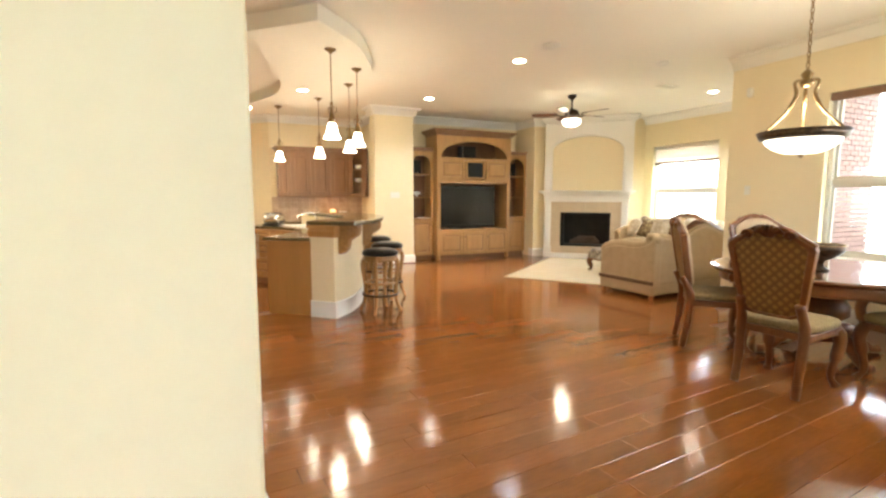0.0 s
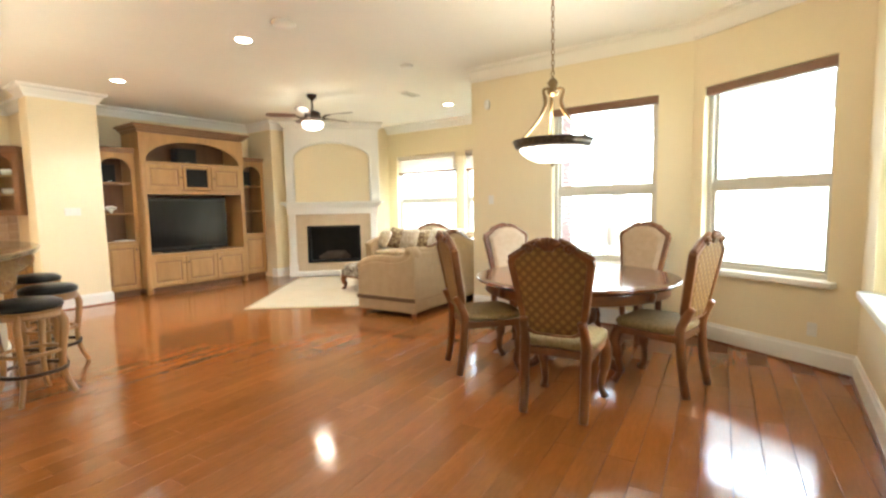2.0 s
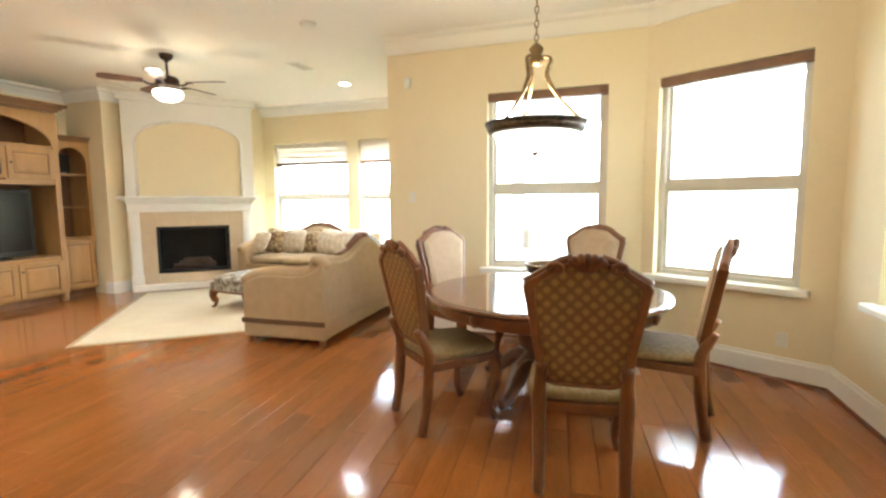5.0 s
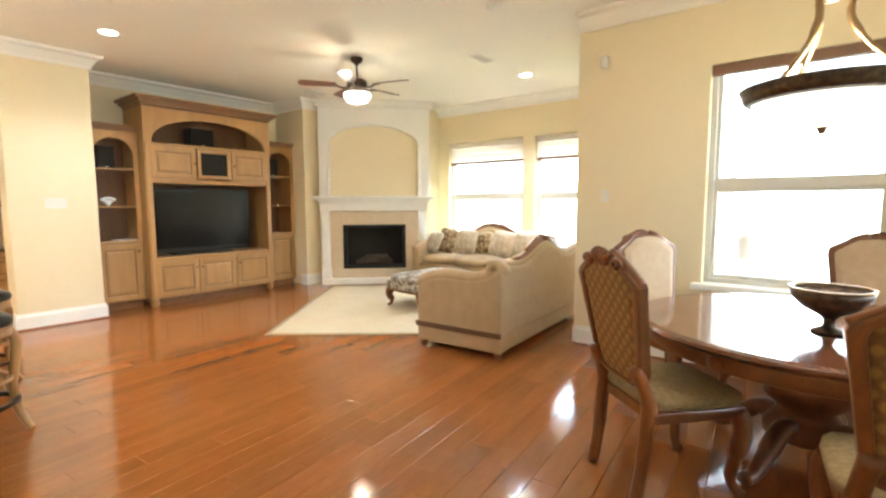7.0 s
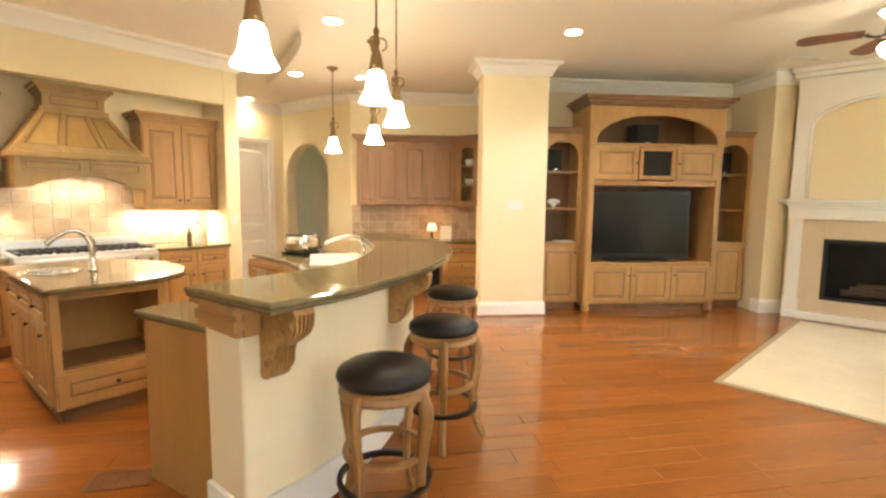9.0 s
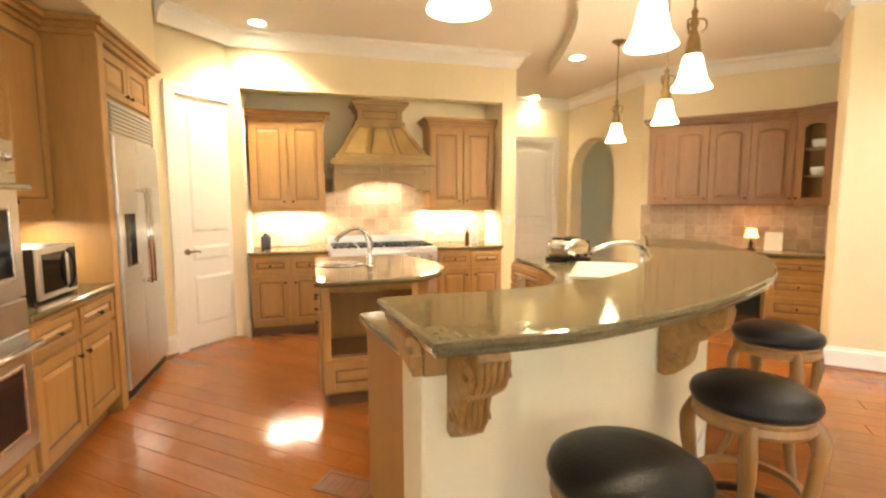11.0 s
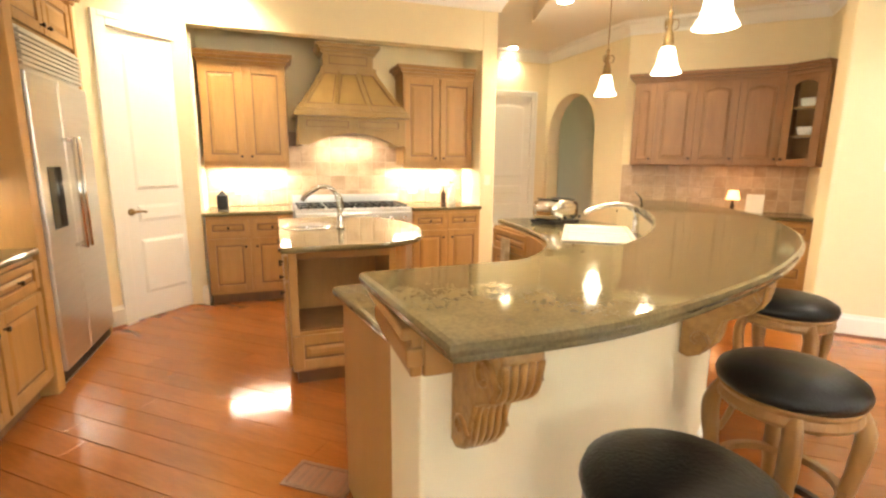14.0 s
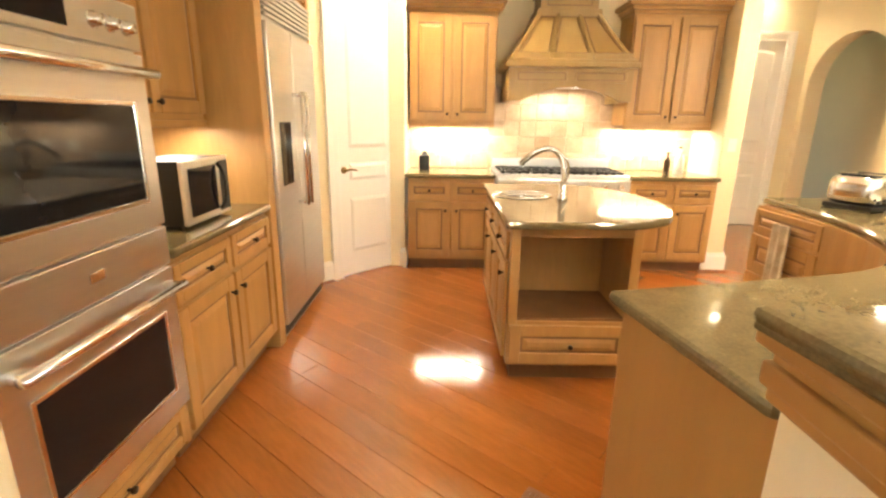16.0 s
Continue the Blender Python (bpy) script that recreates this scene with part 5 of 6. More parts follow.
part("crown", bm, maple_dark, ec, "stained crown moulding", 0.006)
for a, b in ((1.50, 2.09), (2.62, 3.19)):
    raised_door("door", a, b, 1.77, 2.19, 0.0, maple, ec, (b - 0.03 if a < 2 else a + 0.03, 1.98))
for i in range(3):
    a = 1.49 + i * 0.575
    raised_door("door", a, a + 0.56, 0.13, 0.61, 0.0, maple, ec, (a + (0.53 if i == 0 else 0.03), 0.50))
bm = B()
for a in ((2.11, 2.16, 1.77, 2.19), (2.55, 2.60, 1.77, 2.19), (2.16, 2.55, 1.77, 1.82), (2.16, 2.55, 2.14, 2.19)):
    bx(bm, a[0], a[1], -0.022, 0.0, a[2], a[3])
part("speaker_frame", bm, maple, ec, bevel=0.005)
bm = B()
bx(bm, 2.16, 2.55, 0.0, 0.012, 1.82, 2.14)
part("speaker_cloth", bm, firebox, ec, "black speaker cloth")
for x in (X0 + 0.05, X1 - 0.05):
    bm = B()
    lathe(bm, [(0.035, 0.0), (0.05, 0.02), (0.055, 0.05), (0.04, 0.08), (0.05, 0.10)], 16, pose(x, 0.04, 0))
    part("bun_foot", bm, maple, ec, soft=True)
    bm = B()
    bx(bm, x - 0.035, x + 0.035, -0.02, 0.0, 0.10, 2.24)
    part("pilaster", bm, maple, ec, bevel=0.006)
bm = B()
bx(bm, X0 + 0.1, X1 - 0.1, 0.08, 0.6, 0.0, 0.10)
part("plinth", bm, maple_shaded, ec)


def side_tower(x0, x1, knob_x):
    s = thing("display_cabinet", pose(0, 0.32, 0), "glazed maple display tower with an arched open shelf front", "display cabinet", "towers beside the television")
    bm = B()
    bx(bm, x0, x0 + 0.03, 0.02, 0.46, 0.10, 2.36)
    bx(bm, x1 - 0.03, x1, 0.02, 0.46, 0.10, 2.36)
    bx(bm, x0 + 0.03, x1 - 0.03, 0.02, 0.46, 0.10, 0.90)
    bx(bm, x0 + 0.03, x1 - 0.03, 0.02, 0.46, 2.30, 2.36)
    part("carcass", bm, maple, s, bevel=0.003)
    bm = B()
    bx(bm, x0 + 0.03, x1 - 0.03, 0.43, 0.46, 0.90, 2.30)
    part("back_panel", bm, maple_shaded, s)
    bm = B()
    arch_holed(bm, x0, x1, 0.92, 2.36, x0 + 0.06, x1 - 0.06, 0.92, 2.06, 0.21, 0.0, 0.022, 14)
    part("arched_front", bm, maple, s, bevel=0.003)
    for z in (1.36, 1.86):
        bm = B()
        bx(bm, x0 + 0.03, x1 - 0.03, 0.03, 0.43, z, z + 0.02)
        part("shelf", bm, maple, s, bevel=0.003)
    raised_door("door", x0 + 0.04, x1 - 0.04, 0.13, 0.87, 0.0, maple, s, (knob_x, 0.78))
    bm = B()
    bx(bm, x0, x1, -0.02, 0.1, 0.895, 0.92)
    part("ledge", bm, maple, s, bevel=0.005)
    bm = B()
    crown_box(bm, x0, x1, 0.0, 0.46, 2.36, 0.08, 0.05, False, False)
    part("crown", bm, maple_dark, s, bevel=0.005)
    bm = B()
    bx(bm, x0 + 0.02, x1 - 0.02, 0.06, 0.46, 0.0, 0.10)
    part("plinth", bm, maple_shaded, s)


side_tower(0.845, 1.415, 1.34)
side_tower(3.275, 3.825, 3.34)


def speaker(m, w, d, h):
    s = thing("loudspeaker", m, "small black bookshelf loudspeaker", "loudspeaker", "black loudspeakers")
    bm = B()
    bx(bm, -w / 2, w / 2, 0, d, 0, h)
    part("cabinet", bm, black_plastic, s, bevel=0.008)
    bm = B()
    bx(bm, -w / 2 + 0.012, w / 2 - 0.012, -0.01, 0.0, 0.012, h - 0.012)
    part("grille", bm, firebox, s, bevel=0.006)
    bm = B()
    bx(bm, -0.02, 0.02, -0.012, -0.009, 0.02, 0.03)
    part("badge", bm, chrome, s)


speaker(pose(2.28, 0.30, 2.24), 0.34, 0.25, 0.27)
speaker(pose(1.10, 0.50, 1.88), 0.20, 0.2, 0.30)
speaker(pose(3.55, 0.50, 1.88), 0.20, 0.2, 0.30)
tv = thing("television", pose(2.27, 0.34, 0.672), "large black flat-panel television, switched off", "television")
bm = B()
bx(bm, -0.78, 0.72, 0.0, 0.07, 0.03, 0.96)
part("housing", bm, black_plastic, tv, bevel=0.01)
bm = B()
bx(bm, -0.73, 0.67, -0.006, 0.001, 0.10, 0.91)
part("screen", bm, black_glass, tv, "glossy dark screen")
bm = B()
bx(bm, -0.45, 0.40, -0.06, 0.16, 0.0, 0.022)
bx(bm, -0.2, 0.15, 0.02, 0.09, 0.02, 0.05)
part("stand", bm, black_plastic, tv, bevel=0.006)
sh = thing("shell_ornament", pose(1.08, 0.46, 1.38), "white shell ornament on the display shelf", "ornament")
bm = B()
for k in range(7):
    a = (k - 3) * 0.32
    tube(bm, smooth_line([(0, 0, 0.01), (0.06 * math.sin(a), 0.02, 0.06 + 0.03 * math.cos(a)), (0.10 * math.sin(a), 0.0, 0.05 + 0.07 * math.cos(a))], 3), [0.012] * 3 + [0.02] * 3 + [0.012], 8)
part("shell", bm, porcelain, sh, soft=True)
bk = thing("magazine", pose(1.25, 0.40, 0.922, 0, 0, 10), "magazine lying on the cabinet ledge", "magazine")
bm = B()
bx(bm, -0.12, 0.12, -0.02, 0.16, 0, 0.012)
part("pages", bm, white_plastic, bk, bevel=0.002)

# ---- fireplace ----
fp = thing("fireplace", pose(4.17, -0.27, 0, 0, 0, -45), "white corner fireplace with limestone surround and arched overmantel", "fireplace")
for nm, a in (("breast_side", (-0.20, 0.21, 0.0, 0.66, 0.0, 1.02)), ("breast_side", (1.26, 1.72, 0.0, 0.66, 0.0, 1.02)), ("chimney_breast", (-0.20, 1.72, 0.0, 0.66, 1.02, CEIL - 0.001)), ("breast_base", (0.21, 1.26, 0.0, 0.66, 0.0, 0.28))):
    bm = B()
    bx(bm, *a)
    part(nm, bm, wall_paint, fp)
for a in ((-0.03, 0.2085, 0.10, 0.70), (-0.03, 0.2085, 0.703, 1.28), (1.2615, 1.50, 0.10, 0.70), (1.2615, 1.50, 0.703, 1.28), (0.2115, 0.734, 1.02, 1.28), (0.737, 1.2585, 1.02, 1.28), (0.2115, 1.2585, 0.10, 0.28)):
    bm = B()
    bx(bm, a[0], a[1], -0.02, 0.0, a[2], a[3])
    part("stone_slip", bm, limestone, fp, "polished limestone slip", 0.003)
bm = B()
bx(bm, -0.18, 1.65, -0.10, 0.0, 0.0, 0.10)
part("hearth", bm, trim_white, fp, bevel=0.006)
bm = B()
bx(bm, 0.19, 1.28, -0.03, -0.018, 0.27, 0.31)
bx(bm, 0.19, 1.28, -0.03, -0.018, 0.99, 1.04)
bx(bm, 0.19, 0.23, -0.03, -0.018, 0.31, 0.99)
bx(bm, 1.24, 1.28, -0.03, -0.018, 0.31, 0.99)
part("firebox_frame", bm, black_plastic, fp, bevel=0.003)
bm = B()
for a in ((0.21, 1.26, 0.34, 0.40, 0.28, 1.02), (0.21, 0.24, 0.0, 0.34, 0.28, 1.02), (1.23, 1.26, 0.0, 0.34, 0.28, 1.02), (0.24, 1.23, 0.0, 0.34, 0.28, 0.30), (0.24, 1.23, 0.0, 0.34, 1.0, 1.02)):
    bx(bm, *a)
part("firebox", bm, firebox, fp)
for k in range(3):
    bm = B()
    tube(bm, [(0.40 + 0.08 * k, 0.14 + 0.06 * k, 0.36 + 0.04 * k), (1.05 - 0.05 * k, 0.20 - 0.05 * k, 0.36 + 0.05 * k)], 0.045, 8)
    part("log", bm, firelog, fp, "ceramic fire log", soft=True)
for a, b in ((-0.17, -0.03), (1.50, 1.64)):
    bm = B()
    bx(bm, a, b, -0.06, 0.0, 0.10, 1.30)
    bx(bm, a - 0.015, b + 0.015, -0.075, 0.0, 0.10, 0.26)
    bx(bm, a + 0.03, b - 0.03, -0.067, -0.05, 0.34, 1.18)
    part("mantel_leg", bm, trim_white, fp, bevel=0.005)
bm = B()
bx(bm, -0.19, 1.66, -0.07, 0.0, 1.28, 1.42)
bx(bm, -0.21, 1.68, -0.10, 0.0, 1.42, 1.46)
bx(bm, -0.25, 1.72, -0.15, 0.0, 1.46, 1.49)
bx(bm, -0.30, 1.77, -0.20, 0.0, 1.49, 1.535)
part("mantel_shelf", bm, trim_white, fp, "stepped white mantel shelf", 0.008)
bm = B()
arch_holed(bm, -0.19, 1.71, 1.537, 3.02, -0.03, 1.52, 1.537, 2.42, 0.33, -0.05, 0.0, 20)
part("overmantel", bm, trim_white, fp, "white frame with an arched recess", 0.004)
bm = B()
n = 24
pts = [(-0.03, 1.54), (-0.03, 2.42)] + [(0.745 - 0.775 * math.cos(math.pi * k / n), 2.42 + 0.33 * math.sin(math.pi * k / n)) for k in range(1, n)] + [(1.52, 2.42), (1.52, 1.54)]
tube(bm, [(x, -0.05, z) for x, z in pts], 0.022, 8)
part("arch_moulding", bm, trim_white, fp, soft=True)
bm = B()
for a in ((-0.20, 1.73, -0.04, 3.0, 3.04), (-0.24, 1.77, -0.09, 3.04, 3.10), (-0.28, 1.81, -0.13, 3.10, 3.158)):
    bx(bm, a[0], a[1], a[2], 0.0, a[3], a[4])
part("crown", bm, trim_white, fp, bevel=0.01)

# ---- ceiling fan ----
fan = thing("ceiling_fan", pose(2.88, -2.42, 0), "ceiling fan with five dark wood blades and a lit glass bowl", "ceiling fan")
bm = B()
lathe(bm, [(0.075, CEIL), (0.07, 3.12), (0.035, 3.09), (0.014, 3.07), (0.014, 2.93), (0.04, 2.92), (0.10, 2.90), (0.125, 2.87), (0.125, 2.81), (0.10, 2.78), (0.06, 2.765), (0.07, 2.75), (0.05, 2.74)], 28)
part("motor", bm, bronze, fan, "bronze motor housing and rod", soft=True)
bm = B()
lathe(bm, [(0.15, 2.742), (0.165, 2.72), (0.155, 2.68), (0.12, 2.645), (0.06, 2.625), (0.0, 2.62)], 28)
g = part("glass_bowl", bm, bowl_glow, fan, "lit frosted bowl", soft=True)
g.visible_shadow = False
for k in range(5):
    m = pose(0, 0, 0, 0, 0, 72 * k - 2)
    bm = B()
    tube(bm, smooth_line([(0.10, 0, 2.82), (0.17, 0, 2.80), (0.24, 0, 2.82)], 4), 0.012, 6, m)
    bx(bm, 0.22, 0.30, -0.03, 0.03, 2.822, 2.828, m)
    arm = part("blade_arm", bm, bronze, fan)
    bm = B()
    out = [(0.25, -0.055), (0.62, -0.078), (0.68, -0.05), (0.69, 0.0), (0.68, 0.05), (0.62, 0.078), (0.25, 0.055)]
    prism(bm, out, -0.004, 0.004, m @ Matrix.Translation((0, 0, 2.835)) @ pose(0, 0, 0, 11))
    part("blade", bm, blade_wood, fan, "dark reddish wood blade")

# ---- sofas, ottoman, rug ----
def sofa(m, w, label):
    s = thing("sofa", m, label, "sofa", "sofas of the seating group")
    d = 0.93
    bm = B()
    bx(bm, 0.015, w - 0.015, 0.015, d - 0.01, 0.06, 0.40)
    part("base", bm, sofa_cloth, s, bevel=0.02)
    # back with a humped crest: x along the sofa, back at y = 0
    n = 16
    prof = [(w * k / n, 0.83 + 0.13 * math.exp(-((k / n - 0.5) / 0.16) ** 2) + 0.02 * math.cos(k / n * 2 * math.pi * 2)) for k in range(n + 1)]
    bm = B()
    slab_xz(bm, [(0.012, 0.2), (w - 0.012, 0.2)] + [(min(max(x, 0.012), w - 0.012), z) for x, z in prof[::-1]], 0.004, 0.17)
    part("backrest", bm, sofa_cloth, s, bevel=0.03)
    bm = B()
    tube(bm, [(x, 0.085, z + 0.005) for x, z in prof], 0.05, 8)
    part("crest_roll", bm, sofa_cloth, s, soft=True)
    bm = B()
    tube(bm, [(x, 0.085, z + 0.05) for x, z in prof[3:14]], [0.018, 0.026, 0.032, 0.038, 0.042, 0.044, 0.042, 0.038, 0.032, 0.026, 0.018], 8)
    lathe(bm, [(0.0, -0.03), (0.07, -0.01), (0.08, 0.03), (0.0, 0.05)], 12, pose(w / 2, 0.085, 1.03))
    for sx in (-1, 1):
        tube(bm, smooth_line([(w / 2 + sx * 0.07, 0.085, 1.03), (w / 2 + sx * 0.16, 0.085, 1.045), (w / 2 + sx * 0.26, 0.085, 1.0), (w / 2 + sx * 0.40, 0.085, 0.94)], 3), 0.02, 6)
    part("carved_crest", bm, walnut, s, "carved dark wood crest", soft=True)
    for x0, x1 in ((0.0, 0.16), (w - 0.16, w)):
        bm = B()
        side = [(0.0, 0.06), (d, 0.06), (d, 0.60)] + [(d - (d - 0.05) * t, 0.62 + 0.06 * math.sin(t * 5.5) * (1 - t * 0.3) + 0.20 * t ** 1.6) for t in (0.06, 0.15, 0.25, 0.35, 0.45, 0.55, 0.65, 0.75, 0.85, 0.95)] + [(0.0, 0.84)]
        a = [bm.verts.new((x0, y, z)) for y, z in side]
        b = [bm.verts.new((x1, y, z)) for y, z in side]
        bm.faces.new(a)
        bm.faces.new(b[::-1])
        for i in range(len(side)):
            j = (i + 1) % len(side)
            bm.faces.new((a[i], a[j], b[j], b[i]))
        part("armrest", bm, sofa_cloth, s, bevel=0.025)
        bm = B()
        tube(bm, [((x0 + x1) / 2, y, z + 0.005) for y, z in side[2:]], 0.072, 8)
        part("arm_roll", bm, sofa_cloth, s, "rolled arm top", soft=True)
    bm = B()
    for a in ((-0.010, w + 0.010, d - 0.004, d + 0.012), (-0.010, 0.006, -0.006, d - 0.004), (w - 0.006, w + 0.010, -0.006, d - 0.004)):
        bx(bm, *a, 0.205, 0.255)
    part("band", bm, sofa_band, s, "brown braid band round the base", 0.004)
    k = 3
    cw = (w - 0.34) / k
    for i in range(k):
        bm = B()
        cushion(bm, 0.17 + i * cw, 0.17 + (i + 1) * cw - 0.01, 0.17, d + 0.02, 0.39, 0.54, 0.15)
        part("seat_cushion", bm, sofa_cloth, s, soft=True)
    for x in (0.05, w - 0.05):
        for y in (0.05, d - 0.05):
            bm = B()
            lathe(bm, [(0.03, 0.0), (0.04, 0.06)], 10, pose(x, y, 0))
            part("foot", bm, walnut, s)
    return s


def pillow(m, mat_, w=0.46, label="square cushion in brown and gold patterned cloth"):
    p = thing("throw_pillow", m, label, "pillow", "pillows on the sofas")
    bm = B()
    cushion(bm, -w / 2, w / 2, -w / 2, w / 2, -0.085, 0.085, 0.75, 8)
    part("cover", bm, mat_, p, soft=True)


sofa(pose(2.37, -4.78, 0, 0, 0, 3), 2.15, "beige upholstered sofa with carved wood crest, seen from behind")
sofa(pose(5.86, -1.45, 0, 0, 0, 90) @ pose(-2.25, 0, 0), 2.25, "beige upholstered sofa under the living room windows")
for k, (y, mt, lb) in enumerate(((-1.85, pillow_pattern, ""), (-2.30, pillow_light, ""), (-2.60, pillow_pattern, ""), (-3.0, pillow_light, ""), (-3.35, pillow_light, ""))):
    pillow(pose(5.42 - 0.07 * (k % 2), y, 0.76, 0, -68, 0) @ pose(0, 0, 0, 0, 0, 8 * (k % 3 - 1)), mt, 0.44 if k != 2 else 0.36, "square cushion in brown and gold patterned cloth" if mt is pillow_pattern else "pale cream patterned cushion on the sofa")
pillow(pose(4.1, -4.30, 0.74, 70, 0, 0), pillow_light, 0.46, "cream cushion leaning on the sofa back")
pillow(pose(5.25, -1.68, 0.74, 0, -60, -20), pillow_light, 0.40, "cream cushion in the sofa corner")

ot = thing("ottoman", pose(3.95, -2.72, 0, 0, 0, -8), "tufted patterned ottoman on carved wooden legs", "ottoman")
bm = B()
cushion(bm, -0.58, 0.58, -0.36, 0.36, 0.30, 0.47, 0.25, 10)
part("top", bm, ottoman_cloth, ot, "patterned tufted top", soft=True)
bm = B()
bx(bm, -0.56, 0.56, -0.34, 0.34, 0.25, 0.36)
part("apron", bm, ottoman_cloth, ot, bevel=0.02)
bm = B()
bx(bm, -0.565, 0.565, -0.345, 0.345, 0.23, 0.255)
part("rail", bm, walnut, ot, bevel=0.006)
for sx in (-1, 1):
    for sy in (-1, 1):
        bm = B()
        tube(bm, smooth_line([(sx * 0.50, sy * 0.29, 0.26), (sx * 0.53, sy * 0.32, 0.18), (sx * 0.50, sy * 0.29, 0.08), (sx * 0.53, sy * 0.32, 0.012)], 4), [0.055] * 4 + [0.045] * 4 + [0.025] * 4 + [0.04], 10)
        part("leg", bm, walnut, ot, "carved cabriole leg", soft=True)

rug = thing("area_rug", pose(1.58, -2.32, 0, 0, 0, -52), "cream wool area rug with a narrow tan border", "rug")
bm = B()
bx(bm, 0.05, 2.75, 0.05, 3.05, 0.0, 0.012)
part("woven_field", bm, rug_wool, rug, bevel=0.003)
bm = B()
for a in ((0, 2.8, 0, 0.05), (0, 2.8, 3.05, 3.10), (0, 0.05, 0.05, 3.05), (2.75, 2.8, 0.05, 3.05)):
    bx(bm, *a, 0.0, 0.011)
part("border", bm, rug_edge, rug, bevel=0.003)

# ---- dining group ----
TC = (2.0, -6.93)
tb = thing("dining_table", pose(*TC, 0, 0, 0, 20), "round reddish brown dining table with a carved apron on a pedestal", "table")
bm = B()
lathe(bm, [(0.0, 0.765), (0.84, 0.765), (0.875, 0.758), (0.885, 0.745), (0.87, 0.73), (0.86, 0.722), (0.0, 0.722)], 64)
part("tabletop", bm, table_wood, tb, "polished round top", soft=False, bevel=0.003)
bm = B()
lathe(bm, [(0.70, 0.722), (0.80, 0.722), (0.81, 0.70), (0.79, 0.66), (0.80, 0.635), (0.76, 0.62), (0.70, 0.63)], 64)
part("apron", bm, walnut, tb, "carved apron", soft=True)
for k in range(4):
    bm = B()
    lathe(bm, [(0.0, -0.02), (0.035, -0.012), (0.045, 0.0), (0.02, 0.012), (0.0, 0.018)], 12, pose(0, 0, 0, 0, 0, 90 * k + 45) @ pose(0.815, 0, 0.675, 0, 90, 0))
    part("rosette", bm, walnut, tb, "carved rosette", soft=True)
bm = B()
lathe(bm, [(0.20, 0.62), (0.14, 0.56), (0.16, 0.50), (0.20, 0.44), (0.20, 0.36), (0.13, 0.30), (0.16, 0.25), (0.20, 0.20), (0.20, 0.15), (0.10, 0.13)], 28)
part("pedestal", bm, walnut, tb, "turned pedestal", soft=True)
for k in range(4):
    bm = B()
    tube(bm, smooth_line([(0.12, 0, 0.20), (0.24, 0, 0.22), (0.36, 0, 0.12), (0.46, 0, 0.045), (0.54, 0, 0.04)], 5), [0.055] * 5 + [0.05] * 5 + [0.04] * 5 + [0.036] * 5 + [0.036], 10, pose(0, 0, 0, 0, 0, 45 + 90 * k))
    part("claw_foot", bm, walnut, tb, soft=True)


def back_outline(w, z0, z1, inset):
    """The shield of the chair back: narrow below, shouldered above, with a raised middle."""
    h = z1 - z0
    half = [(0.0, 0.0), (0.125, 0.004), (0.175, 0.035), (0.198, 0.10), (0.212, 0.25), (0.236, 0.50), (0.262, 0.74), (0.250, 0.775), (0.200, 0.825), (0.155, 0.875), (0.115, 0.905), (0.0, 0.925)]
    r = [(x * w / 0.524 * (1 - inset * 3.2), z0 + z * h * (1 - inset * 1.0) + inset * h * 0.45) for x, z in half]
    return r + [(-x, z) for x, z in r[::-1][1:-1]]


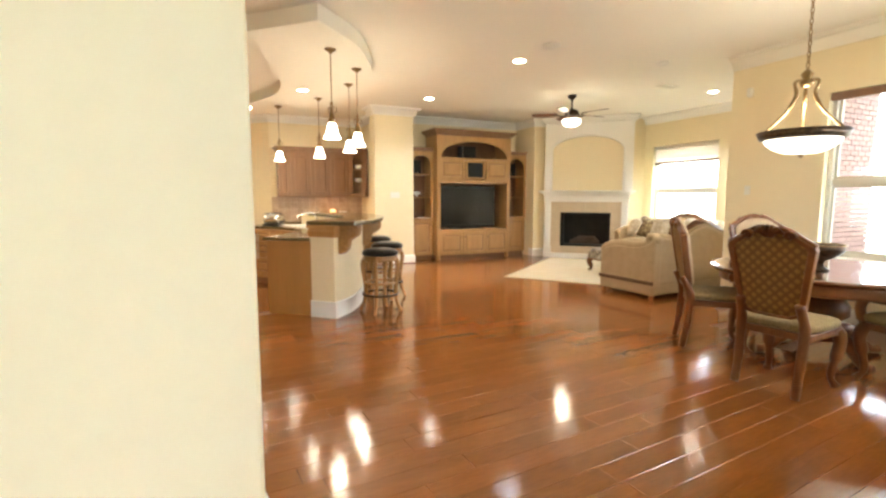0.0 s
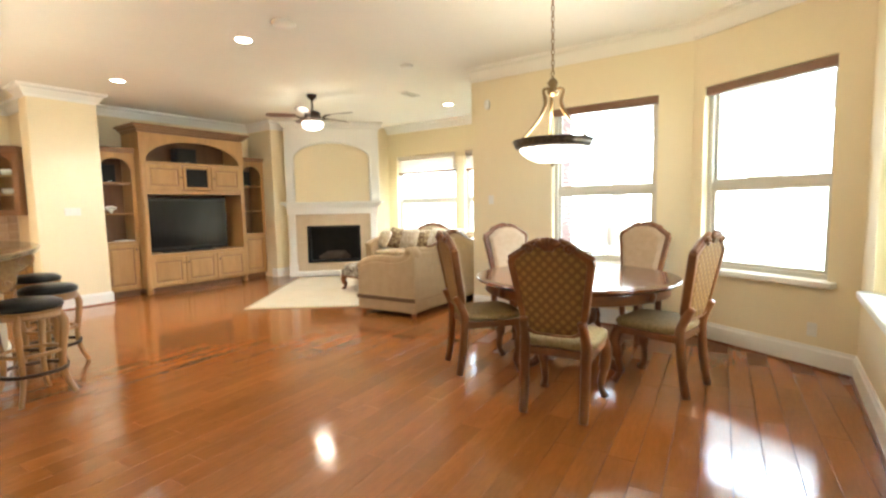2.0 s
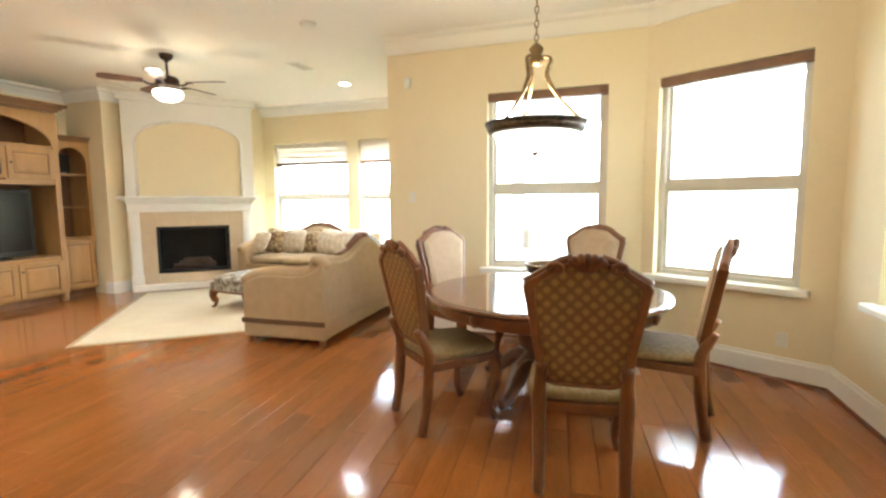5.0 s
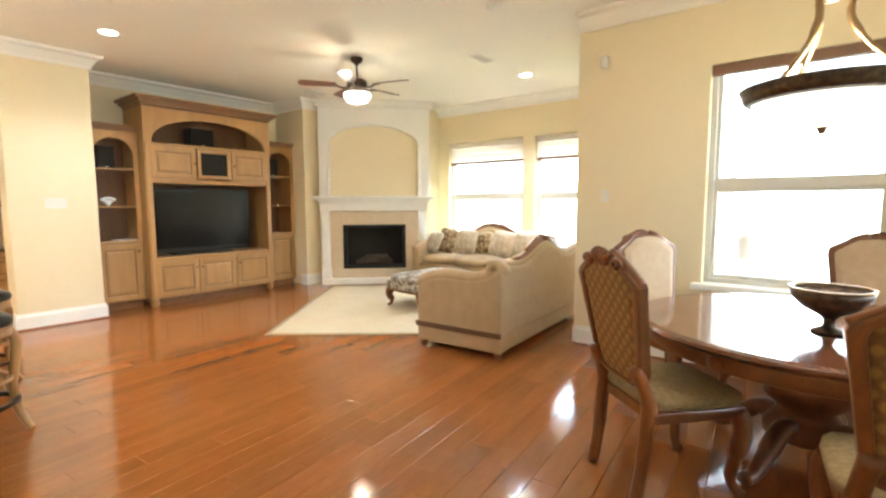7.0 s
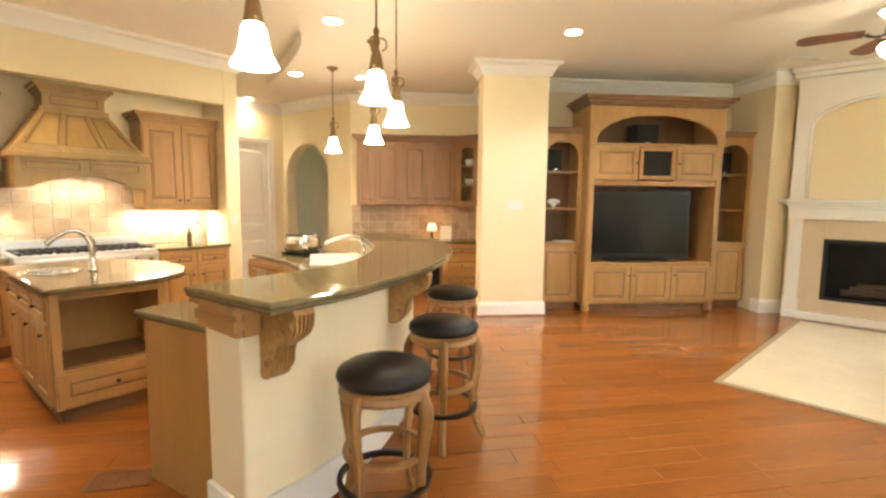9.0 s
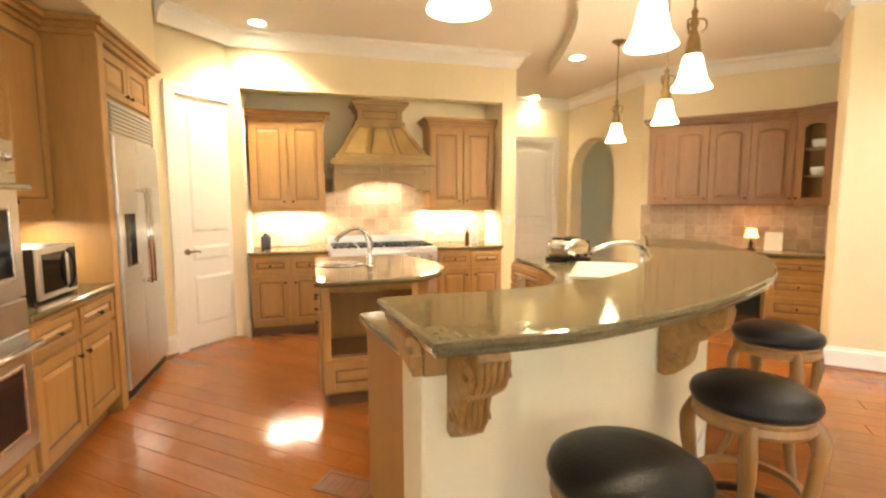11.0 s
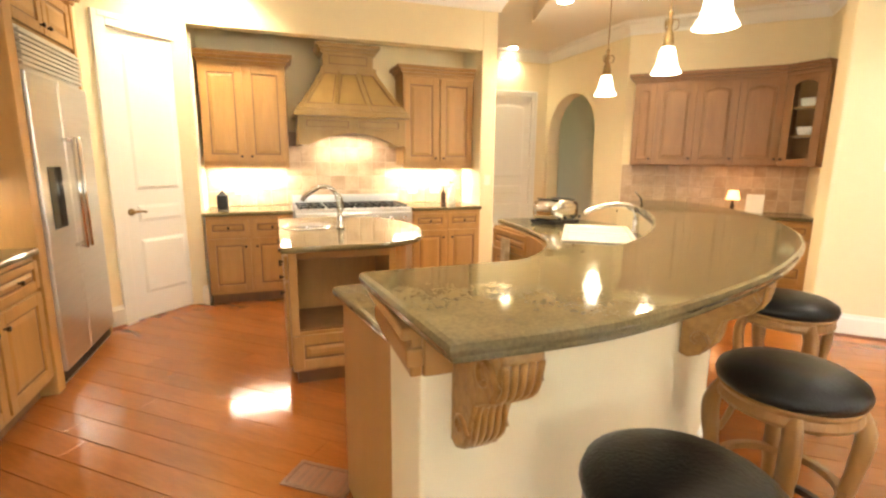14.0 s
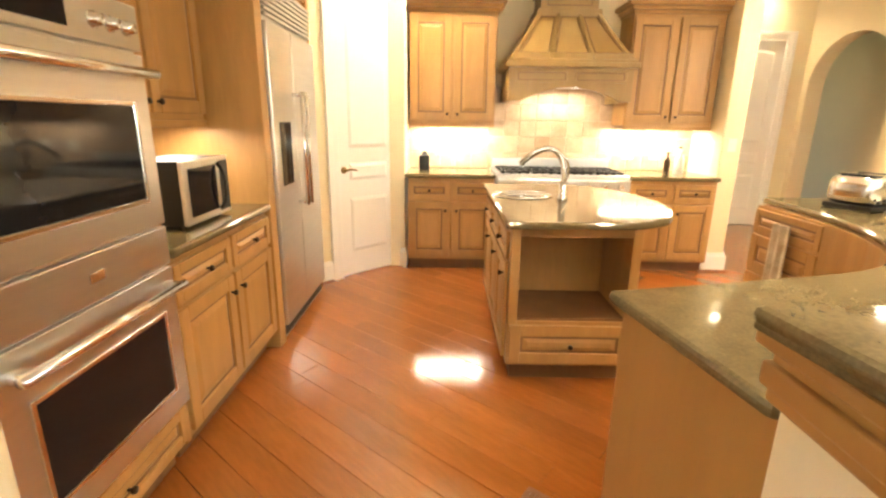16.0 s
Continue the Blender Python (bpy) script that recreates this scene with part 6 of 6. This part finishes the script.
def dining_chair(m):
    c = thing("dining_chair", m, "carved walnut dining chair with a woven patterned shield back", "chair", "chairs round the dining table")
    tilt = Matrix.Translation((0, 0.235, 0.50)) @ pose(0, 0, 0, -10) @ Matrix.Translation((0, 0, -0.50))
    W = 0.56
    out, ins = back_outline(W, 0.55, 1.22, 0.0), back_outline(W, 0.55, 1.22, 0.055)
    bm = B()
    lv = []
    for pts, y in ((out, 0.028), (out, -0.028), (ins, -0.028), (ins, 0.028)):
        lv.append([bm.verts.new((x, y, z)) for x, z in pts])
    n = len(out)
    for a, b in zip(lv, lv[1:] + lv[:1]):
        for i in range(n):
            bm.faces.new((a[i], a[(i + 1) % n], b[(i + 1) % n], b[i]))
    bmesh.ops.transform(bm, matrix=tilt, verts=bm.verts)
    part("back_frame", bm, walnut, c, "carved shield-shaped frame", 0.008)
    for nm, y, mt, lb in (("back_cloth", 0.016, chair_weave, "gold and brown basket weave"), ("front_pad", -0.030, chair_front, "peach upholstered pad")):
        bm = B()
        a = [bm.verts.new((x, y, z)) for x, z in ins]
        b = [bm.verts.new((x, y - 0.014 if y < 0 else y - 0.02, z)) for x, z in ins]
        q = [bm.verts.new((x * 0.82, y + (0.007 if y > 0 else -0.03), 0.88 + (z - 0.88) * 0.84)) for x, z in ins]
        for i in range(n):
            j = (i + 1) % n
            bm.faces.new((a[i], a[j], b[j], b[i]))
            f0 = a if y > 0 else b
            bm.faces.new((f0[i], f0[j], q[j], q[i]))
        bm.faces.new(q)
        bm.faces.new((b if y > 0 else a)[::-1])
        bmesh.ops.transform(bm, matrix=tilt, verts=bm.verts)
        part(nm, bm, mt, c, lb)
    for k in range(7):
        a = (k - 3) * 0.42
        bm = B()
        tube(bm, smooth_line([(0.02 * math.sin(a), 0.02, 1.125), (0.05 * math.sin(a), 0.035, 1.155 + 0.02 * math.cos(a)), (0.085 * math.sin(a), 0.025, 1.155 + 0.055 * math.cos(a))], 3), [0.012] * 3 + [0.018] * 3 + [0.012], 7, tilt)
        part("shell_lobe", bm, walnut, c, "lobe of the carved shell crest", soft=True)
    for s in (-1, 1):
        bm = B()
        tube(bm, [(s * (0.13 + 0.04 * math.cos(k * 0.75) * (1 - k / 10)), 0.03, 1.135 + 0.035 * math.sin(k * 0.75) * (1 - k / 10)) for k in range(9)], 0.013, 7, tilt)
        part("scroll", bm, walnut, c, "carved scroll beside the crest", soft=True)
        bm = B()
        tube(bm, smooth_line([(s * 0.06, 0.0, 1.185), (s * 0.13, 0.0, 1.158), (s * 0.19, 0.0, 1.115), (s * 0.272, 0.0, 1.065)], 4), 0.019, 7, tilt)
        part("top_rail", bm, walnut, c, soft=True)
    bm = B()
    bx(bm, -0.24, 0.24, -0.24, 0.23, 0.40, 0.455)
    part("seat_rail", bm, walnut, c, bevel=0.008)
    bm = B()
    cushion(bm, -0.26, 0.26, -0.27, 0.24, 0.44, 0.535, 0.35, 8)
    part("seat", bm, chair_seat, c, "padded patterned seat", soft=True)
    for sx in (-1, 1):
        bm = B()
        tube(bm, smooth_line([(sx * 0.19, 0.30, 0.66), (sx * 0.203, 0.235, 0.50), (sx * 0.203, 0.238, 0.38), (sx * 0.200, 0.255, 0.18), (sx * 0.200, 0.285, 0.01)], 5), [0.032] * 5 + [0.037] * 5 + [0.034] * 5 + [0.030] * 5 + [0.027], 8)
        part("back_leg", bm, walnut, c, soft=True)
        bm = B()
        tube(bm, smooth_line([(sx * 0.215, -0.215, 0.43), (sx * 0.235, -0.24, 0.34), (sx * 0.22, -0.22, 0.20), (sx * 0.205, -0.21, 0.09), (sx * 0.225, -0.245, 0.015)], 5), [0.045] * 5 + [0.042] * 5 + [0.028] * 5 + [0.024] * 5 + [0.034], 8)
        part("front_leg", bm, walnut, c, "carved cabriole leg", soft=True)
    return c


def facing(x, y, tx, ty):
    """A pose at (x, y) whose -y axis looks at (tx, ty)."""
    return pose(x, y, 0, 0, 0, math.degrees(math.atan2(ty - y, tx - x)) + 90)


ch = dining_chair(facing(0.962, -7.24, 1.958, -7.147))
copy_thing(ch, facing(1.366, -6.363, 2.0, -6.93))
copy_thing(ch, facing(1.725, -7.705, 1.90, -6.93))
copy_thing(ch, facing(2.50, -6.16, 2.0, -6.93))
copy_thing(ch, facing(2.90, -7.18, 2.0, -6.95))
bw = thing("fruit_bowl", pose(1.80, -6.99, 0.766), "dark footed decorative bowl on the table", "bowl")
bm = B()
lathe(bm, [(0.075, 0.0), (0.07, 0.012), (0.03, 0.03), (0.022, 0.06), (0.04, 0.085), (0.11, 0.12), (0.155, 0.165), (0.17, 0.215), (0.16, 0.215), (0.14, 0.17), (0.10, 0.135), (0.0, 0.11)], 32)
part("bowl", bm, bowl_metal, bw, "dark mottled metal", soft=True)
bm = B()
lathe(bm, [(0.158, 0.21), (0.172, 0.21), (0.176, 0.222), (0.158, 0.222)], 32)
part("rim", bm, brass, bw, soft=True)

chd = thing("chandelier", pose(1.55, -6.91, -0.045), "bronze chain chandelier with an alabaster glass bowl, lit", "chandelier")
bm = B()
lathe(bm, [(0.07, CEIL + 0.045), (0.065, 3.18), (0.03, 3.155), (0.0, 3.145)], 20)
part("canopy", bm, brass, chd, soft=True)
bm = B()
for k in range(18):
    z = 3.15 - k * 0.042
    tube(bm, [(0.012 * math.cos(a) * (k % 2), 0.012 * math.cos(a) * (1 - k % 2), z + 0.026 * math.sin(a)) for a in [2 * math.pi * i / 8 for i in range(9)]], 0.004, 5)
part("chain", bm, brass, chd)
bm = B()
lathe(bm, [(0.0, 2.45), (0.02, 2.44), (0.045, 2.41), (0.03, 2.37), (0.05, 2.34), (0.035, 2.31), (0.0, 2.30)], 16)
part("hub", bm, brass, chd, soft=True)
for k in range(3):
    bm = B()
    tube(bm, smooth_line([(0.03, 0, 2.36), (0.09, 0, 2.34), (0.07, 0, 2.24), (0.13, 0, 2.12), (0.21, 0, 2.03), (0.29, 0, 1.95)], 5), [0.012] * 8 + [0.016] * 6 + [0.011] * 12, 8, pose(0, 0, 0, 0, 0, 30 + 120 * k))
    part("arm", bm, brass, chd, "curved brass arm", soft=True)
bm = B()
lathe(bm, [(0.285, 1.93), (0.31, 1.94), (0.322, 1.955), (0.30, 1.90), (0.27, 1.885), (0.265, 1.90)], 48)
part("rim", bm, bowl_metal, chd, "embossed bronze rim", soft=True)
bm = B()
lathe(bm, [(0.275, 1.905), (0.25, 1.86), (0.20, 1.82), (0.12, 1.785), (0.0, 1.775)], 40)
g = part("glass_bowl", bm, bowl_glow, chd, "glowing alabaster glass bowl", soft=True)
g.visible_shadow = False
bm = B()
lathe(bm, [(0.0, 1.74), (0.012, 1.75), (0.02, 1.768), (0.035, 1.776), (0.0, 1.779)], 16)
part("finial", bm, brass, chd, soft=True)

# ---- desk nook ----
DX0, DX1 = -1.67, -0.13
dc = thing("wall_cabinet", pose(0, 1.60, 0), "darker stained wall cabinet with four arched raised-panel doors", "cabinet", "desk wall cabinets")
bm = B()
bx(bm, DX0, DX1, 0.0, 0.355, 1.38, 2.36)
part("body", bm, maple_dark, dc, bevel=0.003)
for a, b in ((-1.66, -1.43), (-1.41, -0.995), (-0.985, -0.57), (-0.56, -0.14)):
    raised_door("door", a, b, 1.40, 2.34, -0.001, maple_dark, dc, (b - 0.03, 1.46), True)
bm = B()
crown_box(bm, DX0, DX1, 0.0, 0.355, 2.36, 0.10, 0.07, True, False)
part("crown", bm, maple_dark, dc, bevel=0.006)
gc = thing("glass_cabinet", pose(-0.13, 1.60, 0, 0, 0, -40) @ Matrix.Diagonal((1.4, 1, 1, 1)), "corner wall cabinet with an arched glass door and dishes inside", "cabinet")
bm = B()
bx(bm, 0.0, 0.30, 0.20, 0.22, 1.38, 2.36)
bx(bm, 0.0, 0.30, 0.0, 0.22, 1.38, 1.40)
bx(bm, 0.0, 0.30, 0.0, 0.22, 2.34, 2.36)
bx(bm, 0.0, 0.02, 0.0, 0.20, 1.40, 2.34)
bx(bm, 0.28, 0.30, 0.0, 0.20, 1.40, 2.34)
part("body", bm, maple_dark, gc)
for z in (1.70, 2.0):
    bm = B()
    bx(bm, 0.02, 0.28, 0.02, 0.20, z, z + 0.015)
    part("shelf", bm, maple, gc)
    bm = B()
    lathe(bm, [(0.03, 0), (0.05, 0.02), (0.06, 0.09), (0.055, 0.09), (0.0, 0.02)], 16, pose(0.13, 0.11, z + 0.015))
    part("dish", bm, porcelain, gc, "white dish", soft=True)
raised_door("door", 0.01, 0.29, 1.40, 2.34, -0.001, maple_dark, gc, (0.04, 1.46), True, True)
bm = B()
crown_box(bm, 0, 0.30, 0.0, 0.22, 2.36, 0.10, 0.07, False, False)
part("crown", bm, maple_dark, gc, bevel=0.006)
dk = thing("desk", pose(0, 1.36, 0), "built-in desk with a dark granite top and maple drawers", "desk")
bm = B()
bx(bm, -1.76, 0.255, -0.03, 0.595, 0.80, 0.84)
part("top", bm, granite, dk, bevel=0.012)
for a, b in ((-1.75, -1.25), (-0.35, 0.25)):
    bm = B()
    bx(bm, a, b, 0.02, 0.59, 0.0, 0.80)
    part("pedestal", bm, maple, dk)
    for z0, z1 in ((0.60, 0.78), (0.36, 0.58), (0.10, 0.34)):
        raised_door("drawer_front", a + 0.02, b - 0.02, z0, z1, 0.019, maple, dk, ((a + b) / 2, (z0 + z1) / 2))
# black sheet added in place of the kneehole's darkness
bm = B()
bx(bm, -1.25, -0.35, 0.55, 0.59, 0.0, 0.80)
part("kneehole_dark_panel", bm, black_plastic, dk)
dl = thing("table_lamp", pose(-0.50, 1.70, 0.84), "small table lamp with a glowing orange shade", "lamp")
bm = B()
lathe(bm, [(0.055, 0), (0.05, 0.012), (0.018, 0.03), (0.025, 0.07), (0.012, 0.11), (0.012, 0.15), (0.0, 0.15)], 16)
part("base", bm, bronze, dl, soft=True)
bm = B()
lathe(bm, [(0.075, 0.15), (0.048, 0.255), (0.046, 0.255), (0.072, 0.15)], 20)
g = part("shade", bm, small_shade, dl, "glowing shade", soft=True)
g.visible_shadow = False
pb = thing("picture_frame", pose(-0.28, 1.66, 0.842, -12, 0, -10), "small framed card on the desk", "picture frame")
bm = B()
bx(bm, -0.09, 0.09, 0.0, 0.015, 0.0, 0.22)
part("card", bm, white_plastic, pb, bevel=0.003)
pp = thing("papers", pose(-0.85, 1.58, 0.842, 0, 0, 15), "papers lying on the desk", "papers")
bm = B()
bx(bm, -0.15, 0.15, -0.1, 0.1, 0, 0.012)
part("sheets", bm, black_plastic, pp, bevel=0.002)


def tile_field(name, m, w, h, size, mat_, label, diag=False):
    """A tiled wall surface, each tile its own piece with recessed joints; x along the wall, front to -y."""
    base = B()
    bx(base, 0, w, -0.004, 0.0, 0, h)
    wall = part(name, base, limestone, None, label)
    tagged(wall, kind="structure")
    wall.matrix_world = m
    meshes = {}
    nx, nz = max(1, round(w / size)), max(1, round(h / size))
    sx, sz = w / nx, h / nz
    g = 0.0025
    bm = B()
    a = [bm.verts.new(v) for v in ((g, -0.004, g), (sx - g, -0.004, g), (sx - g, -0.004, sz - g), (g, -0.004, sz - g))]
    e = 0.004
    b = [bm.verts.new(v) for v in ((g + e, -0.011, g + e), (sx - g - e, -0.011, g + e), (sx - g - e, -0.011, sz - g - e), (g + e, -0.011, sz - g - e))]
    for i in range(4):
        bm.faces.new((a[i], a[(i + 1) % 4], b[(i + 1) % 4], b[i]))
    bm.faces.new(b)
    bmesh.ops.recalc_face_normals(bm, faces=bm.faces)
    me = bpy.data.meshes.new("tile")
    bm.to_mesh(me)
    bm.free()
    me.materials.append(mat_)
    for i in range(nx):
        for j in range(nz):
            t = new("tile", me)
            t.parent = wall
            t.location = (i * sx, 0, j * sz)


tile_field("backsplash_range", K @ pose(-4.95, 2.966, 0.912), 2.885, 0.80, 0.16, backsplash, "warm travertine tile backsplash behind the range")
tile_field("backsplash_desk", pose(-1.79, 1.955, 0.842), 2.04, 0.54, 0.135, backsplash, "travertine tile backsplash behind the desk")

# ---- small things ----
def plate(m, w, h, n, label):
    p = thing("light_switch", m, label, "switch", "switch plates")
    bm = B()
    bx(bm, -w / 2, w / 2, -0.006, 0, -h / 2, h / 2)
    part("plate", bm, white_plastic, p, bevel=0.002)
    for k in range(n):
        bm = B()
        x = (k - (n - 1) / 2) * w / n
        bx(bm, x - 0.013, x + 0.013, -0.010, -0.005, -0.03, 0.03)
        part("rocker", bm, white_plastic, p, bevel=0.002)


plate(pose(0.42, -0.0005, 1.42), 0.20, 0.115, 4, "white four-gang switch plate on the pier")
plate(pose(3.3395, -5.33, 1.47, 0, 0, -90), 0.075, 0.115, 1, "white switch plate on the dining wall")
for u, z in ((-4.62, 1.10), (-2.70, 1.08), (-2.42, 1.08)):
    plate(K @ pose(u, 2.953, z), 0.11, 0.115, 2, "white outlet plate on the backsplash")
plate(pose(2.76, -8.685, 0.32, 0, 0, -120), 0.075, 0.115, 1, "white outlet plate in the bay")
plate(K @ pose(-1.97, 2.397, 1.20), 0.075, 0.115, 1, "outlet plate on the pier beside the range")
sn = thing("motion_sensor", pose(3.335, -5.30, 2.69, 0, 0, -90), "small white alarm sensor high on the wall", "sensor")
bm = B()
cushion(bm, -0.035, 0.035, -0.05, 0.0, -0.06, 0.06, 0.1, 5)
part("housing", bm, white_plastic, sn, soft=True)
def ceiling_disc(x, y, r, label):
    s = thing("smoke_detector", pose(x, y, CEIL), label, "detector", "discs on the ceiling")
    bm = B()
    lathe(bm, [(r, 0.0), (r, -0.015), (r * 0.8, -0.03), (0.0, -0.032)], 24)
    part("disc", bm, white_plastic, s, soft=True)


ceiling_disc(0.82, -4.52, 0.11, "flat white ceiling speaker disc")
ceiling_disc(2.61, -4.55, 0.08, "white ceiling smoke detector")
def vent(x, y, w, d):
    v = thing("ceiling_vent", pose(x, y, CEIL), "white slatted ceiling air vent", "vent", "air vents in the ceiling")
    bm = B()
    for a in ((-w / 2, w / 2, -d / 2, -d / 2 + 0.02), (-w / 2, w / 2, d / 2 - 0.02, d / 2), (-w / 2, -w / 2 + 0.02, -d / 2 + 0.02, d / 2 - 0.02), (w / 2 - 0.02, w / 2, -d / 2 + 0.02, d / 2 - 0.02)):
        bx(bm, *a, -0.012, 0.0)
    part("frame", bm, white_plastic, v, bevel=0.002)
    for k in range(5):
        bm = B()
        y0 = -d / 2 + 0.03 + k * (d - 0.06) / 5
        bx(bm, -w / 2 + 0.02, w / 2 - 0.02, y0, y0 + 0.012, -0.010, -0.003)
        part("slat", bm, window_vinyl, v)


vent(3.83, -3.60, 0.36, 0.16)
vent(3.69, -0.57, 0.36, 0.16)
def bottle(m, label, mat_, r=0.035, h=0.24):
    b = thing("bottle", m, label, "bottle", "things on the counters")
    bm = B()
    lathe(bm, [(r, 0), (r, h * 0.55), (r * 0.8, h * 0.65), (r * 0.35, h * 0.75), (r * 0.35, h * 0.92)], 16)
    part("body", bm, mat_, b, soft=True)
    bm = B()
    lathe(bm, [(r * 0.4, h * 0.92), (r * 0.4, h), (0.0, h)], 12)
    part("cap", bm, bronze, b)


bottle(K @ pose(-2.32, 2.62, 0.912), "clear soap bottle beside the range", porcelain, 0.045, 0.26)
bottle(K @ pose(-2.38, 2.74, 0.912), "small dark oil bottle beside the range", bronze, 0.03, 0.2)
cn = thing("knife_block", K @ pose(-4.78, 2.62, 0.912), "small black canister on the counter", "canister")
bm = B()
bx(bm, -0.05, 0.05, -0.05, 0.05, 0, 0.15)
part("box", bm, black_plastic, cn, bevel=0.01)
bm = B()
lathe(bm, [(0.03, 0.15), (0.03, 0.165), (0.012, 0.18), (0.0, 0.19)], 12)
part("lid", bm, black_plastic, cn)
fvent = thing("floor_vent", pose(-2.47, -3.40, 0.0, 0, 0, 8), "bronze slatted floor register near the peninsula", "vent")
bm = B()
for a in ((-0.16, 0.16, -0.09, -0.07), (-0.16, 0.16, 0.07, 0.09), (-0.16, -0.14, -0.07, 0.07), (0.14, 0.16, -0.07, 0.07)):
    bx(bm, *a, 0.0, 0.006)
part("frame", bm, walnut, fvent, bevel=0.001)
bm = B()
bx(bm, -0.14, 0.14, -0.07, 0.07, 0.0, 0.0015)
part("duct", bm, floor_gap, fvent, "dark duct under the slats")
for k in range(8):
    bm = B()
    bx(bm, -0.135 + k * 0.035, -0.12 + k * 0.035, -0.07, 0.07, 0.0, 0.004)
    part("slat", bm, walnut, fvent)

# ---- outside ----
bm = B()
bx(bm, -60, 90, -90, 60, -0.60, -0.32)
structure("ground", bm, grass_green, "lawn round the house")
bm = B()
bx(bm, 3.3, 8.2, -13.5, -5.25, -0.31, -0.12)
bx(bm, -4.0, 3.3, -13.5, -11.3, -0.31, -0.12)
structure("pavement", bm, patio_stone, "pale stone patio outside the bay")
beam = B()
for a, b in ((-13.4, -10.8), (-10.8, -8.2), (-8.2, -5.6)):
    sub = bmesh.new()
    arch_holed(sub, 0, b - a, -0.12, 3.40, 0.25, b - a - 0.25, -0.12, 2.2, 0.75, 0, 0.35, 14)
    bmesh.ops.transform(sub, matrix=pose(8.2, a, 0, 0, 0, 90), verts=sub.verts)
    tmp = bpy.data.meshes.new("tmp")
    sub.to_mesh(tmp)
    sub.free()
    beam.from_mesh(tmp)
    bpy.data.meshes.remove(tmp)
structure("patio_arcade", beam, trim_white, "white arched patio colonnade")
bw_ = B()
rows_n = 46
for j in range(rows_n):
    x = 3.62 - (0.1 if j % 2 else 0)
    while x < 6.3:
        bx(bw_, max(3.6, x), min(6.3, x + 0.19), -5.34, -5.262, -0.1 + j * 0.075, -0.035 + j * 0.075)
        x += 0.20
brick_wall = structure("wall_outside_brick", bw_, brick_red, "red brick outside wall of the living room")
gr = thing("patio_grill", pose(5.9, -6.35, -0.12, 0, 0, 20), "covered pale grey patio grill", "grill")
bm = B()
cushion(bm, -0.55, 0.55, -0.3, 0.3, 0.75, 1.25, 0.25, 8)
part("hood", bm, porcelain, gr, soft=True)
bm = B()
bx(bm, -0.5, 0.5, -0.28, 0.28, 0.0, 0.85)
part("cart", bm, porcelain, gr, bevel=0.02)


bright = glow("hazy_sky", (0.84, 0.94, 1.0), SKY_GLOW)
# the garden panel glows by itself to look overexposed from indoors
garden = glow("garden_glow_panel", (0.80, 1.0, 0.94), SKY_GLOW * 0.16)
for a in ((10.0, 10.2, -22, 16), (-6.0, 10.0, -16.2, -16.0)):
    bm = B()
    bx(bm, *a, 1.9, 24.0)
    structure("backdrop", bm, bright, "bright hazy sky beyond the garden")
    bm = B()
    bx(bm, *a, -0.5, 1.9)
    structure("backdrop", bm, garden, "pale glowing panel standing in for the overexposed garden")

# ---- floor planks ----
rnd = random.Random(5)
PW = 0.15
LAY = pose(0, 0, 0, 0, 0, 5)
plank_mesh = {}


def plank_shape(bm, x, y, ln, w):
    g, e = 0.0008, 0.0016
    lo = [bm.verts.new(v) for v in ((x + g, y + g, -0.006), (x + ln - g, y + g, -0.006), (x + ln - g, y + w - g, -0.006), (x + g, y + w - g, -0.006))]
    md = [bm.verts.new((v.co.x, v.co.y, -0.002)) for v in lo]
    hi = [bm.verts.new(v) for v in ((x + g + e, y + g + e, 0.0), (x + ln - g - e, y + g + e, 0.0), (x + ln - g - e, y + w - g - e, 0.0), (x + g + e, y + w - g - e, 0.0))]
    for a, b in ((lo, md), (md, hi)):
        for i in range(4):
            bm.faces.new((a[i], a[(i + 1) % 4], b[(i + 1) % 4], b[i]))
    bm.faces.new(hi)


floor_ob = bpy.data.objects["floor"]
far = B()
count = 0
y = -11.6
while y < 5.6:
    x = -8.0 - rnd.uniform(0, 1.2)
    while x < 5.9:
        ln = rnd.choice((0.6, 0.9, 1.2, 1.5, 1.8))
        mid = LAY @ Vector((x + ln / 2, y + PW / 2, 0))
        if (mid.y < -5.3 and mid.x > 3.3 - ln * 0.4) or mid.y < -11.0 or (mid.y < -9.05 and mid.x > -0.6 - ln * 0.4):
            x += ln
            continue
        near = -3.6 < x and x + ln < 2.6 and -8.7 < y < -3.3 and count < 300
        if near:
            if ln not in plank_mesh:
                bm = B()
                plank_shape(bm, 0, 0, ln, PW)
                me = bpy.data.meshes.new("plank")
                bm.to_mesh(me)
                bm.free()
                me.materials.append(floor_wood)
                plank_mesh[ln] = me
            p = new("plank", plank_mesh[ln])
            p.parent = floor_ob
            p.location, p.rotation_euler = LAY @ Vector((x, y, 0)), (0, 0, radians(5))
            count += 1
        else:
            plank_shape(far, x, y, ln, PW)
        x += ln
    y += PW
bmesh.ops.transform(far, matrix=LAY, verts=far.verts)
rest = part("plank_field", far, floor_wood_far, floor_ob)
rest["kind"] = "stuff"
